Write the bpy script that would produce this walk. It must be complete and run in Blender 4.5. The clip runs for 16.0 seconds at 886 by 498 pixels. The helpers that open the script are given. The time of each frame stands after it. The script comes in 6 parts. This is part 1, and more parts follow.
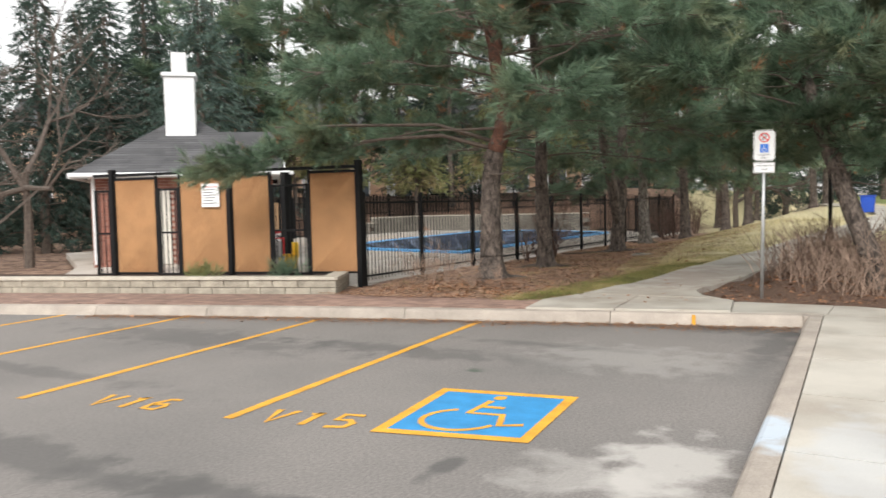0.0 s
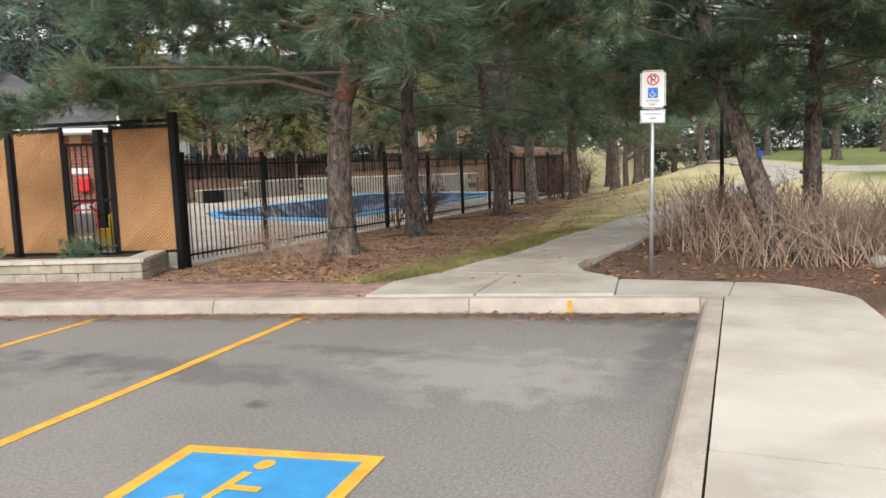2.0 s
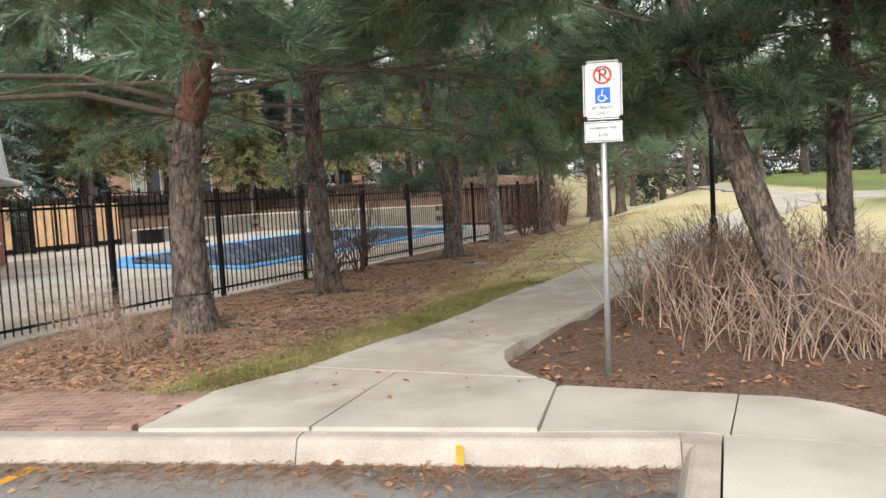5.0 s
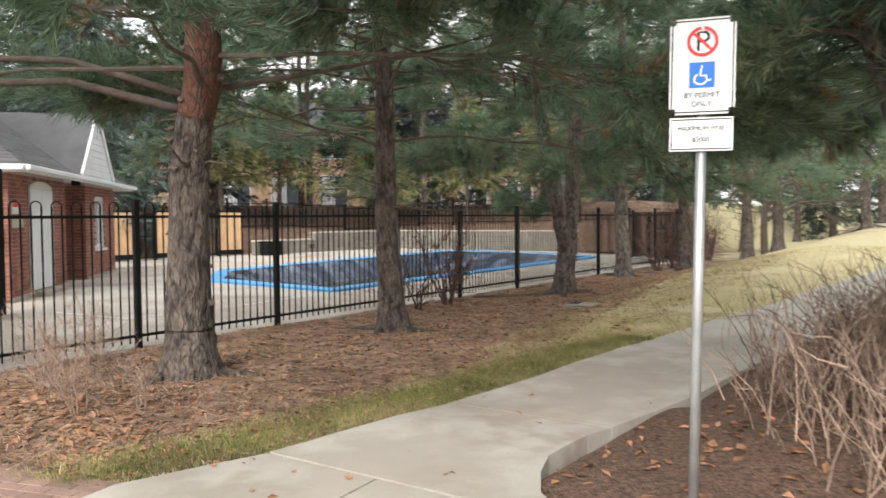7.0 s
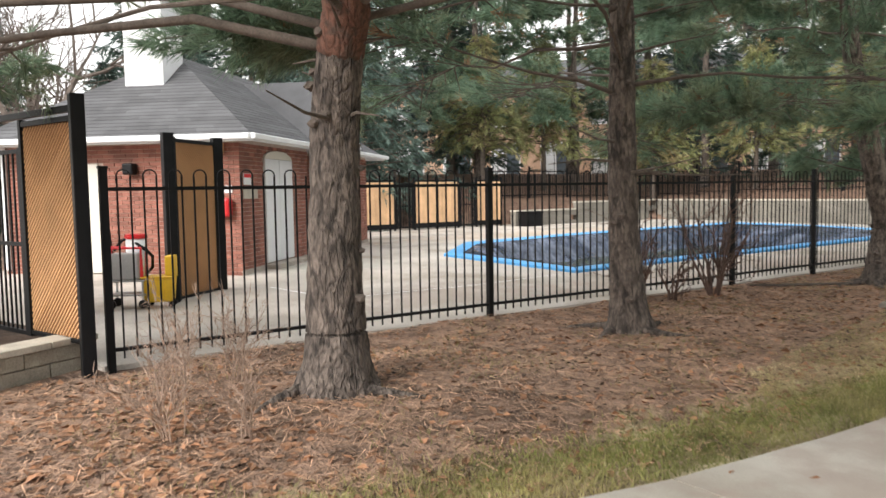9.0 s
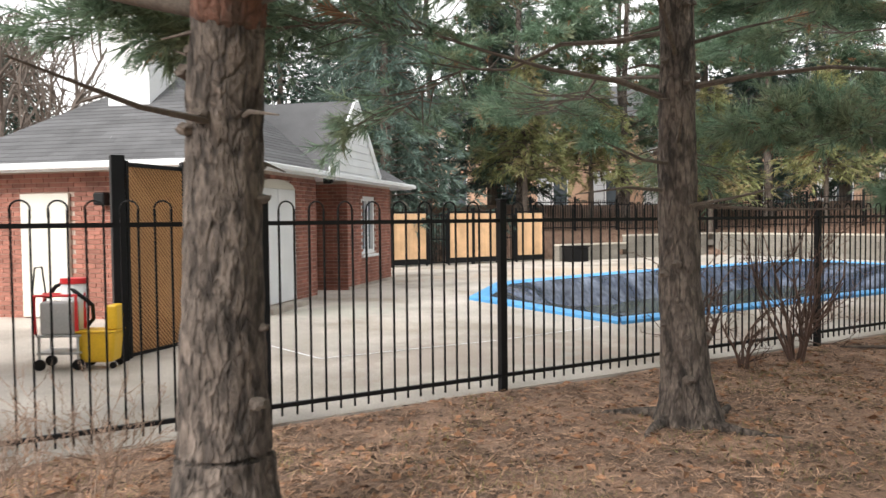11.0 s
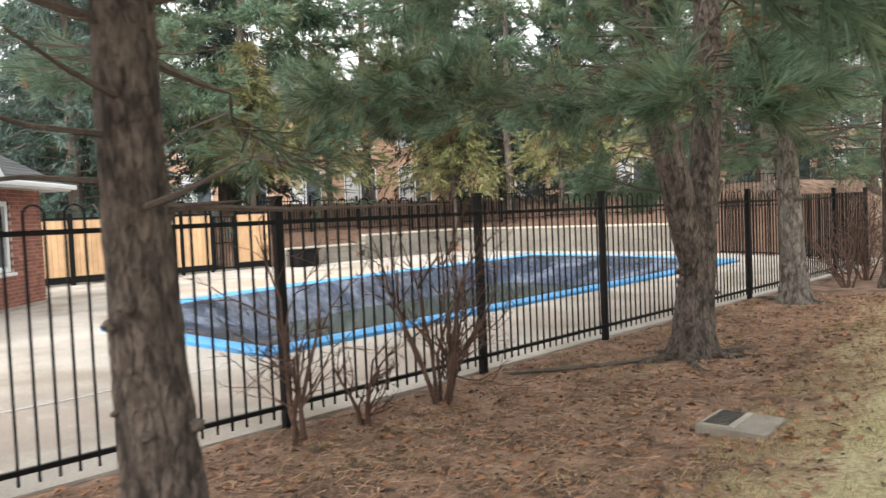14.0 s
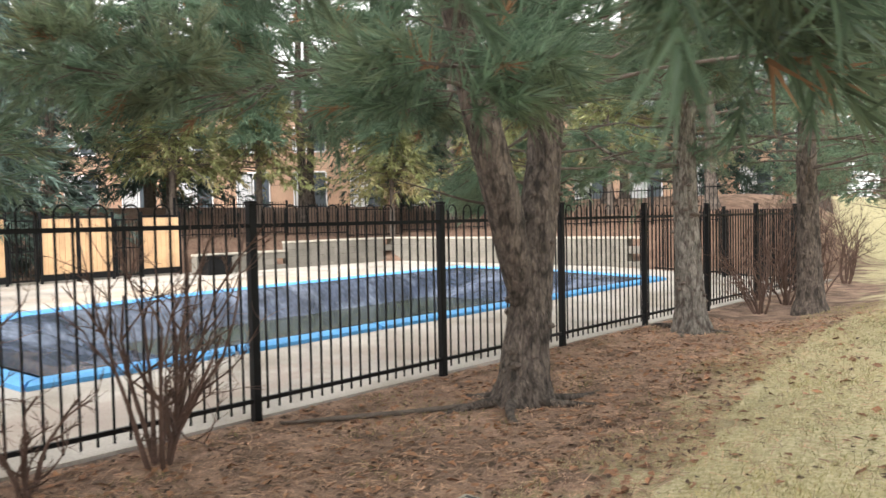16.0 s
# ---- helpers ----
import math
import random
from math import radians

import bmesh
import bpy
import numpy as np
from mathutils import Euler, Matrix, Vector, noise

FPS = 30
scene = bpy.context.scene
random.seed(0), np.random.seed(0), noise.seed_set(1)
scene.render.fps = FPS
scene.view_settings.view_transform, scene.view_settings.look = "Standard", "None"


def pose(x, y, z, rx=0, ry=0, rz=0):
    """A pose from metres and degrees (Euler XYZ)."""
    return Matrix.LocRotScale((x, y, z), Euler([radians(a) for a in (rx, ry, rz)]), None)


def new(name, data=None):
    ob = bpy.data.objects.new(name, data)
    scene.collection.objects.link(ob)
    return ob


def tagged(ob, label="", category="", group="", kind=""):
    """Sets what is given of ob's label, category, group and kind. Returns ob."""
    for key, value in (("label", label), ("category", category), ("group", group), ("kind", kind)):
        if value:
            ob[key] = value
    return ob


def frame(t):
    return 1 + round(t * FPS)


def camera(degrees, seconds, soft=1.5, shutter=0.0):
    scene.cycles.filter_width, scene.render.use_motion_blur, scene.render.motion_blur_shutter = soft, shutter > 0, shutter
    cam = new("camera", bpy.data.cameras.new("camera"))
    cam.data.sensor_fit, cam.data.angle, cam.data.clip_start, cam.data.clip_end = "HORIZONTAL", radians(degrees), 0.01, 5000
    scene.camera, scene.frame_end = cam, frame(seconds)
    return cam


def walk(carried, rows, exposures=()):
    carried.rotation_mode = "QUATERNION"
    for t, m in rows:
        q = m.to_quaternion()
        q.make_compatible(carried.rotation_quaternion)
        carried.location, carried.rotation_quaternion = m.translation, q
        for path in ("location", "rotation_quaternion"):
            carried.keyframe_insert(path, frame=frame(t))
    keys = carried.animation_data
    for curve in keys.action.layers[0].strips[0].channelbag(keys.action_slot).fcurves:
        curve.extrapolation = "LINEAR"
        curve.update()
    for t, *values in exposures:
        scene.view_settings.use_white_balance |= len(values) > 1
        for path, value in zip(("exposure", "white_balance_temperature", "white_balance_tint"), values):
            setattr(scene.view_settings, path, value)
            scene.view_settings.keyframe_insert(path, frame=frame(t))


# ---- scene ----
cam = camera(59.4, 16.0, shutter=0.4)
METRES, EYE, TILT, LEAN, TURN = 19.1, 1.7, 0.0, 0.0, 31.5
ROWS = [
    (0.0, 0.0, 0.0, 0.0, -0.08, -3.09, 1.42),
    (0.5, 0.015, 0.0332, -0.0004, -3.36, -3.69, 1.45),
    (1.0, 0.0254, 0.0635, -0.0002, -4.79, -4.02, 1.51),
    (1.5, 0.0385, 0.0939, -0.0012, -6.54, -4.28, 2.63),
    (2.0, 0.052, 0.1246, -0.0016, -7.42, -6.17, 2.15),
    (2.5, 0.0652, 0.1549, 0.001, -9.82, -5.96, 2.31),
    (3.0, 0.0785, 0.1836, 0.0016, -10.41, -4.73, 2.36),
    (3.5, 0.0914, 0.2139, 0.0017, -8.74, -4.53, 2.2),
    (4.0, 0.107, 0.2414, 0.0016, -8.51, -4.33, 3.01),
    (6.5, 0.1884, 0.3858, 0.0048, -3.11, -3.05, 1.6),
    (7.0, 0.2004, 0.4132, 0.0038, 3.11, -2.25, 0.52),
    (7.5, 0.2112, 0.4437, 0.0047, 7.19, -2.74, 0.51),
    (8.0, 0.2183, 0.4752, 0.0045, 14.6, -3.95, -0.16),
    (8.5, 0.217, 0.5064, 0.0034, 20.75, -5.21, 0.41),
    (11.0, 0.1901, 0.6507, 0.0068, 27.41, -2.06, 0.64),
    (11.5, 0.1895, 0.6799, 0.0077, 26.15, -0.79, 1.17),
    (12.0, 0.192, 0.7093, 0.0088, 25.67, 0.55, 0.73),
    (12.5, 0.1975, 0.738, 0.0091, 22.04, 0.38, 1.62),
    (13.0, 0.2094, 0.7654, 0.008, 18.46, -0.28, 2.39),
    (13.5, 0.2233, 0.7905, 0.0064, 14.8, -1.8, 2.06),
    (14.0, 0.2402, 0.8149, 0.0073, 11.78, -2.6, 2.45),
    (14.5, 0.2596, 0.8367, 0.0076, 12.16, -1.71, 1.52),
    (15.0, 0.2777, 0.8603, 0.0071, 11.4, -2.03, 2.0),
    (15.5, 0.2983, 0.8827, 0.007, 10.41, -2.25, 1.58),
    (16.0, 0.3181, 0.9064, 0.0077, 10.54, -2.17, 1.19),
]
walk(cam, [(t, pose(0, 0, EYE, TILT, LEAN, TURN) @ pose(METRES * x, METRES * y, METRES * z, 90 + pitch, roll, yaw)) for t, x, y, z, yaw, pitch, roll in ROWS],
     exposures=[(0.0, 0.7), (4.0, 0.93), (7.0, 1.13), (11.0, 1.25), (14.0, 1.5), (16.0, 1.66)])

# ---- world, sun, exposure ----
world = bpy.data.worlds.new("sky")
scene.world = world
world.use_nodes = True
wn, wl = world.node_tree.nodes, world.node_tree.links
wn.clear()
w_out = wn.new("ShaderNodeOutputWorld")
w_bg = wn.new("ShaderNodeBackground")
w_sky = wn.new("ShaderNodeTexSky")
w_sky.sky_type = "NISHITA"
w_sky.sun_disc = False
w_sky.sun_elevation, w_sky.sun_rotation = radians(33), radians(200)
w_sky.dust_density, w_sky.air_density = 4.0, 1.0
w_mix = wn.new("ShaderNodeMix")
w_mix.data_type = "RGBA"
w_mix.inputs[0].default_value = 0.8
w_mix.inputs[7].default_value = (12.0, 11.9, 11.7, 1)
wl.new(w_sky.outputs[0], w_mix.inputs[6])
wl.new(w_mix.outputs[2], w_bg.inputs[0])
w_bg.inputs[1].default_value = 0.08
wl.new(w_bg.outputs[0], w_out.inputs[0])
sun_data = bpy.data.lights.new("sun", "SUN")
sun_data.energy, sun_data.angle, sun_data.color = 1.9, radians(30), (1.0, 0.97, 0.93)
sun = new("sun", sun_data)
sun.matrix_world = pose(0, 0, 30, 57, 0, 20)


# ---- materials ----
def material(name, base, rough=0.8, metal=0.0, vary=0.25, scale=6.0, fine=60.0, bump=0.3, dist=0.01, second=None, mix_scale=2.0, mix_lo=0.45, mix_hi=0.6, per_object=0.0, per_island=0.0, spec=0.5, stretch=None, thin=0.0):
    m = bpy.data.materials.new(name)
    m.use_nodes = True
    n, l = m.node_tree.nodes, m.node_tree.links
    b = n["Principled BSDF"]
    b.inputs["Roughness"].default_value, b.inputs["Metallic"].default_value = rough, metal
    b.inputs["Specular IOR Level"].default_value = spec
    geo = n.new("ShaderNodeNewGeometry")
    def noise_node(s, detail=5.0):
        t = n.new("ShaderNodeTexNoise")
        t.inputs["Scale"].default_value, t.inputs["Detail"].default_value = s, detail
        if stretch:
            k = n.new("ShaderNodeVectorMath")
            k.operation = "MULTIPLY"
            k.inputs[1].default_value = stretch
            l.new(geo.outputs["Position"], k.inputs[0])
            l.new(k.outputs[0], t.inputs["Vector"])
        else:
            l.new(geo.outputs["Position"], t.inputs["Vector"])
        return t
    def ramp(src, lo, hi, a, c):
        r = n.new("ShaderNodeMapRange")
        r.inputs[1].default_value, r.inputs[2].default_value, r.inputs[3].default_value, r.inputs[4].default_value = lo, hi, a, c
        l.new(src, r.inputs[0])
        return r.outputs[0]
    def mul(col, fac):
        x = n.new("ShaderNodeMix")
        x.data_type, x.blend_type = "RGBA", "MULTIPLY"
        x.inputs[0].default_value = 1.0
        l.new(col, x.inputs[6])
        l.new(fac, x.inputs[7])
        return x.outputs[2]
    rgb = n.new("ShaderNodeRGB")
    rgb.outputs[0].default_value = (*base, 1)
    col = rgb.outputs[0]
    if second:
        big = noise_node(mix_scale, 6.0)
        x = n.new("ShaderNodeMix")
        x.data_type = "RGBA"
        l.new(ramp(big.outputs[0], mix_lo, mix_hi, 0, 1), x.inputs[0])
        l.new(col, x.inputs[6])
        x.inputs[7].default_value = (*second, 1)
        col = x.outputs[2]
    n1, n2 = noise_node(scale), noise_node(fine, 4.0)
    col = mul(col, ramp(n1.outputs[0], 0.3, 0.7, 1 - vary, 1 + vary * 0.7))
    col = mul(col, ramp(n2.outputs[0], 0.3, 0.7, 1 - vary * 0.8, 1 + vary * 0.6))
    if per_object:
        info = n.new("ShaderNodeObjectInfo")
        col = mul(col, ramp(info.outputs["Random"], 0, 1, 1 - per_object, 1 + per_object))
    if per_island:
        col = mul(col, ramp(geo.outputs["Random Per Island"], 0, 1, 1 - per_island, 1 + per_island))
    l.new(col, b.inputs["Base Color"])
    if bump:
        bp = n.new("ShaderNodeBump")
        bp.inputs["Strength"].default_value, bp.inputs["Distance"].default_value = bump, dist
        l.new(n2.outputs[0], bp.inputs["Height"])
        l.new(bp.outputs[0], b.inputs["Normal"])
    if thin:   # light shines through needles and blades
        tr = n.new("ShaderNodeBsdfTranslucent")
        l.new(col, tr.inputs[0])
        ms = n.new("ShaderNodeMixShader")
        ms.inputs[0].default_value = thin
        l.new(b.outputs[0], ms.inputs[1])
        l.new(tr.outputs[0], ms.inputs[2])
        l.new(ms.outputs[0], n["Material Output"].inputs["Surface"])
    return m


def stain(m, spots, wobble=0.7, scale=3.2):
    """Stains with soft ragged outlines: (x, y, rx, ry, colour, strength)."""
    n, l = m.node_tree.nodes, m.node_tree.links
    b = n["Principled BSDF"]
    geo = n.new("ShaderNodeNewGeometry")
    nz = n.new("ShaderNodeTexNoise")
    nz.inputs["Scale"].default_value, nz.inputs["Detail"].default_value = scale, 7
    l.new(geo.outputs["Position"], nz.inputs["Vector"])
    col = b.inputs["Base Color"].links[0].from_socket
    for x, y, rx, ry, colour, strength in spots:
        off = n.new("ShaderNodeVectorMath")
        off.operation = "SUBTRACT"
        off.inputs[1].default_value = (x, y, 0)
        l.new(geo.outputs["Position"], off.inputs[0])
        sc = n.new("ShaderNodeVectorMath")
        sc.operation = "MULTIPLY"
        sc.inputs[1].default_value = (1 / rx, 1 / ry, 0)
        l.new(off.outputs[0], sc.inputs[0])
        ln = n.new("ShaderNodeVectorMath")
        ln.operation = "LENGTH"
        l.new(sc.outputs[0], ln.inputs[0])
        ad = n.new("ShaderNodeMath")
        ad.operation = "MULTIPLY_ADD"
        ad.inputs[1].default_value = wobble * 4
        l.new(nz.outputs[0], ad.inputs[0])
        l.new(ln.outputs["Value"], ad.inputs[2])
        r = n.new("ShaderNodeMapRange")
        r.inputs[1].default_value, r.inputs[2].default_value, r.inputs[3].default_value, r.inputs[4].default_value = 0.5 + wobble * 2, 1.1 + wobble * 2, strength, 0.0
        l.new(ad.outputs[0], r.inputs[0])
        mx = n.new("ShaderNodeMix")
        mx.data_type = "RGBA"
        l.new(r.outputs[0], mx.inputs[0])
        l.new(col, mx.inputs[6])
        mx.inputs[7].default_value = (*colour, 1)
        col = mx.outputs[2]
    l.new(col, b.inputs["Base Color"])


M = {}
M["asphalt"] = material("asphalt", (0.225, 0.208, 0.195), 0.9, vary=0.3, scale=45, fine=150, bump=0.35, dist=0.004, second=(0.165, 0.156, 0.148), mix_scale=0.5, mix_lo=0.42, mix_hi=0.78)
DARK, PALE = (0.085, 0.082, 0.08), (0.50, 0.48, 0.45)
stain(M["asphalt"], [(-2.2, 10.55, 1.5, 0.3, DARK, 0.7), (-1.4, 9.4, 0.22, 1.6, DARK, 0.6), (-5.2, 7.6, 2.0, 0.35, DARK, 0.55), (-8.5, 7.2, 2.6, 0.6, DARK, 0.5), (-3.9, 8.6, 1.4, 0.16, DARK, 0.5), (-5.5, 3.1, 2.6, 0.28, DARK, 0.6), (-3.2, 3.2, 1.6, 0.22, DARK, 0.65), (-9.0, 4.9, 3.0, 0.2, DARK, 0.5), (-2.65, 4.25, 0.09, 0.25, DARK, 0.8), (-3.9, 6.95, 0.13, 0.1, (0.07, 0.09, 0.07), 0.9), (-1.4, 4.9, 0.4, 0.75, PALE, 0.7), (-1.85, 4.5, 0.5, 0.4, PALE, 0.35), (-1.2, 3.5, 0.3, 0.6, PALE, 0.6), (-3.3, 2.3, 1.2, 0.5, PALE, 0.25), (-2.6, 8.2, 1.2, 0.8, PALE, 0.22)])
M["concrete"] = material("path_concrete", (0.49, 0.46, 0.405), 0.85, vary=0.13, scale=1.3, fine=120, bump=0.25, dist=0.004, second=(0.34, 0.295, 0.245), mix_scale=1.1, mix_lo=0.46, mix_hi=0.78)
M["kerb"] = material("kerb_concrete", (0.375, 0.33, 0.285), 0.9, vary=0.2, scale=3, fine=90, bump=0.4, dist=0.006, per_object=0.08)
stain(M["kerb"], [(-0.78, 5.5, 0.4, 0.5, (0.50, 0.58, 0.66), 0.85)])
stain(M["concrete"], [(-0.3, 5.2, 0.35, 0.9, (0.50, 0.54, 0.58), 0.4), (-3.9, 12.6, 0.9, 1.3, (0.33, 0.27, 0.22), 0.45), (-3.7, 15.5, 0.8, 2.0, (0.33, 0.25, 0.21), 0.5), (-4.4, 11.5, 0.4, 0.5, (0.30, 0.25, 0.2), 0.4)])
M["deck"] = material("deck_concrete", (0.51, 0.465, 0.415), 0.85, vary=0.2, scale=1.1, fine=40, bump=0.2, dist=0.004, second=(0.37, 0.32, 0.265), mix_scale=0.75, mix_lo=0.48, mix_hi=0.66)
stain(M["deck"], [(-11.2, 17.5, 1.2, 2.0, (0.36, 0.29, 0.24), 0.6), (-13.5, 16.0, 1.6, 1.0, (0.40, 0.37, 0.33), 0.6), (-10.6, 21.0, 0.7, 2.5, (0.40, 0.30, 0.25), 0.5), (-10.8, 26.0, 0.8, 3.0, (0.42, 0.33, 0.28), 0.5), (-15.4, 17.6, 0.9, 1.4, (0.33, 0.34, 0.29), 0.5), (-20.5, 28.0, 1.4, 6.0, (0.47, 0.35, 0.25), 0.6), (-12.2, 14.5, 1.2, 0.9, (0.40, 0.36, 0.31), 0.5)])
M["soil"] = material("bed_soil", (0.085, 0.055, 0.038), 0.95, vary=0.45, scale=8, fine=60, bump=0.8, dist=0.03)
M["brick"] = material("red_brick", (0.31, 0.13, 0.095), 0.85, vary=0.25, scale=4, fine=80, bump=0.3, dist=0.004, per_object=0.22, per_island=0.22)
M["mortar"] = material("mortar", (0.47, 0.37, 0.31), 0.9, vary=0.15, scale=8, fine=100, bump=0.3, dist=0.004)
M["brick_orange"] = material("orange_brick", (0.56, 0.37, 0.26), 0.85, vary=0.15, scale=1.2, fine=20, bump=0.2, dist=0.01)
M["shingle"] = material("grey_shingle", (0.085, 0.085, 0.09), 0.85, vary=0.22, scale=2, fine=90, bump=0.4, dist=0.006, per_island=0.2)
M["white"] = material("white_paint", (0.74, 0.75, 0.76), 0.6, vary=0.06, scale=2, fine=40, bump=0.1, dist=0.003)
M["door"] = material("cream_door_paint", (0.66, 0.63, 0.56), 0.6, vary=0.06, scale=2, fine=40, bump=0.1, dist=0.003)
M["black"] = material("black_metal", (0.006, 0.0063, 0.0075), 0.5, 0.0, spec=0.22, vary=0.3, scale=5, fine=120, bump=0.1, dist=0.002)
M["lattice"] = material("tan_lattice", (0.58, 0.325, 0.155), 0.8, vary=0.14, scale=3, fine=90, bump=0.2, dist=0.003, per_object=0.06)
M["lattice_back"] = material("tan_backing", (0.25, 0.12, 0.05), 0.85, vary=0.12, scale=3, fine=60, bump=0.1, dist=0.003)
M["pine_board"] = material("pine_board", (0.66, 0.42, 0.235), 0.75, vary=0.15, scale=3, fine=70, bump=0.2, dist=0.003, per_object=0.12)
M["bark"] = material("pine_bark", (0.185, 0.148, 0.125), 0.95, vary=0.42, scale=9, fine=46, bump=1.0, dist=0.035, second=(0.08, 0.064, 0.055), mix_scale=16, mix_lo=0.5, mix_hi=0.6, stretch=(1, 1, 0.4))
M["bark_red"] = material("pine_bark_red", (0.19, 0.088, 0.06), 0.9, vary=0.35, scale=9, fine=40, bump=0.7, dist=0.02, second=(0.09, 0.055, 0.042), mix_scale=9, mix_lo=0.48, mix_hi=0.62)
M["bark_pale"] = material("pale_bark", (0.27, 0.245, 0.215), 0.95, vary=0.42, scale=9, fine=46, bump=1.0, dist=0.03, second=(0.13, 0.105, 0.09), mix_scale=14, mix_lo=0.5, mix_hi=0.62, stretch=(1, 1, 0.4))
M["branch"] = material("bare_branch", (0.135, 0.108, 0.09), 0.95, vary=0.3, scale=9, fine=60, bump=0.4, dist=0.01)
M["needle"] = material("pine_needles", (0.18, 0.268, 0.18), 0.5, vary=0.3, scale=1.2, fine=9, bump=0, thin=0.55, per_island=0.4, second=(0.25, 0.275, 0.165), mix_scale=0.9, mix_lo=0.5, mix_hi=0.66)
M["needle_dead"] = material("dead_needles", (0.33, 0.19, 0.11), 0.8, thin=0.3, vary=0.3, scale=2, fine=9, bump=0, per_island=0.35)
M["litter_needle"] = material("bleached_needles", (0.52, 0.325, 0.215), 0.85, vary=0.3, scale=2, fine=9, bump=0, per_island=0.55)
M["dark_bit"] = material("dark_litter", (0.10, 0.065, 0.045), 0.95, vary=0.3, scale=4, fine=60, bump=0.2, dist=0.004, per_island=0.5)
M["spruce"] = material("spruce_needles", (0.062, 0.10, 0.08), 0.6, thin=0.35, vary=0.35, scale=0.8, fine=5, bump=0, per_island=0.4)
M["spruce_blue"] = material("blue_spruce_needles", (0.125, 0.185, 0.155), 0.6, thin=0.35, vary=0.35, scale=0.8, fine=5, bump=0, per_island=0.4)
M["spruce_lime"] = material("yellowing_needles", (0.29, 0.31, 0.135), 0.6, thin=0.35, vary=0.35, scale=0.8, fine=5, bump=0, per_island=0.35, second=(0.29, 0.23, 0.12), mix_scale=0.8, mix_lo=0.5, mix_hi=0.65)
M["grass"] = material("grass_blades", (0.23, 0.235, 0.075), 0.7, thin=0.3, vary=0.35, scale=1.5, fine=12, bump=0, per_island=0.4, second=(0.42, 0.36, 0.16), mix_scale=0.9, mix_lo=0.42, mix_hi=0.62)
M["straw_grass"] = material("straw_grass_blades", (0.44, 0.38, 0.17), 0.7, thin=0.3, vary=0.3, scale=1.5, fine=12, bump=0, per_island=0.35, second=(0.66, 0.56, 0.33), mix_scale=1.4, mix_lo=0.42, mix_hi=0.62)
M["leaf"] = material("fallen_leaf", (0.32, 0.16, 0.085), 0.8, vary=0.3, scale=5, fine=60, bump=0.2, dist=0.003, per_island=0.5)
M["straw"] = material("dry_stalks", (0.33, 0.235, 0.18), 0.9, vary=0.3, scale=4, fine=60, bump=0.2, dist=0.004, per_island=0.35)
M["twig"] = material("shrub_twigs", (0.13, 0.08, 0.062), 0.9, vary=0.3, scale=6, fine=60, bump=0.3, dist=0.004)
M["yellow"] = material("yellow_line_paint", (0.72, 0.36, 0.035), 0.8, vary=0.2, scale=5, fine=110, bump=0.3, dist=0.003)
M["blue"] = material("blue_symbol_paint", (0.035, 0.26, 0.55), 0.75, vary=0.16, scale=4, fine=110, bump=0.3, dist=0.003)
M["poolblue"] = material("pool_edge_blue", (0.10, 0.36, 0.70), 0.6, vary=0.15, scale=3, fine=50, bump=0.2, dist=0.004)
M["tarp"] = material("navy_pool_tarp", (0.042, 0.056, 0.092), 0.26, vary=0.4, scale=1.4, fine=9, bump=0.6, dist=0.05, second=(0.135, 0.16, 0.22), mix_scale=1.0, mix_lo=0.5, mix_hi=0.62)
M["murk"] = material("murky_water", (0.035, 0.043, 0.016), 0.14, vary=0.4, scale=1, fine=9, bump=0.06, dist=0.01, spec=0.25)
M["stone"] = material("grey_planter_stone", (0.36, 0.325, 0.265), 0.9, vary=0.25, scale=5, fine=60, bump=0.6, dist=0.015, per_object=0.1)
M["capstone"] = material("planter_cap_stone", (0.50, 0.46, 0.39), 0.9, vary=0.15, scale=5, fine=60, bump=0.4, dist=0.008, per_object=0.06)
M["paver"] = material("red_paver", (0.30, 0.195, 0.155), 0.9, vary=0.22, scale=3, fine=80, bump=0.4, dist=0.006, per_object=0.2, per_island=0.22)
M["retain"] = material("retaining_concrete", (0.215, 0.198, 0.17), 0.9, vary=0.25, scale=1.2, fine=30, bump=0.4, dist=0.01, per_object=0.1)
M["steel"] = material("galvanised_steel", (0.50, 0.52, 0.53), 0.42, 0.7, vary=0.12, scale=9, fine=120, bump=0.05, dist=0.002)
M["signwhite"] = material("sign_white", (0.80, 0.81, 0.82), 0.45, vary=0.03, scale=8, fine=60, bump=0)
M["signred"] = material("sign_red", (0.75, 0.03, 0.035), 0.5, vary=0.04, scale=8, fine=60, bump=0)
M["signblue"] = material("sign_blue", (0.015, 0.17, 0.70), 0.5, vary=0.04, scale=8, fine=60, bump=0)
M["signblack"] = material("sign_black", (0.02, 0.02, 0.022), 0.5, vary=0.04, scale=8, fine=60, bump=0)
M["red"] = material("red_plastic", (0.62, 0.025, 0.03), 0.4, vary=0.08, scale=4, fine=40, bump=0.1, dist=0.003)
M["plastic_yellow"] = material("yellow_plastic", (0.75, 0.46, 0.02), 0.45, vary=0.1, scale=4, fine=40, bump=0.1, dist=0.003)
M["plastic_grey"] = material("grey_plastic", (0.40, 0.40, 0.40), 0.5, vary=0.1, scale=4, fine=40, bump=0.1, dist=0.003)
M["bin"] = material("blue_bin_plastic", (0.02, 0.09, 0.55), 0.5, vary=0.1, scale=4, fine=40, bump=0.1, dist=0.003)
M["fence_wood"] = material("weathered_fence_wood", (0.15, 0.105, 0.08), 0.9, vary=0.3, scale=2, fine=40, bump=0.3, dist=0.006, per_object=0.2)
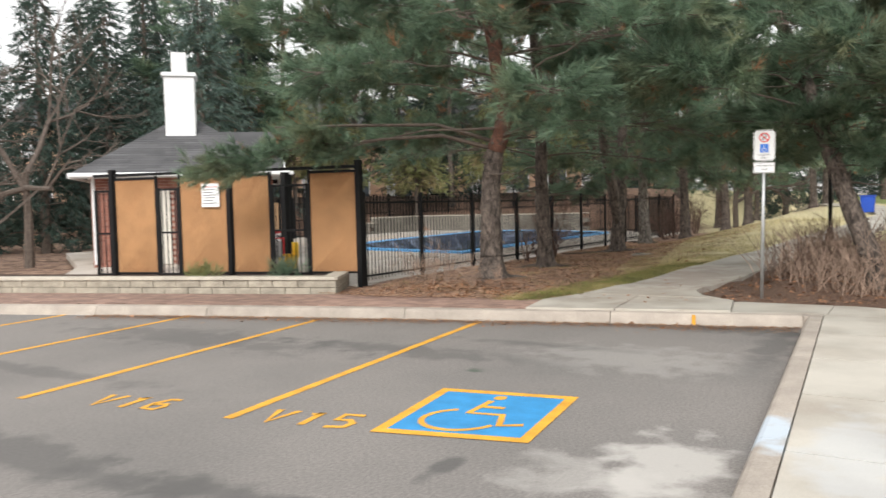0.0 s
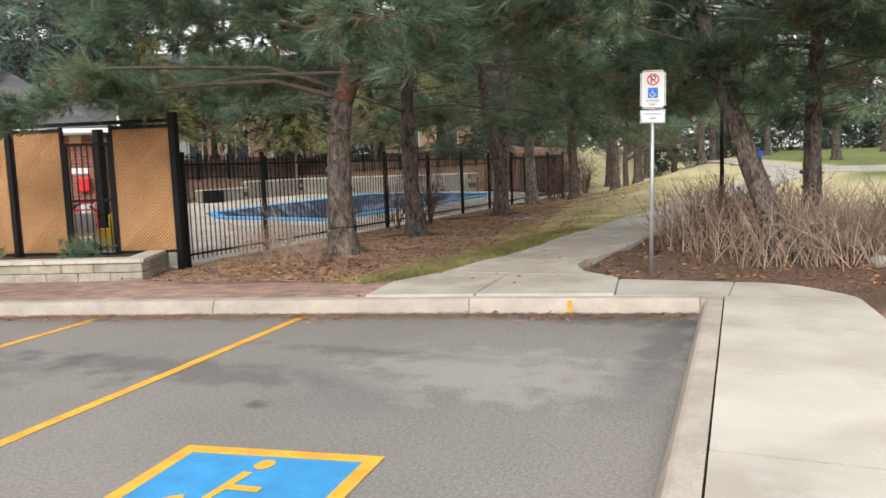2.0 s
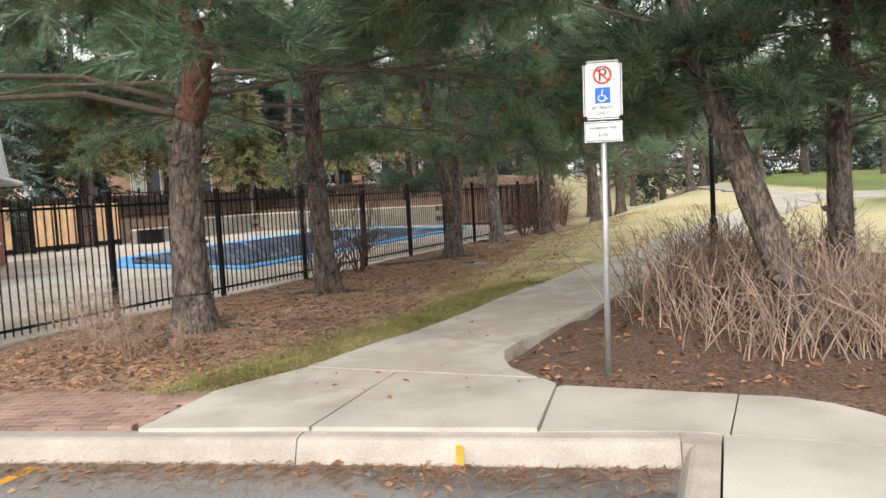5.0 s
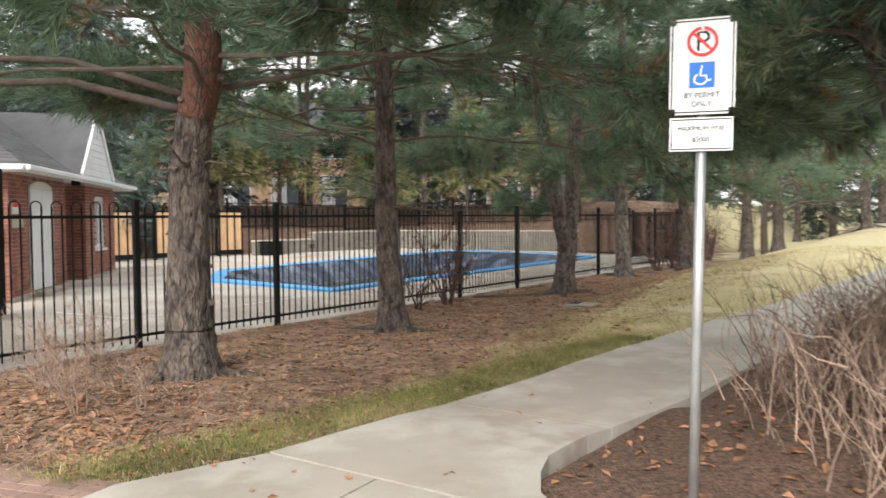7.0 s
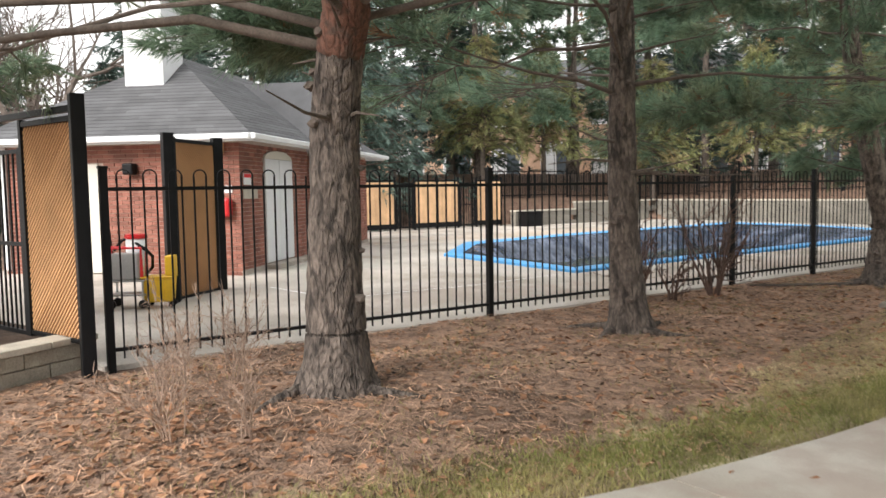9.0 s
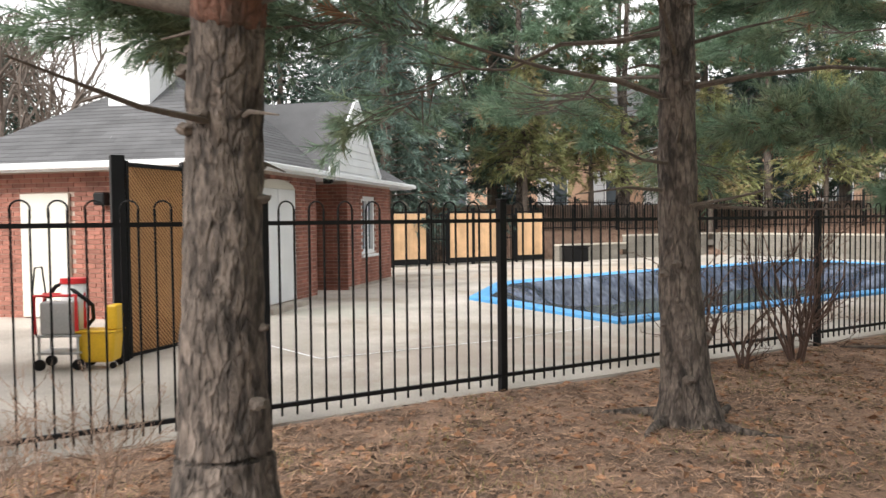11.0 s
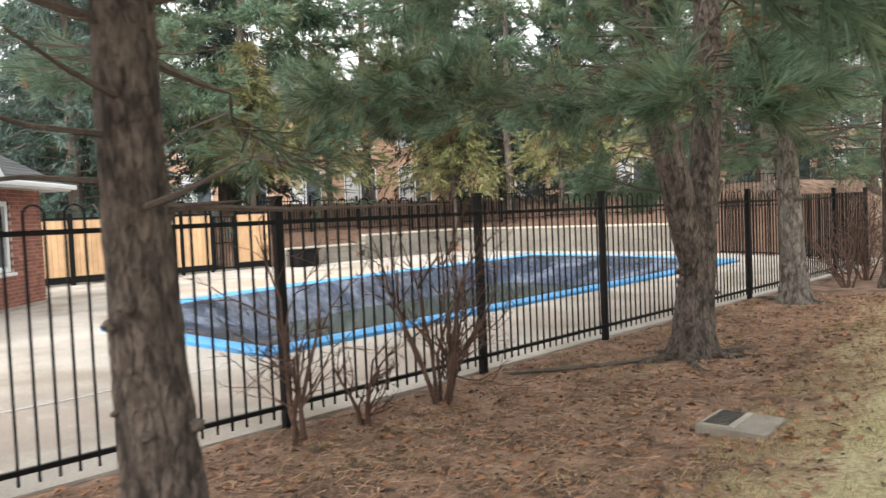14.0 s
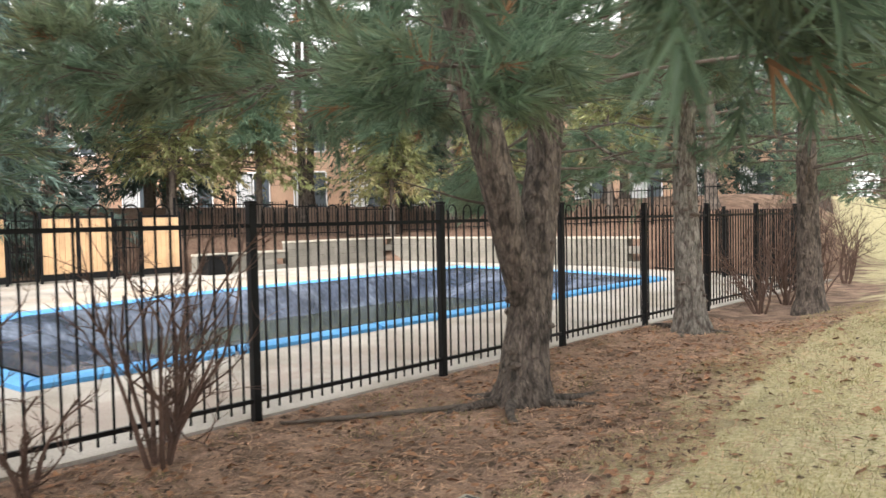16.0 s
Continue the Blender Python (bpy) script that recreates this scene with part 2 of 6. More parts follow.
M["rock"] = material("field_stone", (0.30, 0.28, 0.25), 0.9, vary=0.3, scale=5, fine=40, bump=0.6, dist=0.02)
M["glass"] = material("window_glass", (0.10, 0.12, 0.14), 0.06, vary=0.1, scale=2, fine=10, bump=0, spec=0.8)
M["curtain"] = material("pale_blind", (0.62, 0.64, 0.66), 0.8, vary=0.08, scale=2, fine=30, bump=0.1, dist=0.004)


def bark_plates(m, scale, crack):
    """Plates of bark with dark fissures between them."""
    n, l = m.node_tree.nodes, m.node_tree.links
    b = n["Principled BSDF"]
    geo = n.new("ShaderNodeNewGeometry")
    k = n.new("ShaderNodeVectorMath")
    k.operation = "MULTIPLY"
    k.inputs[1].default_value = (1, 1, 0.32)
    l.new(geo.outputs["Position"], k.inputs[0])
    nz = n.new("ShaderNodeTexNoise")
    nz.inputs["Scale"].default_value, nz.inputs["Detail"].default_value = 7, 4
    l.new(k.outputs[0], nz.inputs["Vector"])
    warp = n.new("ShaderNodeVectorMath")
    warp.operation = "MULTIPLY_ADD"
    warp.inputs[1].default_value = (0.14, 0.14, 0.14)
    l.new(nz.outputs["Color"], warp.inputs[0])
    l.new(k.outputs[0], warp.inputs[2])
    vo = n.new("ShaderNodeTexVoronoi")
    vo.feature = "DISTANCE_TO_EDGE"
    vo.inputs["Scale"].default_value = scale
    l.new(warp.outputs[0], vo.inputs["Vector"])
    r = n.new("ShaderNodeMapRange")
    r.inputs[1].default_value, r.inputs[2].default_value, r.inputs[3].default_value, r.inputs[4].default_value = 0.0, 0.16, crack, 1.0
    l.new(vo.outputs["Distance"], r.inputs[0])
    mx = n.new("ShaderNodeMix")
    mx.data_type, mx.blend_type = "RGBA", "MULTIPLY"
    mx.inputs[0].default_value = 1.0
    l.new(b.inputs["Base Color"].links[0].from_socket, mx.inputs[6])
    l.new(r.outputs[0], mx.inputs[7])
    l.new(mx.outputs[2], b.inputs["Base Color"])
    bp = n.new("ShaderNodeBump")
    bp.inputs["Strength"].default_value, bp.inputs["Distance"].default_value = 0.9, 0.03
    l.new(r.outputs[0], bp.inputs["Height"])
    l.new(b.inputs["Normal"].links[0].from_socket, bp.inputs["Normal"])
    l.new(bp.outputs[0], b.inputs["Normal"])


bark_plates(M["bark"], 16, 0.62)
bark_plates(M["bark_pale"], 13, 0.6)
bark_plates(M["bark_red"], 15, 0.7)


# ---- mesh helpers ----
def link_mesh(name, verts, faces, mat, parent=None, label="", smooth=False):
    me = bpy.data.meshes.new(name)
    me.from_pydata([tuple(v) for v in verts], [], faces)
    me.update()
    if smooth:
        me.polygons.foreach_set("use_smooth", [True] * len(me.polygons))
    me.materials.append(mat)
    ob = new(name, me)
    if parent:
        ob.parent = parent
    if label:
        ob["label"] = label
    return ob


def part(name, bm, mat, parent=None, label="", smooth=False):
    me = bpy.data.meshes.new(name)
    bmesh.ops.recalc_face_normals(bm, faces=bm.faces)
    bm.to_mesh(me)
    bm.free()
    if smooth:
        me.polygons.foreach_set("use_smooth", [True] * len(me.polygons))
    me.materials.append(mat)
    ob = new(name, me)
    if parent:
        ob.parent = parent
    if label:
        ob["label"] = label
    return ob


def shared(name, mesh, parent, m):
    ob = new(name, mesh)
    ob.parent = parent
    ob.matrix_basis = m
    return ob


def empty(name, m=None, **tags):
    ob = new(name)
    ob.empty_display_size = 0.1
    if m is not None:
        ob.matrix_world = m
    return tagged(ob, **tags)


def box(bm, x0, x1, y0, y1, z0, z1, bevel=0.0, m=None):
    r = bmesh.ops.create_cube(bm, size=1.0)
    vs = r["verts"]
    for v in vs:
        v.co = Vector((x0 + (v.co.x + 0.5) * (x1 - x0), y0 + (v.co.y + 0.5) * (y1 - y0), z0 + (v.co.z + 0.5) * (z1 - z0)))
    if bevel:
        es = list({e for v in vs for e in v.link_edges})
        r2 = bmesh.ops.bevel(bm, geom=es, offset=bevel, segments=2, affect="EDGES", profile=0.5)
        vs = list({v for f in r2["faces"] for v in f.verts} | {v for v in vs if v.is_valid})
    if m is not None:
        bmesh.ops.transform(bm, matrix=m, verts=vs)
    return vs


def boxed(x0, x1, y0, y1, z0, z1, bevel=0.0, m=None):
    bm = bmesh.new()
    box(bm, x0, x1, y0, y1, z0, z1, bevel, m)
    return bm


def cyl(bm, r0, r1, z0, z1, seg=16, m=None):
    mm = Matrix.Translation((0, 0, (z0 + z1) / 2))
    if m is not None:
        mm = m @ mm
    return bmesh.ops.create_cone(bm, cap_ends=True, segments=seg, radius1=r0, radius2=r1, depth=z1 - z0, matrix=mm)["verts"]


def prism(outline, z0, z1):
    """An upright slab over a polygon."""
    bm = bmesh.new()
    lo = [bm.verts.new((x, y, z0)) for x, y in outline]
    hi = [bm.verts.new((x, y, z1)) for x, y in outline]
    n = len(outline)
    bm.faces.new(lo[::-1])
    bm.faces.new(hi)
    for i in range(n):
        bm.faces.new((lo[i], lo[(i + 1) % n], hi[(i + 1) % n], hi[i]))
    return bm


def tube(points, radii, seg=8):
    """Verts and faces of a tapering tube along points."""
    verts, faces = [], []
    prev = None
    for i, p in enumerate(points):
        a, b = points[max(i - 1, 0)], points[min(i + 1, len(points) - 1)]
        d = (Vector(b) - Vector(a)).normalized()
        side = d.cross(Vector((0.13, 0.21, 1.0)))
        if side.length < 0.25:
            side = d.cross(Vector((1, 0.1, 0)))
        side.normalize()
        up = d.cross(side)
        for k in range(seg):
            an = 2 * math.pi * k / seg
            verts.append(Vector(p) + radii[i] * (math.cos(an) * side + math.sin(an) * up))
    for i in range(len(points) - 1):
        for k in range(seg):
            k2 = (k + 1) % seg
            faces.append((i * seg + k, i * seg + k2, (i + 1) * seg + k2, (i + 1) * seg + k))
    faces.append(tuple(range(seg))[::-1])
    faces.append(tuple((len(points) - 1) * seg + k for k in range(seg)))
    return verts, faces


class Heap:
    """Gathers many small pieces for one mesh."""
    def __init__(self):
        self.v, self.f = [], []
    def add(self, verts, faces):
        o = len(self.v)
        self.v.extend(verts)
        self.f.extend(tuple(i + o for i in f) for f in faces)
    def link(self, name, mat, parent=None, label="", smooth=False):
        return link_mesh(name, self.v, self.f, mat, parent, label, smooth)


def tri_mesh(name, tris, mat, parent=None, label=""):
    """One mesh of loose triangles from an array (n, 3, 3)."""
    tris = np.asarray(tris, dtype=np.float32).reshape(-1, 3)
    n = len(tris) // 3
    me = bpy.data.meshes.new(name)
    me.vertices.add(3 * n)
    me.vertices.foreach_set("co", tris.ravel())
    me.loops.add(3 * n)
    me.loops.foreach_set("vertex_index", np.arange(3 * n, dtype=np.int32))
    me.polygons.add(n)
    me.polygons.foreach_set("loop_start", np.arange(0, 3 * n, 3, dtype=np.int32))
    me.update(calc_edges=True)
    me.validate()
    me.materials.append(mat)
    ob = new(name, me)
    if parent:
        ob.parent = parent
    if label:
        ob["label"] = label
    return ob


def arc_text(body, size, m, mat, parent, name, extrude=0.001):
    """Lettering in the built-in font, as a mesh."""
    cu = bpy.data.curves.new(name, "FONT")
    cu.body, cu.size, cu.align_x, cu.align_y, cu.extrude = body, size, "CENTER", "CENTER", extrude
    tmp = bpy.data.objects.new(name, cu)
    scene.collection.objects.link(tmp)
    dg = bpy.context.evaluated_depsgraph_get()
    me = bpy.data.meshes.new_from_object(tmp.evaluated_get(dg))
    bpy.data.objects.remove(tmp)
    me.materials.clear()
    me.materials.append(mat)
    ob = new(name, me)
    ob.parent = parent
    ob.matrix_basis = m
    return ob


# ---- plan ----
def smooth01(t):
    t = min(max(t, 0.0), 1.0)
    return t * t * (3 - 2 * t)


KERB = [(-1.27, 11.06), (-3.7, 10.5), (-6.7, 9.75), (-10.0, 8.8), (-14.0, 7.5), (-24.0, 4.1), (-60.0, -8.0)]
FENCE_X = -9.4
POSTS = [12.35, 14.45, 16.76, 19.25, 21.68, 24.03, 26.32, 28.55, 30.8, 33.05, 35.3]
DECK = 0.20


def kerb_y(x):
    """The kerb's front edge along the lot's far side."""
    if x >= KERB[0][0]:
        return KERB[0][1]
    for (xa, ya), (xb, yb) in zip(KERB, KERB[1:]):
        if x >= xb:
            return yb + (ya - yb) * (x - xb) / (xa - xb)
    return KERB[-1][1]


def kerb_x(y):
    """The lot's edge beside the pavement."""
    return KERB[0][0] + (KERB[0][1] - y) * 0.058


def in_lot(x, y, margin=0.0):
    return x < kerb_x(y) - margin and y < kerb_y(x) - margin


DECK_LINE = [(-9.46, 12.3), (-9.46, 38.2), (-26.6, 38.2), (-26.6, 17.0), (-19.2, 12.6), (-16.2, 10.2)]


def inside(poly, x, y):
    odd = False
    for (xa, ya), (xb, yb) in zip(poly, poly[1:] + poly[:1]):
        if (ya > y) != (yb > y) and x < xa + (xb - xa) * (y - ya) / (yb - ya):
            odd = not odd
    return odd


def in_deck(x, y, margin=0.0):
    return all(inside(DECK_LINE, x + a, y + b) for a, b in ((margin, 0), (-margin, 0), (0, margin), (0, -margin)))


RISE = [(14.0, 0.0), (18.0, 0.105), (22.0, 0.225), (29.0, 0.7), (40.0, 1.0), (60.0, 1.3), (150.0, 2.6)]


def rise(y):
    """How far the lawn climbs away from the lot."""
    if y <= RISE[0][0]:
        return 0.0
    for (ya, za), (yb, zb) in zip(RISE, RISE[1:]):
        if y <= yb:
            return za + (zb - za) * (y - ya) / (yb - ya)
    return RISE[-1][1]


def ground_z(x, y):
    z = 0.165
    z += rise(y) * smooth01((x + 8.5) / 4.5)
    d = max(-25.2 - x if y > 30.2 else 0.0, y - 38.5 if x < -10 else 0.0)
    if d > 0:
        z = max(z, (0.95 * (1.0 if x < -14.5 else smooth01(d / 4)) + 1.6 * smooth01(d / 7)) * max(smooth01((-9.5 - x) / 5), 1.0 if y < 38.5 else 0.0))
    z += 0.035 * noise.noise((x * 0.5, y * 0.5, 0.0)) + 0.02 * noise.noise((x * 1.9, y * 1.9, 3.0))
    if -2.6 < x < 5 and 12.6 < y < 22:
        z += 0.14 * smooth01((y - 12.6) / 2.0) * smooth01((x + 2.6) / 1.0)
    if -10 < x < -8.5 and 12.8 < y < 36:   # soil heaped against the fence line
        z += 0.045 * math.exp(-((x + 9.2) / 0.22) ** 2)
    if x < -5.3:   # low bank of litter round the first pines
        z += 0.10 * math.exp(-((x + 7.3) ** 2 + (y - 14.0) ** 2) / 3.0)
    return z


# ---- ground sheet ----
def axis_steps(lo, hi, near_lo, near_hi, fine, coarse):
    out, v = [], lo
    while v < hi:
        out.append(v)
        v += fine if near_lo <= v < near_hi else coarse if abs(v) < 120 else 60
    out.append(hi)
    return out


PATH_L = [(-4.95, 10.1), (-5.15, 11.4), (-4.8, 12.4), (-4.42, 15.4), (-3.98, 18.6), (-3.72, 20.3), (-3.15, 23.3), (-2.2, 27.2), (-1.72, 28.8), (-1.35, 34.2), (-2.0, 38.0), (-4.0, 46.0), (-6.5, 56.0), (-10.0, 66.0)]
PATH_R = [(-2.45, 12.25), (-2.95, 12.7), (-3.17, 13.2), (-3.17, 13.9), (-2.86, 15.5), (-2.5, 18.5), (-2.03, 21.3), (-1.6, 23.3), (-0.75, 27.3), (-0.1, 29.5), (0.3, 31.0), (0.3, 35.6), (-0.4, 38.0), (-2.2, 46.0), (-4.5, 56.0), (-8.0, 66.0)]


def along(line, y):
    """x of a line that runs up the y axis."""
    for (xa, ya), (xb, yb) in zip(line, line[1:]):
        if y <= yb:
            return xa + (xb - xa) * min(max((y - ya) / (yb - ya), 0), 1)
    return line[-1][0]


PLANTER = [(-24.0, 6.3), (-9.05, 11.0)]


def planter_y(x):
    (xa, ya), (xb, yb) = PLANTER
    return ya + (yb - ya) * (x - xa) / (xb - xa)


def paver_back(x):
    return planter_y(x) if x < -9.05 else 10.97 + 0.13 * (x + 9.05)


def paved(x, y):
    """Inside the path, the pavement or the strip of pavers."""
    if y < 66 and y > 12.4 and along(PATH_L, y) + 0.06 < x < along(PATH_R, y) - 0.06:
        return True
    if y > kerb_y(x) and y < 12.3 and -5.0 < x < -1.0:
        return True
    if -1.25 < x < 0.4 and y < 12.15 - 0.35 * max(0, x):
        return True
    return -24 < x <= -5.0 and kerb_y(x) < y < paver_back(x) - 0.05


gx, gy = axis_steps(-600, 600, -24, 6, 0.25, 3.0), axis_steps(-600, 900, 3, 34, 0.25, 3.0)
gv = []
for yy in gy:
    for xx in gx:
        z = ground_z(xx, yy)
        if in_lot(xx, yy, -0.12):
            z = -0.25
        elif paved(xx, yy):
            z -= 0.14
        elif in_deck(xx, yy, 0.15):
            z = -1.6 if in_deck(xx, yy, 1.6) else -0.25
        gv.append((xx, yy, z))
nx = len(gx)
gf = [(j * nx + i, j * nx + i + 1, (j + 1) * nx + i + 1, (j + 1) * nx + i) for j in range(len(gy) - 1) for i in range(nx - 1)]


def ground_material():
    m = material("ground_cover", (0.43, 0.282, 0.205), 0.95, vary=0.5, scale=3.5, fine=48, bump=1.0, dist=0.05, second=(0.205, 0.13, 0.092), mix_scale=3.0, mix_lo=0.42, mix_hi=0.62)
    n, l = m.node_tree.nodes, m.node_tree.links
    b = n["Principled BSDF"]
    old = b.inputs["Base Color"].links[0].from_socket
    at = n.new("ShaderNodeAttribute")
    at.attribute_name = "lawn"
    geo = n.new("ShaderNodeNewGeometry")
    nz = n.new("ShaderNodeTexNoise")
    nz.inputs["Scale"].default_value, nz.inputs["Detail"].default_value = 2.2, 7
    l.new(geo.outputs["Position"], nz.inputs["Vector"])
    add = n.new("ShaderNodeMath")
    add.operation = "ADD"
    l.new(at.outputs["Fac"], add.inputs[0])
    l.new(nz.outputs[0], add.inputs[1])
    r = n.new("ShaderNodeMapRange")
    r.inputs[1].default_value, r.inputs[2].default_value = 0.88, 1.12
    l.new(add.outputs[0], r.inputs[0])
    fine = n.new("ShaderNodeTexNoise")
    fine.inputs["Scale"].default_value, fine.inputs["Detail"].default_value = 26, 6
    l.new(geo.outputs["Position"], fine.inputs["Vector"])
    cr = n.new("ShaderNodeValToRGB")
    cr.color_ramp.elements[0].position, cr.color_ramp.elements[0].color = 0.32, (0.48, 0.42, 0.22, 1)
    cr.color_ramp.elements[1].position, cr.color_ramp.elements[1].color = 0.68, (0.80, 0.70, 0.46, 1)
    mid = cr.color_ramp.elements.new(0.5)
    mid.color = (0.65, 0.57, 0.335, 1)
    l.new(fine.outputs[0], cr.inputs[0])
    mown = n.new("ShaderNodeMapRange")
    mown.inputs[1].default_value, mown.inputs[2].default_value = 1.1, 1.9
    l.new(at.outputs["Fac"], mown.inputs[0])
    green = n.new("ShaderNodeMix")
    green.data_type = "RGBA"
    l.new(mown.outputs[0], green.inputs[0])
    l.new(cr.outputs[0], green.inputs[6])
    gr = n.new("ShaderNodeValToRGB")
    gr.color_ramp.elements[0].position, gr.color_ramp.elements[0].color = 0.32, (0.13, 0.18, 0.045, 1)
    gr.color_ramp.elements[1].position, gr.color_ramp.elements[1].color = 0.68, (0.30, 0.33, 0.11, 1)
    l.new(fine.outputs[0], gr.inputs[0])
    l.new(gr.outputs[0], green.inputs[7])
    mx = n.new("ShaderNodeMix")
    mx.data_type = "RGBA"
    l.new(r.outputs[0], mx.inputs[0])
    l.new(old, mx.inputs[6])
    l.new(green.outputs[2], mx.inputs[7])
    bed = n.new("ShaderNodeAttribute")
    bed.attribute_name = "bed"
    mul_ = n.new("ShaderNodeMix")
    mul_.data_type = "RGBA"
    l.new(bed.outputs["Fac"], mul_.inputs[0])
    l.new(mx.outputs[2], mul_.inputs[6])
    mr = n.new("ShaderNodeValToRGB")
    mr.color_ramp.elements[0].position, mr.color_ramp.elements[0].color = 0.34, (0.085, 0.05, 0.034, 1)
    mr.color_ramp.elements[1].position, mr.color_ramp.elements[1].color = 0.7, (0.26, 0.155, 0.105, 1)
    l.new(fine.outputs[0], mr.inputs[0])
    l.new(mr.outputs[0], mul_.inputs[7])
    l.new(mul_.outputs[2], b.inputs["Base Color"])
    return m


def bed_and_edge_shade(x, y):
    """Dark mulch of the planting bed beside the sign and of the bank behind the pool, and the shaded soil edge of the
    path.
    """
    if (x < -25.2 and y > 30) or (x < -10 and y > 38.5):
        return 0.85 * smooth01((46.0 - y) / 3)
    # cut soil edge left of the path, its shadow painted into the ground colour
    if 11.8 < y < 18 and 0.0 < along(PATH_L, y) - x < 0.3:
        return 0.75 * smooth01((18 - y) / 2)
    if y < 11.2 or x < along(PATH_R, y) - 0.3:
        return 0.0
    return smooth01((19.5 - y) / 1.5) * smooth01((6.0 - x) / 1.5)


LAWN_PINES = ((-7.8, 31.0), (-7.6, 37.5), (-6.7, 38.0), (-4.9, 47.0), (-5.0, 55.0), (-9.5, 45.0), (-5.6, 41.0))
LAWN_EDGE = [(11.0, 0.45), (15.5, 0.55), (18.0, 1.4), (21.0, 2.5), (22.5, 2.9), (25.0, 4.0), (28.4, 5.3), (36.0, 6.5), (70.0, 9.0)]


def lawn_width(y):
    """How far the thin lawn reaches from the path towards the fence."""
    for (ya, wa), (yb, wb) in zip(LAWN_EDGE, LAWN_EDGE[1:]):
        if y <= yb:
            return wa + (wb - wa) * max(0.0, (y - ya) / (yb - ya))
    return LAWN_EDGE[-1][1]


def lawn_amount(x, y):
    if y < 9 or x < FENCE_X - 25:
        return 0.3 if y > 9 else 0.0
    left = along(PATH_L, y)
    if x <= left:
        d = left - x
        bare = max([math.exp(-((x - px) ** 2 + (y - py_) ** 2) / 5.0) for px, py_ in LAWN_PINES])
        return 0.75 * (1 - smooth01((d - lawn_width(y) + 0.8) / 2.0)) * (1 - 0.7 * bare) + 0.1
    if -3.4 < x < 4 and y < 20:
        return 0.0
    return 0.75 + 1.3 * smooth01((y - 24) / 8) * smooth01((x - along(PATH_R, y) - 0.3) / 1.5)


ground = link_mesh("ground", gv, gf, ground_material(), smooth=True)
lawn = ground.data.attributes.new("lawn", "FLOAT", "POINT")
lawn.data.foreach_set("value", [lawn_amount(x, y) for x, y, z in gv])
mulch_and_shade = ground.data.attributes.new("bed", "FLOAT", "POINT")
mulch_and_shade.data.foreach_set("value", [bed_and_edge_shade(x, y) for x, y, z in gv])
tagged(ground, "brown needle litter and thin yellowing lawn under the pines", "ground", kind="structure")

# parking lot
lot_outline = [(kerb_x(-30), -30)] + KERB + [(-60, -30)]
lot = part("parking_lot", prism(lot_outline, -0.2, 0.0), M["asphalt"])
tagged(lot, "worn grey asphalt parking lot with stains", "parking lot", kind="structure")


# kerb stones, each a length of cast concrete with a rounded upper edge
def kerb_piece(name, a, b, parent, width=0.225, top=0.16):
    a, b = Vector((*a, 0)), Vector((*b, 0))
    d = (b - a).normalized()
    out = Vector((d.y, -d.x, 0))
    prof = [(0.0, -0.15), (-0.01, 0.0), (0.035, top - 0.045), (0.055, top - 0.012), (0.085, top), (width, top), (width, -0.15)]
    bm = bmesh.new()
    rings = []
    for p in (a + d * 0.004, b - d * 0.004):
        rings.append([bm.verts.new(p + out * w + Vector((0, 0, z))) for w, z in prof])
    n = len(prof)
    for i in range(n):
        bm.faces.new((rings[0][i], rings[0][(i + 1) % n], rings[1][(i + 1) % n], rings[1][i]))
    bm.faces.new(rings[0])
    bm.faces.new(rings[1][::-1])
    return part(name, bm, M["kerb"], parent)


kerb = empty("kerb", label="pale concrete kerb with joints round the parking lot", category="kerb", kind="structure")


def split_line(line, step):
    pts, acc = [line[0]], 0.0
    for (xa, ya), (xb, yb) in zip(line, line[1:]):
        L = math.hypot(xb - xa, yb - ya)
        n = max(1, round(L / step))
        for i in range(1, n + 1):
            pts.append((xa + (xb - xa) * i / n, ya + (yb - ya) * i / n))
    return pts


far_line = split_line(KERB[:6], 2.6)
for a, b in zip(far_line, far_line[1:]):
    # the stones lie on the far side of the line
    kerb_piece("kerb_stone", a, b, kerb)
side_line = split_line([(kerb_x(-12), -12.0), KERB[0]], 3.0)
for a, b in zip(side_line, side_line[1:]):
    kerb_piece("kerb_stone", a, b, kerb)
bm = prism([(-1.27, 11.06), (-1.05, 11.06), (-1.05, 11.27), (-1.2, 11.29), (-1.32, 11.27)], -0.15, 0.158)
part("kerb_corner", bm, M["kerb"], kerb)

# pavement beside the lot: slabs with open joints
pavement = empty("pavement", label="pale concrete pavement slabs with dark joints", category="pavement", kind="structure")
ys = [-12.0 + 1.55 * i for i in range(15)] + [11.28]
for ya, yb in zip(ys, ys[1:]):
    xl = [kerb_x(ya) + 0.24, kerb_x(yb) + 0.24]
    out = [(xl[0], ya + 0.011), (0.45 + 0.02 * (9.7 - ya), ya + 0.011), (0.45 + 0.02 * (9.7 - yb) if yb < 10 else 0.26, yb - 0.011), (xl[1], yb - 0.011)]
    part("slab", prism(out, -0.05, 0.165), M["concrete"], pavement)
# corner slab and the slab between the kerb and the bed
part("slab", prism([(-1.0, 11.30), (-1.0, 11.292), (0.26, 11.292), (0.2, 11.47), (0.09, 11.65), (-0.14, 11.93), (-0.39, 12.14), (-0.65, 12.24), (-1.0, 12.27)], -0.05, 0.165), M["concrete"], pavement)
part("slab", prism([(-2.17, 11.06), (-1.32, 11.28), (-1.012, 11.3), (-1.012, 12.25), (-2.3, 12.25), (-2.36, 12.2)], -0.05, 0.165), M["concrete"], pavement)

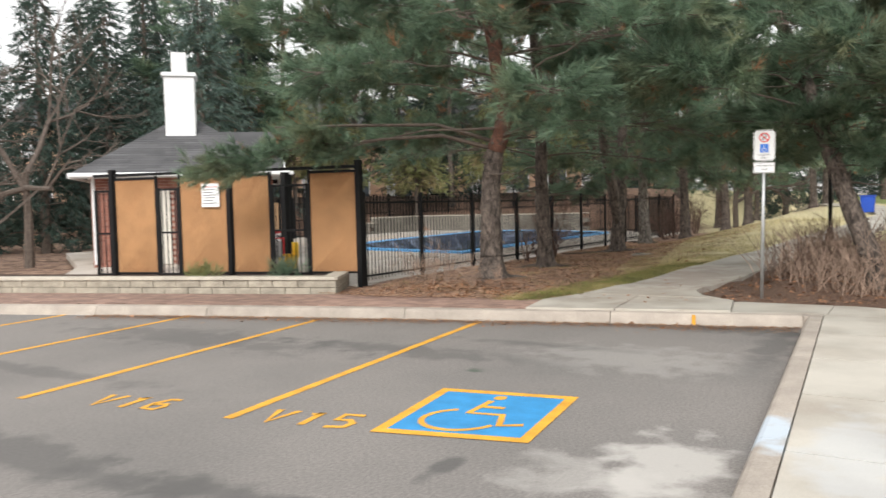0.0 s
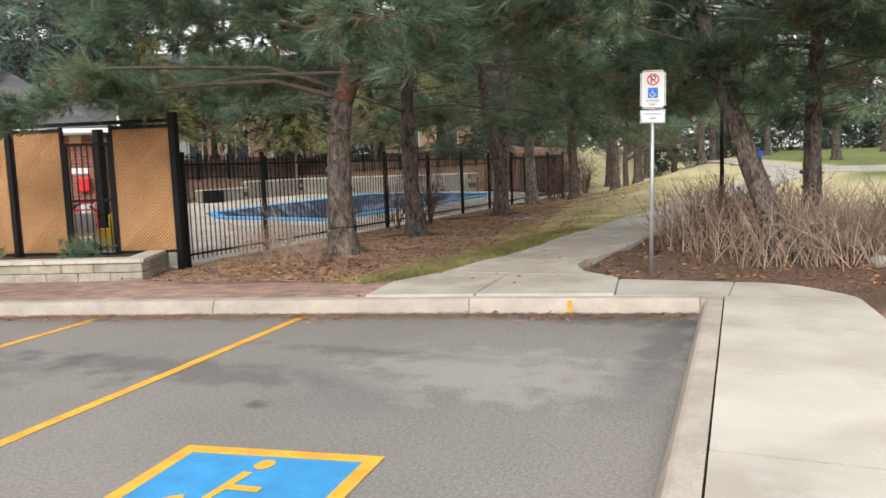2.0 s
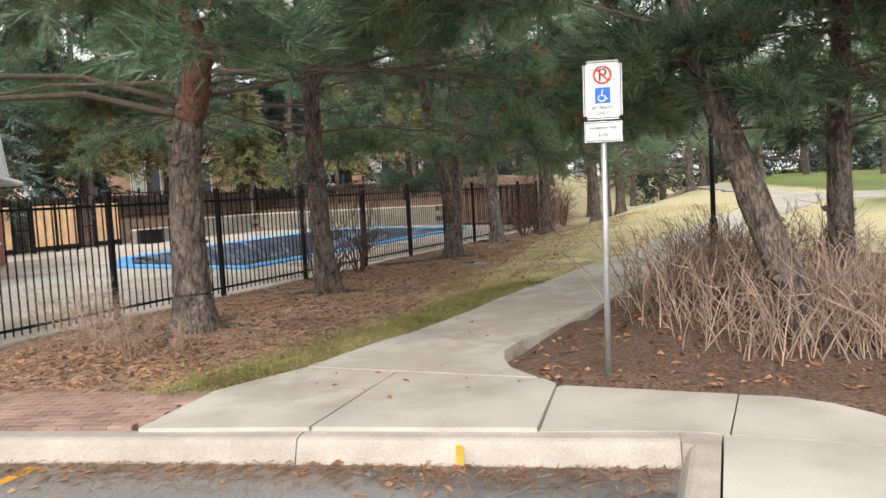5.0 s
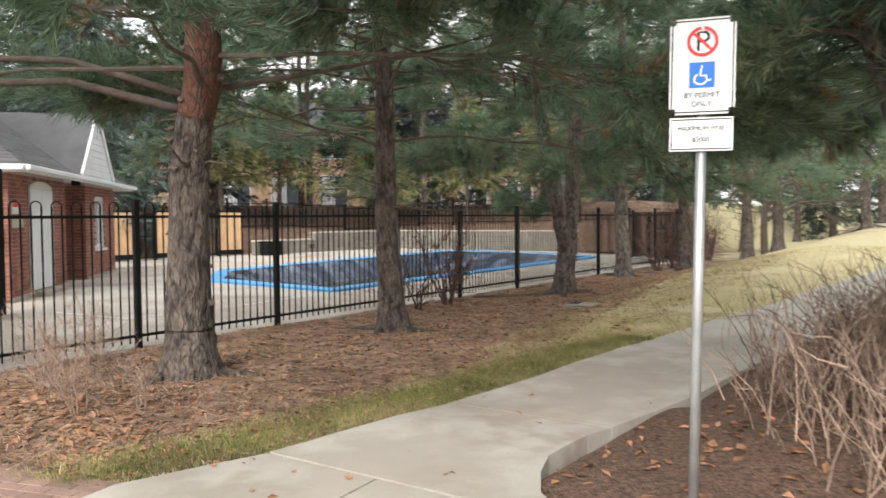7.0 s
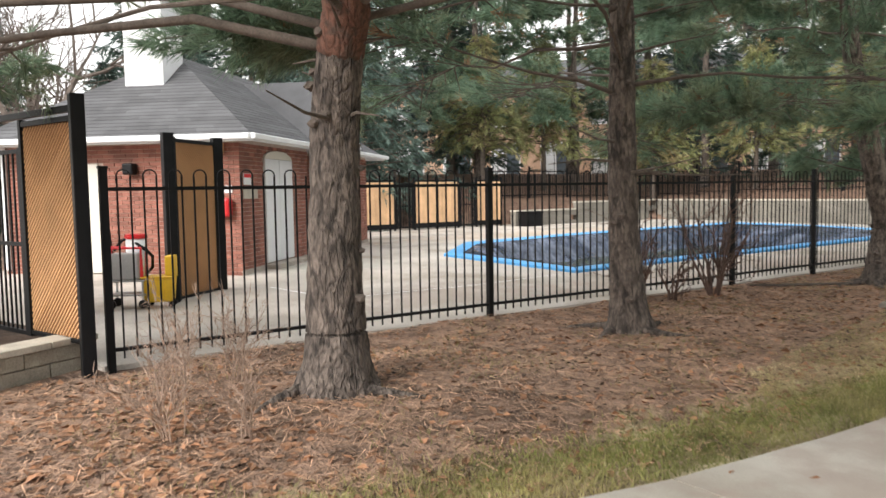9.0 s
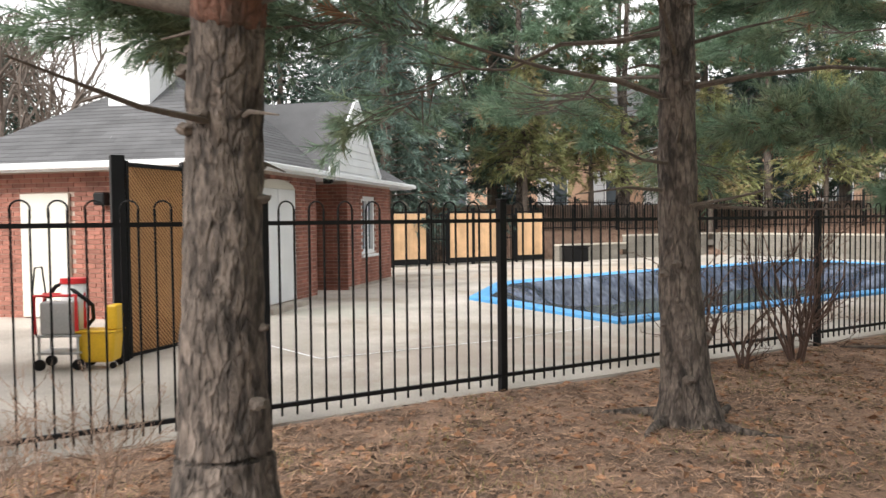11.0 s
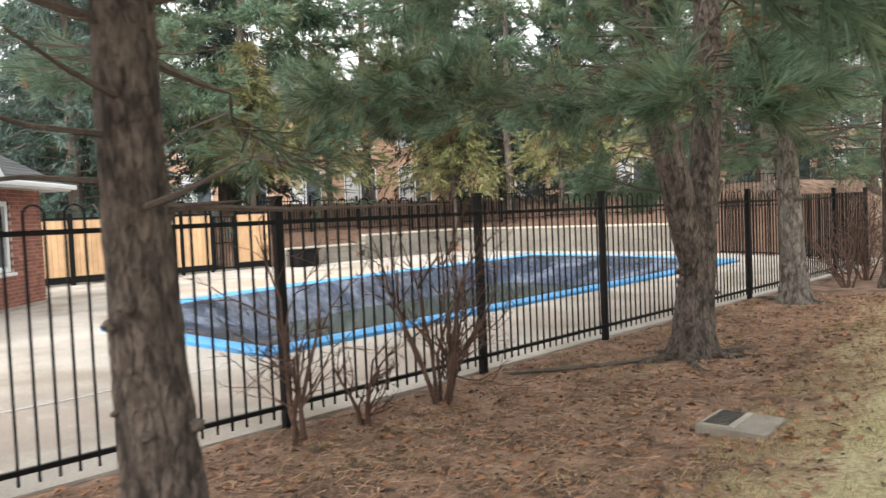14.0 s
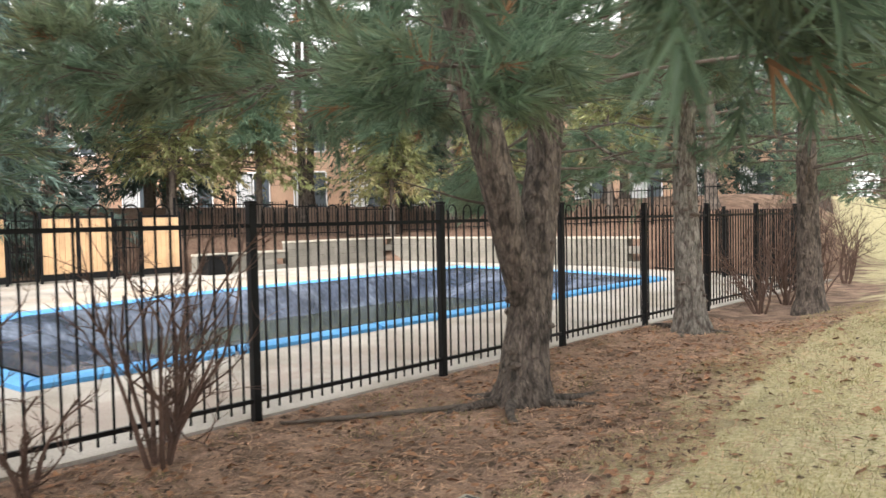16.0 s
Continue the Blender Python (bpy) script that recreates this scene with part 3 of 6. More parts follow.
# walking path
path = empty("walking_path", label="winding pale concrete footpath with brown stains", category="path", kind="structure")
py = [10.75, 12.35, 14.2, 16.1, 18.0, 19.9, 21.8, 23.7, 25.6, 27.5, 29.4, 31.3, 33.4, 35.6, 38.0, 42.0, 46.0, 51.0, 58.0, 66.0]
for ya, yb in zip(py[1:], py[2:]):
    v, f = [], []
    steps = 6
    for i in range(steps + 1):
        y = ya + 0.006 + (yb - ya - 0.012) * i / steps
        a, b = along(PATH_L, y), along(PATH_R, y)
        z = max(0.19, ground_z((a + b) / 2, y) + 0.03)
        v += [(a, y, z), (b, y, z), (a, y, z - 0.2), (b, y, z - 0.2)]
    for i in range(steps):
        o, q = 4 * i, 4 * i + 4
        f += [(o, o + 1, q + 1, q), (o + 2, o, q, q + 2), (o + 1, o + 3, q + 3, q + 1)]
    f += [(0, 2, 3, 1), (4 * steps, 4 * steps + 1, 4 * steps + 3, 4 * steps + 2)]
    link_mesh("slab", v, f, M["concrete"], path)
part("slab", prism([(-4.95, 10.38), (-3.72, 10.71), (-3.87, 12.34), (-4.82, 12.34), (-5.0, 11.8), (-5.12, 11.4)], -0.05, 0.19), M["concrete"], path)
part("slab", prism([(-3.7, 10.715), (-2.185, 11.06), (-2.37, 12.2), (-2.5, 12.34), (-3.855, 12.34)], -0.05, 0.19), M["concrete"], path)
for i in range(14):
    xa, xb = 0.31 + 2.4 * i, 0.31 + 2.4 * (i + 1) - 0.015
    q = [(x, 31.0 + 0.3 * x + (1 - min(x, 6.0) / 12) * o) for x, o in ((xa, 0), (xb, 0), (xb, 4.0), (xa, 4.0))]
    zz = [ground_z(*p) + 0.05 for p in q]
    link_mesh("slab", [(p[0], p[1], z) for p, z in zip(q, zz)] + [(p[0], p[1], z - 0.2) for p, z in zip(q, zz)], [(0, 1, 2, 3), (4, 7, 6, 5), (0, 4, 5, 1), (1, 5, 6, 2), (2, 6, 7, 3), (3, 7, 4, 0)], M["concrete"], path)

# ---- parking lines and symbol ----
def stripe(name, a, b, width, mat, z=0.004, **tags):
    a, b = Vector((*a, 0)), Vector((*b, 0))
    d = (b - a).normalized()
    s = Vector((-d.y, d.x, 0)) * width / 2
    n = 24
    lo, hi = [], []
    rnd = random.Random(int(a.x * 100))
    for i in range(n + 1):
        p = a + (b - a) * i / n
        lo.append(p + s * (1 + rnd.uniform(-0.12, 0.08)))
        hi.append(p - s * (1 + rnd.uniform(-0.12, 0.08)))
    v = [(q.x, q.y, z) for q in lo + hi]
    f = [(i, i + 1, n + 2 + i, n + 1 + i) for i in range(n)]
    ob = link_mesh(name, v, f, mat)
    return tagged(ob, **tags)


LINES = [((-5.5, 9.95), (-4.86, 4.45)), ((-7.95, 9.28), (-7.19, 4.06)), ((-10.3, 8.7), (-9.5, 3.5)), ((-12.56, 7.95), (-11.8, 3.0)), ((-14.9, 7.1), (-14.1, 2.3))]
for a, b in LINES:
    stripe("parking_line", a, b, 0.105, M["yellow"], label="worn yellow painted line between parking bays", category="parking line", group="parking bay lines", kind="")

SYM = [Vector((-3.56, 4.67, 0)), Vector((-2.36, 4.95, 0)), Vector((-2.53, 6.35, 0)), Vector((-3.79, 6.13, 0))]


def on_symbol(u, v):
    return SYM[0] * (1 - u) * (1 - v) + SYM[1] * u * (1 - v) + SYM[2] * u * v + SYM[3] * (1 - u) * v


symbol = empty("accessible_parking_symbol", label="blue square with yellow wheelchair symbol painted on asphalt", category="road marking")


def flat_poly(name, pts, mat, parent, z):
    v = [(p.x, p.y, z) for p in pts]
    return link_mesh(name, v, [tuple(range(len(v)))], mat, parent)


bw = 0.075
flat_poly("field", [on_symbol(bw, bw), on_symbol(1 - bw, bw), on_symbol(1 - bw, 1 - bw), on_symbol(bw, 1 - bw)], M["blue"], symbol, 0.006)
for q in ([(0, 0), (1, 0), (1 - bw, bw), (bw, bw)], [(1, 0), (1, 1), (1 - bw, 1 - bw), (1 - bw, bw)], [(1, 1), (0, 1), (bw, 1 - bw), (1 - bw, 1 - bw)], [(0, 1), (0, 0), (bw, bw), (bw, 1 - bw)]):
    flat_poly("border", [on_symbol(u, v) for u, v in q], M["yellow"], symbol, 0.0065)


def ribbon(name, pts, width, mat, parent, z, to=None):
    """A painted band along points of the symbol's square."""
    to = to or on_symbol
    v = []
    for i, p in enumerate(pts):
        a, b = pts[max(i - 1, 0)], pts[min(i + 1, len(pts) - 1)]
        dx, dy = b[0] - a[0], b[1] - a[1]
        L = math.hypot(dx, dy) or 1
        for s in (-1, 1):
            q = to(p[0] - s * dy / L * width / 2, p[1] + s * dx / L * width / 2)
            v.append((q.x, q.y, z) if z is not None else tuple(q))
    f = [(2 * i, 2 * i + 1, 2 * i + 3, 2 * i + 2) for i in range(len(pts) - 1)]
    return link_mesh(name, v, f, mat, parent)


WHEEL = [(0.44 + 0.25 * math.cos(a), 0.33 + 0.21 * math.sin(a)) for a in [radians(115 + 8 * i) for i in range(29)]]
BODY = [(0.47, 0.76), (0.43, 0.47), (0.66, 0.47), (0.72, 0.26), (0.86, 0.3)]
HEAD = [(0.5 + 0.045 * math.cos(a), 0.84 + 0.05 * math.sin(a)) for a in [2 * math.pi * i / 16 for i in range(16)]]
ribbon("wheel", WHEEL, 0.04, M["yellow"], symbol, 0.009)
ribbon("body_line", BODY, 0.05, M["yellow"], symbol, 0.0095)
ribbon("arm_line", [(0.45, 0.62), (0.62, 0.61)], 0.045, M["yellow"], symbol, 0.010)
flat_poly("head", [on_symbol(*p) for p in HEAD], M["yellow"], symbol, 0.0092)

# bay numbers, painted strokes
GLYPH = {"V": [[(0, 1), (0.5, 0), (1, 1)]], "1": [[(0.2, 0.8), (0.55, 1), (0.55, 0)]], "5": [[(1, 1), (0.05, 1), (0.05, 0.55), (0.7, 0.6), (1, 0.4), (0.9, 0.08), (0.05, 0.0)]],
         "6": [[(0.95, 0.95), (0.4, 0.95), (0.05, 0.55), (0.1, 0.08), (0.8, 0.03), (0.95, 0.3), (0.8, 0.52), (0.1, 0.45)]], "7": [[(0, 1), (1, 1), (0.35, 0)]]}


def bay_number(text, origin, right, up):
    ob = empty("bay_number", label="yellow stencilled number %s painted on asphalt" % text, category="road marking", group="bay numbers")
    o, r, u = Vector((*origin, 0)), Vector((*right, 0)), Vector((*up, 0))
    for i, ch in enumerate(text):
        for st in GLYPH[ch]:
            v = []
            for k, p in enumerate(st):
                a, b = st[max(k - 1, 0)], st[min(k + 1, len(st) - 1)]
                d = (r * (b[0] - a[0]) * 0.6 + u * (b[1] - a[1]))
                d.normalize()
                s = Vector((-d.y, d.x, 0)) * 0.032
                q = o + r * (i * 1.0 + p[0] * 0.6) + u * p[1]
                v += [tuple(q + s + Vector((0, 0, 0.005))), tuple(q - s + Vector((0, 0, 0.005)))]
            link_mesh("letter", v, [(2 * k, 2 * k + 1, 2 * k + 3, 2 * k + 2) for k in range(len(st) - 1)], M["yellow"], ob)
    return ob

# ---- boundary fence round the pool ----
def picket_mesh(h):
    bm = bmesh.new()
    box(bm, -0.0075, 0.0075, -0.0075, 0.0075, 0.0, h)
    me = bpy.data.meshes.new("picket")
    bm.to_mesh(me)
    bm.free()
    me.materials.append(M["black"])
    return me


def hoop_mesh(w):
    pts = [(0, w / 2 * math.cos(a), w / 2 * math.sin(a)) for a in [math.pi * i / 8 for i in range(9)]]
    v, f = tube([(0, w / 2, -0.06)] + pts + [(0, -w / 2, -0.06)], [0.0075] * 11, 5)
    me = bpy.data.meshes.new("hoop")
    me.from_pydata([tuple(q) for q in v], [], f)
    me.materials.append(M["black"])
    return me


FENCE_H = 1.61
PICK, HOOP, PICK_LOW = picket_mesh(FENCE_H + 0.06), hoop_mesh(0.125), picket_mesh(FENCE_H - 0.02)


def fence_run(name, a, b, z, parts=True, h=FENCE_H, post_a=True, posts_h=1.79, label="black metal picket fence panel with hooped tops", group="pool fence panels", dark=None):
    """One panel between two posts: a post, two rails, pickets and hoops."""
    a, b = Vector((*a, 0)), Vector((*b, 0))
    L = (b - a).length
    ang = math.atan2((b - a).y, (b - a).x) - math.pi / 2
    ob = empty(name, Matrix.Translation((a.x, a.y, z)) @ Matrix.Rotation(ang, 4, "Z"), label=label, category="fence", group=group)
    if post_a:
        bm = bmesh.new()
        box(bm, -0.035, 0.035, -0.035, 0.035, -0.3, posts_h, 0.004)
        part("post", bm, M["black"], ob)
        bm = bmesh.new()
        box(bm, -0.042, 0.042, -0.042, 0.042, posts_h, posts_h + 0.025, 0.006)
        part("post_cap", bm, M["black"], ob)
    for zz in (0.12, h - 0.02):
        part("rail", boxed(-0.017, 0.017, 0.035, L - 0.035, zz, zz + 0.035), M["black"], ob)
    n = round(L / 0.125)
    if n % 2:
        n += 1
    step = L / n
    heap = Heap()
    for i in range(1, n):
        m = Matrix.Translation((0, i * step, 0.05))
        if parts:
            shared("picket", PICK if h == FENCE_H else PICK_LOW, ob, m)
        else:
            v, f = [(sx * 0.009, i * step + sy * 0.009, zz) for zz in (0.05, h + 0.1) for sx, sy in ((-1, -1), (1, -1), (1, 1), (-1, 1))], [(0, 1, 5, 4), (1, 2, 6, 5), (2, 3, 7, 6), (3, 0, 4, 7), (4, 5, 6, 7)]
            heap.add(v, f)
        if parts and i % 2 == 1 and i + 1 < n:
            shared("hoop", HOOP, ob, Matrix.Translation((0, (i + 0.5) * step, 0.05 + FENCE_H + 0.06)))
    if not parts:
        heap.link("picketing", M["black"], ob)["kind"] = "stuff"
    return ob


for ya, yb in zip(POSTS, POSTS[1:]):
    fence_run("fence_panel", (FENCE_X, ya), (FENCE_X, yb), 0.22, parts=ya < 30)
fence_run("fence_panel", (FENCE_X, POSTS[-1]), (-11.8, 37.4), 0.22, parts=False)
fence_run("fence_panel", (-11.8, 37.4), (-14.2, 38.3), 0.22, parts=False)

# ---- pool deck ----
def deck_z(x):
    return DECK + 0.03 * min(max(-10.5 - x, 0.0), 5.3)


POOL = [(-12.2, 20.95), (-15.5, 20.6), (-17.7, 22.7), (-18.5, 27.0), (-19.2, 35.6), (-12.7, 35.4)]
deck_outline = DECK_LINE
bm = bmesh.new()
vo = [bm.verts.new((x, y, DECK)) for x, y in deck_outline]
vi = [bm.verts.new((x, y, DECK)) for x, y in POOL]
eo = [bm.edges.new((vo[i], vo[(i + 1) % len(vo)])) for i in range(len(vo))]
ei = [bm.edges.new((vi[i], vi[(i + 1) % len(vi)])) for i in range(len(vi))]
bmesh.ops.triangle_fill(bm, edges=eo + ei, use_beauty=True)
ext = bmesh.ops.extrude_face_region(bm, geom=list(bm.faces))
bmesh.ops.translate(bm, verts=[g for g in ext["geom"] if isinstance(g, bmesh.types.BMVert)], vec=(0, 0, -0.2))
for px_ in (-10.5, -15.8):
    bmesh.ops.bisect_plane(bm, geom=list(bm.verts) + list(bm.edges) + list(bm.faces), plane_co=(px_, 0, 0), plane_no=(1, 0, 0))
for v in bm.verts:
    v.co.z += deck_z(v.co.x) - DECK
deck = part("pool_deck", bm, M["deck"])
tagged(deck, "pale stained concrete pool deck with cracks and joints", "pool deck", kind="structure")

pool = empty("swimming_pool", Matrix.Translation((0, 0, 0)), label="outdoor pool with blue edging and sagging dark winter cover", category="pool")


def inset(poly, d):
    c = Vector((sum(p[0] for p in poly) / len(poly), sum(p[1] for p in poly) / len(poly)))
    n = len(poly)
    out = []
    for i in range(n):
        p, a, b = Vector(poly[i]), Vector(poly[i - 1]), Vector(poly[(i + 1) % n])
        d1, d2 = (p - a).normalized(), (b - p).normalized()
        n1, n2 = Vector((-d1.y, d1.x)), Vector((-d2.y, d2.x))
        if n1.dot(c - p) < 0:
            n1, n2 = -n1, -n2
        bis = (n1 + n2).normalized()
        out.append(tuple(p + bis * d / max(bis.dot(n1), 0.3)))
    return out


# padded blue edging in lengths
outer, inner = inset(POOL, -0.22), inset(POOL, 0.16)
for i in range(len(POOL)):
    a0, b0, a1, b1 = [Vector((*q, 0)) for q in (outer[i], outer[(i + 1) % len(POOL)], inner[i], inner[(i + 1) % len(POOL)])]
    n = max(1, round((b0 - a0).length / 2.4))
    for k in range(n):
        s, e = k / n + 0.002, (k + 1) / n - 0.002
        ring = []
        for t in (s, e):
            p, q = a0.lerp(b0, t), a1.lerp(b1, t)
            ring.append([p + Vector((0, 0, deck_z(p.x) - 0.05)), p + Vector((0, 0, deck_z(p.x) + 0.05)), p.lerp(q, 0.2) + Vector((0, 0, deck_z(p.x) + 0.085)), p.lerp(q, 0.7) + Vector((0, 0, deck_z(p.x) + 0.075)), q + Vector((0, 0, deck_z(p.x) + 0.02)), q + Vector((0, 0, deck_z(p.x) - 0.3))])
        v = [tuple(w) for r in ring for w in r]
        m6 = 6
        f = [(j, (j + 1) % m6, m6 + (j + 1) % m6, m6 + j) for j in range(m6)] + [tuple(range(m6))[::-1], tuple(range(m6, 12))]
        link_mesh("edging", v, f, M["poolblue"], pool, "bright blue pool edging")
# sagging cover
cov_v, cov_f = [], []
NR, NS = 22, 26
rim = inset(POOL, 0.15)
cx, cy = sum(p[0] for p in rim) / len(rim), sum(p[1] for p in rim) / len(rim)
ringpts = []
for i in range(len(rim)):
    a, b = rim[i], rim[(i + 1) % len(rim)]
    for k in range(NS):
        t = k / NS
        ringpts.append((a[0] + (b[0] - a[0]) * t, a[1] + (b[1] - a[1]) * t))
for r in range(NR + 1):
    f = r / NR
    for j, (x, y) in enumerate(ringpts):
        px, py_ = x + (cx - x) * f * 0.97, y + (cy - y) * f * 0.97
        sag = 0.74 * smooth01(f * 3.0) - 0.02
        slack = 1 + 1.1 * smooth01((24.5 - py_) / 2.5)
        ripple = 0.07 * abs(noise.noise((px * 2.4, py_ * 2.4, 4.0))) * smooth01(f * 8) * (1 - smooth01(f * 2.4))
        fold = ripple + 0.17 * slack * noise.noise((px * 1.3, py_ * 1.3, 0)) + 0.07 * noise.noise((px * 4.1, py_ * 4.1, 7))
        z = deck_z(px) + 0.03 - sag * (0.72 if py_ < 23 else 0.72 + 0.28 * smooth01((py_ - 23) / 2)) + fold * min(1, f * 5) * (1 - 0.7 * smooth01((f - 0.3) / 0.3))
        cov_v.append((px, py_, z))
m = len(ringpts)
for r in range(NR):
    for j in range(m):
        cov_f.append((r * m + j, r * m + (j + 1) % m, (r + 1) * m + (j + 1) % m, (r + 1) * m + j))
cov_f.append(tuple(NR * m + j for j in range(m)))
link_mesh("pool_cover", cov_v, cov_f, M["tarp"], pool, "sagging dark blue tarpaulin cover", smooth=True)
wat = inset(POOL, 0.75)
link_mesh("standing_water", [(x, y, DECK - 0.43) for x, y in wat], [tuple(range(len(wat)))], M["murk"], pool, "dark green standing water on the cover")

# ---- pool house ----
HA = Vector((-15.0, 15.69, 0.33))
HU, HW = Vector((-0.718, 0.696, 0)), Vector((-0.696, -0.718, 0))
HM = Matrix(((HU.x, HW.x, 0, HA.x), (HU.y, HW.y, 0, HA.y), (0, 0, 1, HA.z), (0, 0, 0, 1)))
house = empty("pool_house", Matrix.Identity(4), label="red brick pool house with grey shingle hip roof and white trim", category="building")
LEN, WID, EAVE = 8.5, 4.6, 2.42
RECESS = (3.56, 5.3, 0.9)   # from, to, depth along the pool side


def hpart(name, bm, mat, label="", parent=None, smooth=False):
    bmesh.ops.transform(bm, matrix=HM, verts=bm.verts)
    return part(name, bm, mat, parent or house, label, smooth)


# walls as thick solids with real openings
def wall_solid(u0, u1, w0, w1, z0, z1):
    return boxed(u0, u1, w0, w1, z0, z1)


hpart("wall", wall_solid(0.012, RECESS[0] - 0.012, 0.012, 0.25, 0, EAVE), M["mortar"])
hpart("wall", wall_solid(RECESS[1] + 0.012, LEN - 0.012, 0.012, 0.25, 0, 0.75), M["mortar"])
hpart("wall", wall_solid(RECESS[1] + 0.012, 6.25, 0.013, 0.25, 0.75, 2.1), M["mortar"])
hpart("wall", wall_solid(7.25, LEN - 0.012, 0.013, 0.25, 0.75, 2.1), M["mortar"])
hpart("wall", wall_solid(RECESS[1] + 0.012, LEN - 0.012, 0.012, 0.25, 2.1, EAVE), M["mortar"])
hpart("wall", wall_solid(RECESS[0] - 0.2, RECESS[0] - 0.012, 0.25, RECESS[2] + 0.2, 0, EAVE), M["mortar"])
hpart("wall", wall_solid(RECESS[1] + 0.012, RECESS[1] + 0.2, 0.25, RECESS[2] + 0.2, 0, EAVE), M["mortar"])
hpart("wall", wall_solid(RECESS[0] - 0.012, RECESS[1] + 0.012, RECESS[2] + 0.012, RECESS[2] + 0.2, 0, EAVE), M["mortar"])
hpart("wall", wall_solid(0.012, 0.25, 0.25, WID - 0.012, -0.2, EAVE), M["mortar"])
hpart("wall", wall_solid(LEN - 0.25, LEN - 0.012, 0.25, WID - 0.012, 0, EAVE), M["mortar"])
hpart("wall", wall_solid(0.25, LEN - 0.25, WID - 0.25, WID - 0.012, 0, EAVE), M["mortar"])

# roof: hips over a ridge, with courses of shingles
OV = 0.42
RZ = 1.85   # rise of the ridge over the eave


def roof_sheet():
    """Shingle courses climbing the four slopes."""
    heap = Heap()
    x0, x1, y0, y1 = -OV, LEN + OV, -OV, WID + OV
    half = (y1 - y0) / 2
    n = 26
    for k in range(n):
        a, b = k / n, (k + 1) / n
        za, zb = EAVE + RZ * a, EAVE + RZ * b
        def ring(t):
            return [(x0 + half * t, y0 + half * t), (x1 - half * t, y0 + half * t), (x1 - half * t, y1 - half * t), (x0 + half * t, y1 - half * t)]
        lo, hi = ring(a), ring(b)
        for e in range(4):
            p, q, r, s = lo[e], lo[(e + 1) % 4], hi[(e + 1) % 4], hi[e]
            L = math.dist(p, q)
            m = max(1, round(L / 0.9))
            off = random.random()
            cuts = [0.0] + [min(max((i + off - 0.5) / m, 0), 1) for i in range(1, m)] + [1.0]
            for c0, c1 in zip(cuts, cuts[1:]):
                if c1 - c0 < 0.01:
                    continue
                lift = 0.011 + random.uniform(0, 0.004)
                A = [p[i] + (q[i] - p[i]) * c0 for i in (0, 1)]
                B = [p[i] + (q[i] - p[i]) * c1 for i in (0, 1)]
                C = [s[i] + (r[i] - s[i]) * c1 for i in (0, 1)]
                D = [s[i] + (r[i] - s[i]) * c0 for i in (0, 1)]
                heap.add([HM @ Vector(w) for w in ((*A, za), (*B, za), (*B, za + lift), (*A, za + lift), (*C, zb + 0.004), (*D, zb + 0.004))], [(0, 1, 2, 3), (3, 2, 4, 5)])
    return heap


roof = roof_sheet().link("roof_shingles", M["shingle"], house, "grey asphalt shingle hip roof")
roof["kind"] = "stuff"
# eaves: soffit, fascia and gutter
hpart("soffit", boxed(-OV + 0.02, LEN + OV - 0.02, -OV + 0.02, WID + OV - 0.02, EAVE - 0.035, EAVE - 0.005), M["white"], "white soffit")
for u0, u1, w0, w1 in ((-OV - 0.02, LEN + OV + 0.02, -OV - 0.03, -OV), (-OV - 0.02, LEN + OV + 0.02, WID + OV, WID + OV + 0.03), (-OV - 0.03, -OV, -OV, WID + OV), (LEN + OV, LEN + OV + 0.03, -OV, WID + OV)):
    hpart("fascia", boxed(u0, u1, w0, w1, EAVE - 0.11, EAVE + 0.03, 0.006), M["white"], "white eave board")
for u0, u1, w0, w1 in ((-OV - 0.12, LEN + OV + 0.12, -OV - 0.125, -OV - 0.035), (-OV - 0.125, -OV - 0.035, -OV, WID + OV)):
    hpart("gutter", boxed(u0, u1, w0, w1, EAVE - 0.08, EAVE + 0.015, 0.02), M["white"], "white gutter")
# gable with white siding over the window end
bm = bmesh.new()
gc, gw, gh = 4.55, 1.4, 1.4
tri = [(gc - gw, EAVE + 0.02), (gc + gw, EAVE + 0.02), (gc, EAVE + gh)]
fr = [bm.verts.new((u, -OV - 0.06, z)) for u, z in tri]
bk = [bm.verts.new((u, 2.6, z)) for u, z in tri]
bm.faces.new(fr)
bm.faces.new(bk[::-1])
for i in range(3):
    bm.faces.new((fr[i], fr[(i + 1) % 3], bk[(i + 1) % 3], bk[i]))
gable = hpart("gable", bm, M["white"], "white sided gable")
for k in range(9):
    z0 = EAVE + 0.06 + k * 0.15
    hw_ = gw * (1 - (z0 - EAVE) / gh) - 0.06
    if hw_ > 0.08:
        hpart("siding_board", boxed(gc - hw_, gc + hw_, -OV - 0.078, -OV - 0.062, z0, z0 + 0.135, 0.003), M["white"], parent=gable)
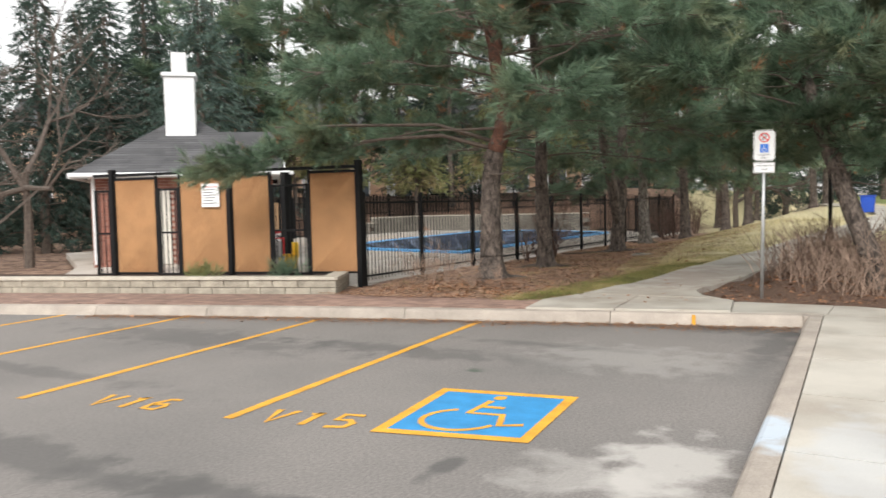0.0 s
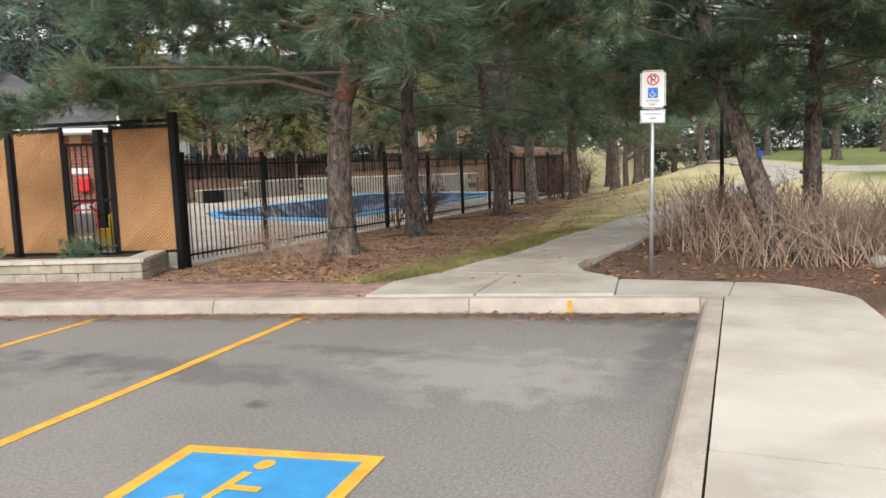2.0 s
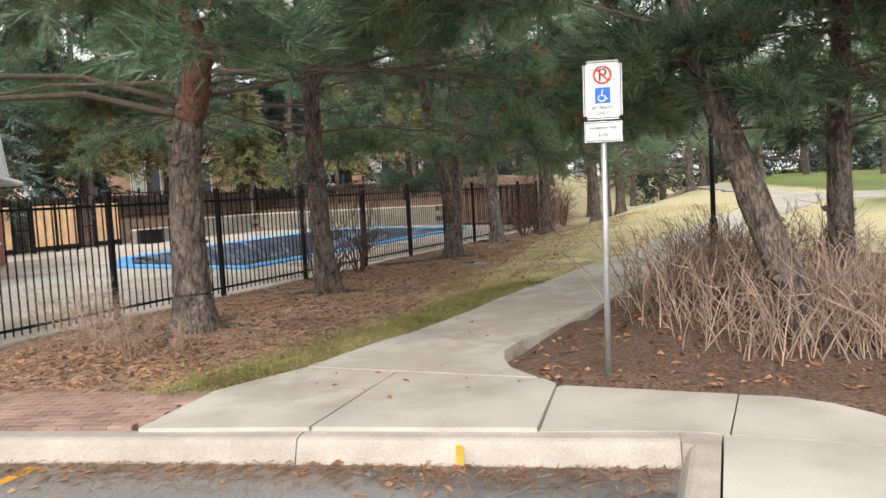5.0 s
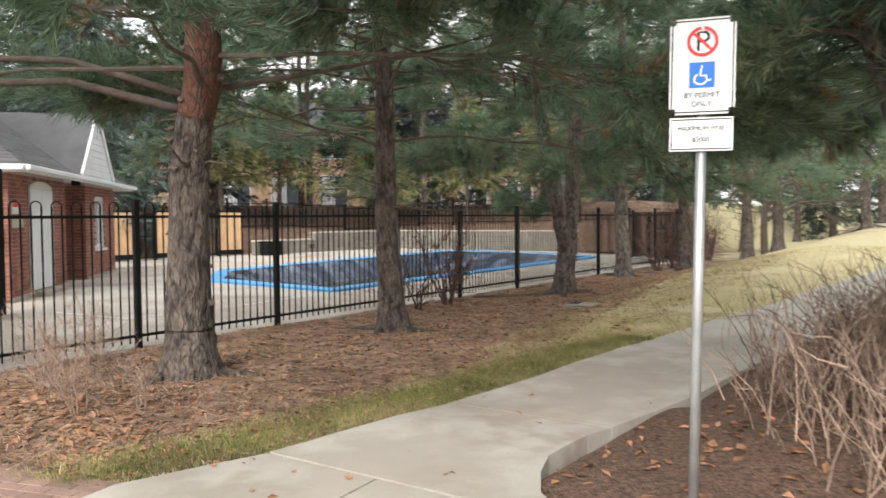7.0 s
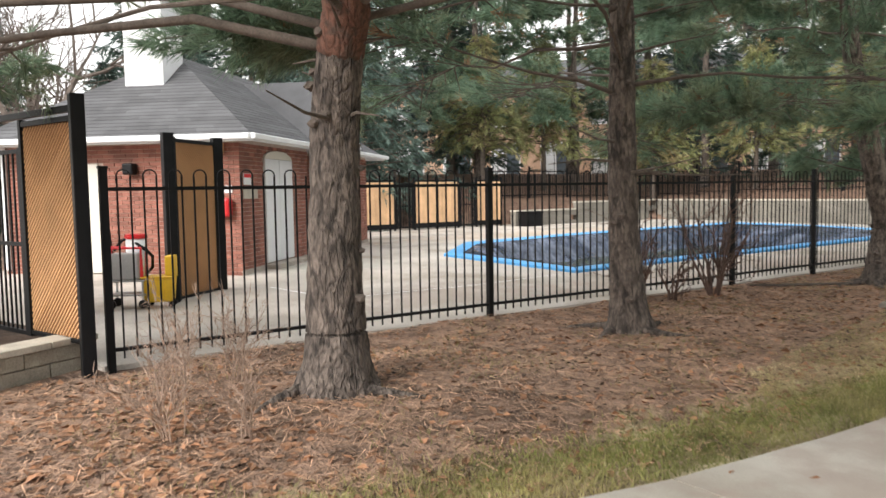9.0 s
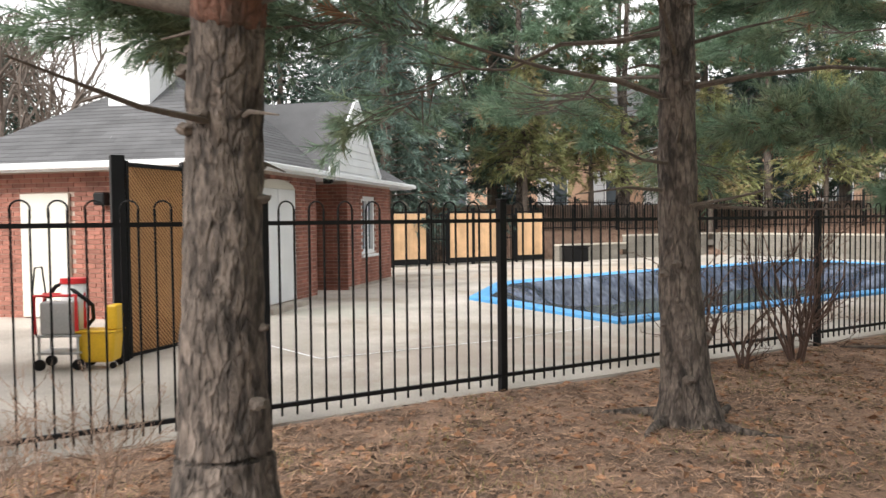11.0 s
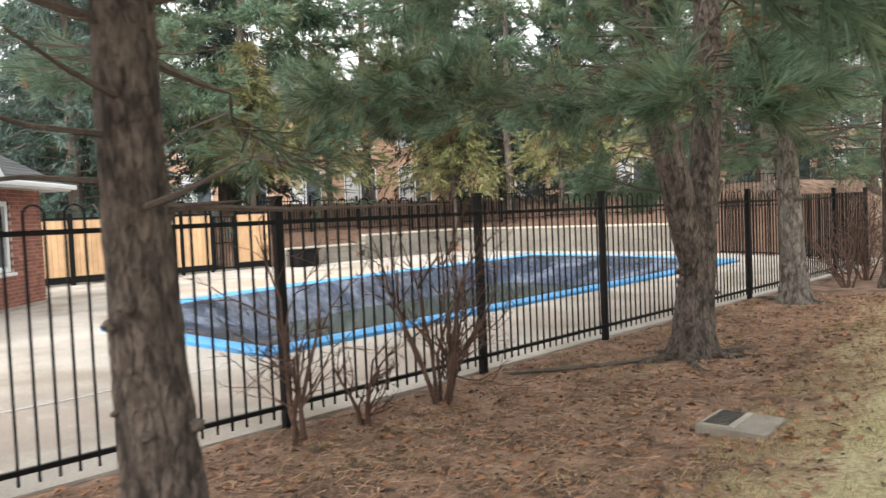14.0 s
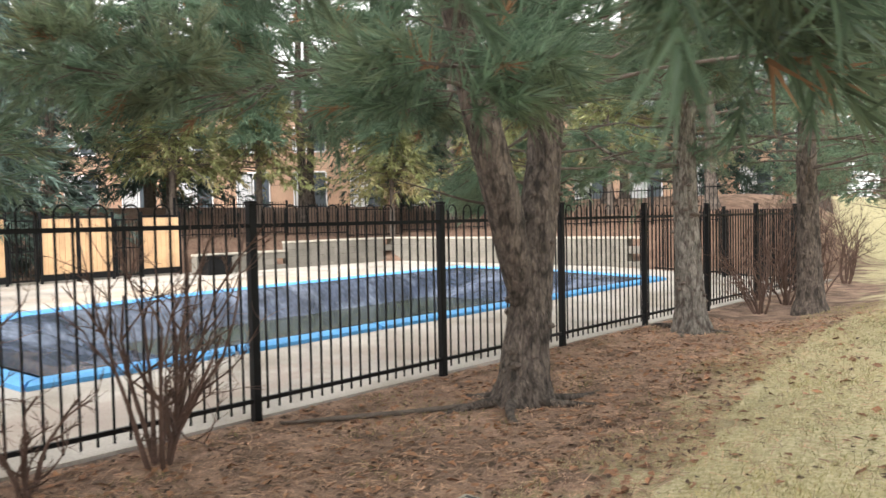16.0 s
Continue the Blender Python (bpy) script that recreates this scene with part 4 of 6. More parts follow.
for sgn in (-1, 1):
    bm = bmesh.new()
    L = math.hypot(gw, gh) + 0.12
    box(bm, 0, L, -0.05, 0.0, -0.02, 0.14, 0.004)
    ang = math.atan2(gh, gw)
    mm = Matrix.Translation((gc - sgn * (gw + 0.06), -OV - 0.06, EAVE - 0.02)) @ (Matrix.Identity(4) if sgn > 0 else Matrix.Scale(-1, 4, (1, 0, 0))) @ Matrix.Rotation(-ang, 4, "Y")
    bmesh.ops.transform(bm, matrix=mm, verts=bm.verts)
    hpart("barge_board", bm, M["white"], parent=gable)
    # shingled slope of the gable
    bm = bmesh.new()
    vs = [bm.verts.new(w) for w in ((gc - sgn * (gw + 0.12), -OV - 0.1, EAVE - 0.02), (gc, -OV - 0.1, EAVE + gh + 0.11), (gc, 2.7, EAVE + gh + 0.11), (gc - sgn * (gw + 0.12), 2.7, EAVE - 0.02))]
    bm.faces.new(vs)
    r = bmesh.ops.extrude_face_region(bm, geom=list(bm.faces))
    bmesh.ops.translate(bm, verts=[g for g in r["geom"] if isinstance(g, bmesh.types.BMVert)], vec=(0, 0, 0.04))
    hpart("gable_slope", bm, M["shingle"], "grey shingle slope", gable)
# chimney
chim = hpart("chimney", boxed(1.2, 2.0, 2.0, 2.8, EAVE + 0.5, EAVE + 2.75, 0.01), M["white"], "white boxed chimney")
hpart("chimney_cap", boxed(1.14, 2.06, 1.94, 2.86, EAVE + 2.75, EAVE + 2.86, 0.01), M["white"], parent=chim)
hpart("flue", boxed(1.4, 1.8, 2.2, 2.6, EAVE + 2.86, EAVE + 3.45, 0.01), M["white"], parent=chim)

# openings: double door with arched head, window, side door
def house_door(u0, u1, w, label, leaves=2):
    d = empty("door", label=label)
    d.parent = house
    wd = (u1 - u0) / leaves
    for i in range(leaves):
        leaf = hpart("door_leaf", boxed(u0 + i * wd + 0.008, u0 + (i + 1) * wd - 0.008, w - 0.05, w - 0.005, 0.13, 2.08, 0.006), M["white"] if leaves == 2 else M["door"], parent=d)
    return d


house_door(1.04, 2.47, 0.0, "white double door with rounded head")
bm = bmesh.new()
arc = [(1.755 + 0.715 * math.cos(a), 2.085 + 0.16 * math.sin(a)) for a in [math.pi * i / 14 for i in range(15)]]
fv = [bm.verts.new((u, -0.045, z)) for u, z in arc]
bv = [bm.verts.new((u, -0.004, z)) for u, z in arc]
bm.faces.new(fv)
bm.faces.new(bv[::-1])
for i in range(15):
    bm.faces.new((fv[i], fv[(i + 1) % 15], bv[(i + 1) % 15], bv[i]))
hpart("door_arch", bm, M["door"], "cream arched door head")
hpart("door_step", boxed(0.95, 2.56, -0.3, -0.004, 0.0, 0.11, 0.012), M["kerb"], "concrete door step")
hpart("plinth", boxed(-0.03, RECESS[0], -0.035, -0.004, 0.0, 0.10, 0.006), M["kerb"], "grey concrete plinth")
hpart("plinth", boxed(RECESS[1], LEN, -0.035, -0.004, 0.0, 0.10, 0.006), M["kerb"], "grey concrete plinth")
# window
wf = hpart("window", boxed(6.26, 7.24, 0.1, 0.16, 0.76, 2.09), M["glass"], "white framed window beside the gable")
for u0, u1, z0, z1 in ((6.26, 6.36, 0.76, 2.09), (7.14, 7.24, 0.76, 2.09), (6.7, 6.8, 0.86, 1.99), (6.36, 7.14, 1.99, 2.09), (6.36, 7.14, 0.76, 0.86)):
    hpart("window_frame", boxed(u0, u1, 0.03, 0.11, z0, z1, 0.004), M["white"], parent=wf)
hpart("window_sill", boxed(6.2, 7.3, -0.06, 0.1, 0.69, 0.748, 0.006), M["white"], parent=wf)
# side door on the lot side
hpart("side_door", boxed(-0.05, -0.004, 2.65, 3.53, 0.05, 2.0, 0.006), M["door"], "cream painted side door")
sd = hpart("side_door", boxed(-0.05, -0.004, 0.62, 1.42, 0.05, 2.05, 0.006), M["door"], "cream painted side door")
hpart("door_handle", boxed(-0.11, -0.05, 0.68, 0.8, 0.98, 1.06, 0.01), M["black"], "black lever handle", sd)

# fire hose box, wall signs, floodlight and downpipe
hb = hpart("hose_box", boxed(-0.19, -0.004, 0.13, 0.41, 1.04, 1.37, 0.05), M["red"], "red hose box")
hpart("notice", boxed(0.13, 0.44, -0.02, -0.004, 1.59, 1.79), M["signwhite"], "white notice with a red heading")
hpart("notice_heading", boxed(0.14, 0.43, -0.024, -0.021, 1.72, 1.785), M["signred"])
hpart("notice", boxed(-0.02, -0.004, 0.14, 0.54, 1.45, 1.58), M["signwhite"])
hpart("notice", boxed(0.1, 0.72, -0.02, -0.004, 1.35, 1.56), M["capstone"])
hpart("lamp", boxed(3.62, 3.74, -0.3, -0.12, EAVE - 0.17, EAVE - 0.04, 0.02), M["black"], "small black soffit lamp")
hpart("wall_lamp", boxed(-0.2, -0.004, 1.9, 2.1, 1.8, 2.0, 0.03), M["black"], "dark wall lamp")
hpart("downpipe", boxed(-0.09, -0.02, WID - 0.12, WID - 0.04, 0.1, EAVE - 0.05, 0.01), M["white"], "white downpipe")
hpart("cable_box", boxed(-0.14, -0.004, 0.26, 0.5, EAVE - 0.28, EAVE - 0.1, 0.01), M["pine_board"], "small wooden bracket under the eave")


# bricks: courses laid over the mortar core
BL, BH, BT = 0.215, 0.066, 0.075


def brick_spots(length, height, holes, z_from=0.0):
    spots = []
    n = int((height - z_from) / BT)
    for c in range(n):
        z = z_from + c * BT
        u = -0.1 * (c % 2) + 0.005
        while u < length:
            a, b = max(u, 0.0), min(u + BL, length)
            if b - a > 0.03:
                mid = (a + b) / 2
                if not any(h0 - 0.02 < mid < h1 + 0.02 and k0 - 0.04 < z + 0.03 < k1 for h0, h1, k0, k1 in holes):
                    spots.append((a, b, z))
            u += BL + 0.01
    return spots


brick_me = {}


def brick_mesh(w):
    k = round(w, 2)
    if k not in brick_me:
        bm = boxed(0, w, 0.0, 0.06, 0, BH, 0.004)
        me = bpy.data.meshes.new("brick")
        bm.to_mesh(me)
        bm.free()
        me.materials.append(M["brick"])
        brick_me[k] = me
    return brick_me[k]


def brick_face(base, length, height, holes, singles=0):
    """Bricks on one wall face; base maps (along, outwards, up)."""
    spots = brick_spots(length, height, holes)
    heap = Heap()
    for i, (a, b, z) in enumerate(spots):
        if i % max(1, len(spots) // max(singles, 1)) == 0 and singles:
            ob = shared("brick", brick_mesh(b - a), house, base @ Matrix.Translation((a, 0, z)))
            continue
        w = random.uniform(0, 0.003)
        v = [base @ Vector((p, q - w, r)) for q in (0.0, 0.03) for p, r in ((a, z), (b, z), (b, z + BH), (a, z + BH))]
        heap.add(v, [(0, 1, 2, 3), (0, 4, 5, 1), (1, 5, 6, 2), (2, 6, 7, 3), (3, 7, 4, 0)])
    heap.link("brickwork", M["brick"], house)["kind"] = "stuff"


brick_face(HM, RECESS[0], EAVE - 0.04, [(1.04, 2.47, 0, 2.1), (1.2, 2.3, 2.1, 2.24)], 150)
brick_face(HM @ Matrix.Translation((RECESS[1], 0, 0)), LEN - RECESS[1], EAVE - 0.04, [(0.95, 1.95, 0.7, 2.1)], 110)
brick_face(HM @ Matrix.Translation((RECESS[0], RECESS[2], 0)), RECESS[1] - RECESS[0], EAVE - 0.04, [])
brick_face(HM @ Matrix.Translation((RECESS[1], RECESS[2], 0)) @ Matrix.Rotation(-math.pi / 2, 4, "Z"), RECESS[2], EAVE - 0.04, [])
brick_face(HM @ Matrix.Translation((0, WID, 0)) @ Matrix.Rotation(-math.pi / 2, 4, "Z"), WID, EAVE - 0.04, [(WID - 3.53, WID - 2.65, 0, 2.0)])

# ---- trees ----
NEEDLE_RND = np.random.RandomState(7)


def tuft_template(rs, n, length, width, twig):
    """Needles round a short twig along +x: n thin triangles."""
    t = rs.uniform(0.0, 1.0, n)
    an = rs.uniform(0, 2 * np.pi, n)
    lean = rs.uniform(0.35, 1.1, n) * (1.15 - 0.7 * t)
    d = np.stack([np.cos(lean), np.sin(lean) * np.cos(an), np.sin(lean) * np.sin(an)], 1)
    L = length * rs.uniform(0.7, 1.15, n)[:, None]
    base = np.stack([t * twig, 0 * t, 0 * t], 1)
    side = np.cross(d, rs.normal(size=(n, 3)))
    side /= np.linalg.norm(side, axis=1)[:, None]
    return np.stack([base - side * width / 2, base + side * width / 2, base + d * L], 1)


TUFTS = [tuft_template(NEEDLE_RND, 30, 0.165, 0.0102, 0.2) for _ in range(6)]
TUFTS_FAR = [tuft_template(NEEDLE_RND, 12, 0.27, 0.042, 0.4) for _ in range(4)]


def place_tufts(pos, dirs, templates, scale, rs):
    """Sets a tuft at each place, pointing along each direction."""
    out = []
    pick = rs.randint(0, len(templates), len(pos))
    d = dirs / np.linalg.norm(dirs, axis=1)[:, None]
    up = np.tile([0.0, 0.0, 1.0], (len(d), 1)) + rs.normal(scale=0.3, size=d.shape)
    s = np.cross(up, d)
    s /= np.linalg.norm(s, axis=1)[:, None] + 1e-9
    u = np.cross(d, s)
    R = np.stack([d, s, u], 2)
    sc = scale * rs.uniform(0.75, 1.25, len(pos))
    for k, tpl in enumerate(templates):
        idx = np.where(pick == k)[0]
        if len(idx) == 0:
            continue
        out.append((np.einsum("nij,tvj->ntvi", R[idx], tpl) * sc[idx][:, None, None, None] + pos[idx][:, None, None, :]).reshape(-1, 3, 3))
    return np.concatenate(out) if out else np.zeros((0, 3, 3))


WALK = np.array([(-0.5, 3.0), (-0.75, 8.0), (-1.5, 10.4), (-2.4, 11.4), (-3.4, 12.5), (-4.2, 14.5), (-4.0, 16.5), (-3.8, 18.2)])


def near_walk(p):
    return np.min(np.linalg.norm(p[:, None, :2] - WALK[None], axis=2), axis=1)


def ragged_trunk(points, radii, seg, rs, rough=0.12):
    """A trunk with furrowed bark plates in its surface and a flared foot."""
    pts, rad = [], []
    for i in range(len(points) - 1):
        n = 8
        for k in range(n):
            t = k / n
            pts.append(Vector(points[i]).lerp(Vector(points[i + 1]), t))
            rad.append(radii[i] + (radii[i + 1] - radii[i]) * t)
    pts.append(Vector(points[-1]))
    rad.append(radii[-1])
    v, f = tube(pts, rad, seg)
    o = rs.uniform(0, 50)
    out = []
    for i, q in enumerate(v):
        c = pts[i // seg]
        r = q - c
        an = 2 * math.pi * (i % seg) / seg
        k = noise.noise((math.cos(an) * 2.2 + o, math.sin(an) * 2.2, q.z * 2.5)) * rough * 0.45 + noise.noise((math.cos(an) * 8 + o, math.sin(an) * 8, q.z * 7)) * rough * 0.75
        out.append(c + r * (1 + k))
    return out, f


def pine(name, x, y, height, radius, crown_from, reach, tufts, seed, bark="bark", lean=(0, 0), label="tall pine with rough brown trunk and drooping green branches", limbs=34, templates=None, scale=1.0, needles="needle", z=None, dead_low=True, droop=0.1, top_taper=0.75, keep=None, single=False, extra=(), dense=None, airy=None, wide=0.45, kink=(), red_from=None, inner=False):
    """A pine: trunk, limbs in loose whorls, side branches and needle tufts."""
    rs = np.random.RandomState(seed)
    z0 = ground_z(x, y) if z is None else z
    tree = empty(name, Matrix.Translation((x, y, z0)), label=label, category="tree", group="")
    templates = templates or TUFTS
    def axis(h):
        f = h / height
        bend = 0.10 * math.sin(h * 0.9 + seed)
        kx = ky = 0.0
        for (ha, xa, ya), (hb, xb, yb) in zip(kink, kink[1:]):
            if ha <= h <= hb:
                k = smooth01((h - ha) / (hb - ha))
                kx, ky = xa + (xb - xa) * k, ya + (yb - ya) * k
        return Vector((kx, ky, 0)) + Vector((lean[0] * f + bend * 0.6 * min(1, h / 3), lean[1] * f + 0.05 * math.cos(h * 0.7 + seed) * min(1, h / 3), h))
    def rad(h):
        f = h / height
        flare = 0.55 * math.exp(-h / 0.18) + 0.16 * math.exp(-h / 0.7)
        return radius * ((1 - f) ** 0.75 + flare * (1 - f)) + 0.01
    hs = [-0.25, -0.05, 0.08, 0.22, 0.45, 0.8, 1.2, 1.6, 2.0, 2.5, 3.0, 3.6, 4.4, 5.6, 7.0] + [7.0 + (height - 7.0) * i / 4 for i in range(1, 5)]
    if kink:
        hs = sorted(hs + [2.75, 3.2, 3.4, 3.9, 4.9])
    hs = [h for h in hs if h <= height]
    if red_from:
        up = [h for h in hs if h >= red_from - 0.3]
        v, f = ragged_trunk([axis(h) for h in up], [rad(h) + 0.004 for h in up], 30, rs)
        link_mesh("upper_trunk", v, f, M["bark_red"], tree, "reddish flaking upper trunk", smooth=True)
        hs = [h for h in hs if h <= red_from + 0.1]
    v, f = ragged_trunk([axis(max(h, 0)) + Vector((0, 0, min(h, 0))) for h in hs], [rad(max(h, 0)) for h in hs], 36 if templates is TUFTS else 14, rs)
    link_mesh("trunk", v, f, M[bark], tree, smooth=True)
    if templates is TUFTS:   # healed branch scars, dark and swollen
        knots, kr = Heap(), np.random.RandomState(seed + 900)
        for _ in range(34):
            hk = kr.uniform(0.35, 4.2)
            an = kr.uniform(0, 6.28)
            size = kr.uniform(0.022, 0.05)
            bm = bmesh.new()
            bmesh.ops.create_icosphere(bm, subdivisions=2, radius=size)
            c = axis(hk) + Vector((math.cos(an), math.sin(an), 0)) * rad(hk) * 1.04
            kv = []
            for w in bm.verts:
                q = w.co * (1 + 0.5 * noise.noise(w.co * 40 + Vector((hk, 0, 0))))
                kv.append(c + Vector((q.x, q.y, q.z * 0.75)))
            knots.add(kv, [tuple(w.index for w in fc.verts) for fc in bm.faces])
            bm.free()
        knots.link("bark_scarring", M["branch"], tree)["kind"] = "stuff"
    wood, thin = Heap(), Heap()
    pos, dirs, dead_pos, dead_dir = [], [], [], []
    h = crown_from
    ang = rs.uniform(0, 6.28)
    count = 0
    span = height - crown_from
    while count < limbs:
        h = crown_from + span * 0.96 * (count / limbs) ** 1.15
        ang += 2.4 + rs.uniform(-0.4, 0.4)
        f_ = (h - crown_from) / span
        if airy is not None and f_ < 0.3 and math.cos(ang - airy) > 0.35 and count % 3:
            count += 1
            continue
        full = dense is not None and math.cos(ang - dense) > wide
        L = reach * (0.75 + 0.25 * math.sin(min(f_ * 5, 1.57))) * (1 - top_taper * f_) * rs.uniform(0.7, 1.15) * (1.12 if full else 1.0)
        start = axis(h)
        d = Vector((math.cos(ang), math.sin(ang), 0))
        rise = rs.uniform(-0.05, 0.3) + 0.45 * f_
        pts, rr = [], []
        n = 7
        for i in range(n + 1):
            t = i / n
            wob = Vector((rs.uniform(-1, 1), rs.uniform(-1, 1), rs.uniform(-1, 1))) * 0.05 * L * t
            pts.append(start + d * L * t + Vector((0, 0, rise * L * t - droop * L * t * t * (1.6 - f_))) + wob)
            rr.append(max(0.005, rad(h) * 0.17 * (1 - 0.88 * t) * (1 + 0.18 * math.sin(9 * t + count))))
        if single:
            link_mesh("limb", *tube(pts, rr, 6), M["branch"], tree)
        else:
            wood.add(*tube(pts, rr, 6))
        # side branches
        m = max(5, int(L * 6))
        for b in range(m):
            t_lo = 0.08 if inner and f_ > 0.17 else 0.5 if f_ < 0.4 else 0.3
            t = t_lo + (1 - t_lo) * (b + rs.uniform(0, 1)) / m
            i = min(int(t * n), n - 1)
            p = pts[i].lerp(pts[i + 1], t * n - i)
            along_ = (pts[i + 1] - pts[i]).normalized()
            sd = along_.cross(Vector((0, 0, 1))).normalized() * (1 if b % 2 else -1)
            bl = L * rs.uniform(0.16, 0.34) * (1.15 - 0.6 * t)
            bd = (along_ * rs.uniform(0.4, 0.9) + sd * rs.uniform(0.6, 1.0) + Vector((0, 0, rs.uniform(-0.15, 0.3)))).normalized()
            q1, q2 = p + bd * bl * 0.5 + Vector((0, 0, -0.02)), p + bd * bl + Vector((0, 0, rs.uniform(-0.12, 0.08)))
            if templates is TUFTS:
                thin.add(*tube([p, q1, q2], [0.011, 0.008, 0.004], 3))
            k = max(3, int(tufts * (1 - 0.7 * f_) * bl / 0.6))
            if f_ < 0.22 and t < 0.75 and not full:
                k = max(1, int(k * 0.3))
            if airy is not None and f_ < 0.4 and math.cos(ang - airy) > 0.3:
                k = max(1, int(k * 0.3))
            bare = dead_low and not full and f_ < 0.3 and rs.uniform() < 0.4 and t < 0.72
            for _ in range(k):
                s = rs.uniform(0.25, 1.08)
                c = p.lerp(q2, s) + Vector(rs.normal(scale=0.07, size=3))
                dd = bd + Vector(rs.normal(scale=0.45, size=3)) + Vector((0, 0, 0.12))
                if bare:
                    if rs.uniform() < 0.06:
                        dead_pos.append(c)
                        dead_dir.append(dd)
                elif rs.uniform() < 0.018:
                    dead_pos.append(c)
                    dead_dir.append(dd)
                else:
                    pos.append(c)
                    dirs.append(dd)
        count += 1
    # short dead stubs under the crown
    for _ in range(14 if dead_low else 0):
        hh = rs.uniform(1.6, crown_from + 1.2)
        an = rs.uniform(0, 6.28)
        L = rs.uniform(0.25, 1.5)
        s = axis(hh)
        e = s + Vector((math.cos(an) * L, math.sin(an) * L, rs.uniform(-0.1, 0.25) * L))
        mid = s.lerp(e, 0.5) + Vector((0, 0, rs.uniform(-0.06, 0.06)))
        thin.add(*tube([s, mid, e], [0.02, 0.012, 0.004], 5))
    for pts, radii, mat in extra:
        v, f = ragged_trunk(pts, radii, 14, rs, 0.08)
        link_mesh("limb", v, f, M[mat], tree, smooth=True)
    if not single:
        wood.link("branchwork", M["branch"], tree)["kind"] = "stuff"
    thin.link("twig_growth", M["branch"], tree)["kind"] = "stuff"
    for nm, P, D, mat in (("crown", pos, dirs, needles), ("dead_needles", dead_pos, dead_dir, "needle_dead")):
        if not P:
            continue
        P, D = np.array([tuple(q) for q in P]), np.array([tuple(q) for q in D])
        W = P + np.array([x, y, z0])
        ok = ~((near_walk(W) < 1.1) & (W[:, 2] < 2.55))
        if keep is not None:
            ok &= keep(W)
        P, D = P[ok], D[ok]
        if len(P):
            tri_mesh(nm, place_tufts(P, D, templates, scale, rs), M[mat], tree)["kind"] = "stuff"
    return tree


def conifer(name, x, y, height, spread, n, seed, mat="spruce", z=None, label="tall dark spruce with layered hanging boughs", low=0.5, size=1.0):
    """A spruce built from tiers of drooping boughs."""
    rs = np.random.RandomState(seed)
    z0 = ground_z(x, y) if z is None else z
    tree = empty(name, Matrix.Translation((x, y, z0)), label=label, category="tree")
    v, f = tube([(0, 0, -0.3), (0, 0, height * 0.5), (0, 0, height)], [height * 0.02, height * 0.012, 0.01], 8)
    link_mesh("trunk", v, f, M["branch"], tree)
    P, D = [], []
    heap = Heap()
    for i in range(n):
        f_ = (i / n) ** 0.8
        h = low + (height - low) * f_
        L = spread * (1 - f_) * rs.uniform(0.7, 1.15) + 0.15
        an = i * 2.399 + rs.uniform(-0.3, 0.3)
        d = np.array([math.cos(an), math.sin(an), 0])
        tip = np.array([0, 0, h]) + d * L + np.array([0, 0, -0.22 * L])
        heap.add(*tube([(0, 0, h), tuple(np.array([0, 0, h + 0.04 * L]) + d * L * 0.5), tuple(tip)], [0.03, 0.02, 0.006], 4))
        k = max(4, int(L * 8 if spread < 4.4 else L * 4))
        for _ in range(k):
            t = rs.uniform(0.12, 1.05)
            c = np.array([0, 0, h]) + d * L * t + np.array([0, 0, 0.1 * L * t - 0.32 * L * t * t]) + rs.normal(scale=(0.08, 0.08, 0.05)) * (0.5 + L * 0.5)
            P.append(c)
            D.append(d + rs.normal(scale=0.45, size=3) + np.array([0, 0, -0.35]))
    heap.link("branchwork", M["branch"], tree)["kind"] = "stuff"
    tri_mesh("crown", place_tufts(np.array(P), np.array(D), TUFTS_FAR, size, rs), M[mat], tree)["kind"] = "stuff"
    return tree


def bare_tree(name, x, y, height, seed, z=None, spread=0.5, depth=5, radius=0.16, label="leafless grey deciduous tree with fine twigs", mat="branch"):
    rs = np.random.RandomState(seed)
    z0 = ground_z(x, y) if z is None else z
    tree = empty(name, Matrix.Translation((x, y, z0)), label=label, category="tree")
    heap, trunk = Heap(), Heap()
    def grow(p, d, L, r, level):
        q = p + d * L
        mid = p.lerp(q, 0.5) + Vector(rs.normal(scale=0.04 * L, size=3))
        (trunk if level == 0 else heap).add(*tube([p, mid, q], [r, r * 0.85, r * 0.7], 7 if level < 2 else 4))
        if level >= depth:
            return
        for _ in range(3 if level else 4):
            nd = (d + Vector(rs.normal(scale=spread, size=3)) + Vector((0, 0, 0.12))).normalized()
            grow(p.lerp(q, rs.uniform(0.55, 1.0)), nd, L * rs.uniform(0.58, 0.8), max(r * 0.56, 0.005), level + 1)
    grow(Vector((0, 0, -0.2)), Vector((0, 0, 1)), height * 0.34, radius, 0)
    trunk.link("trunk", M[mat], tree)
    heap.link("branchwork", M[mat], tree)["kind"] = "stuff"
    return tree


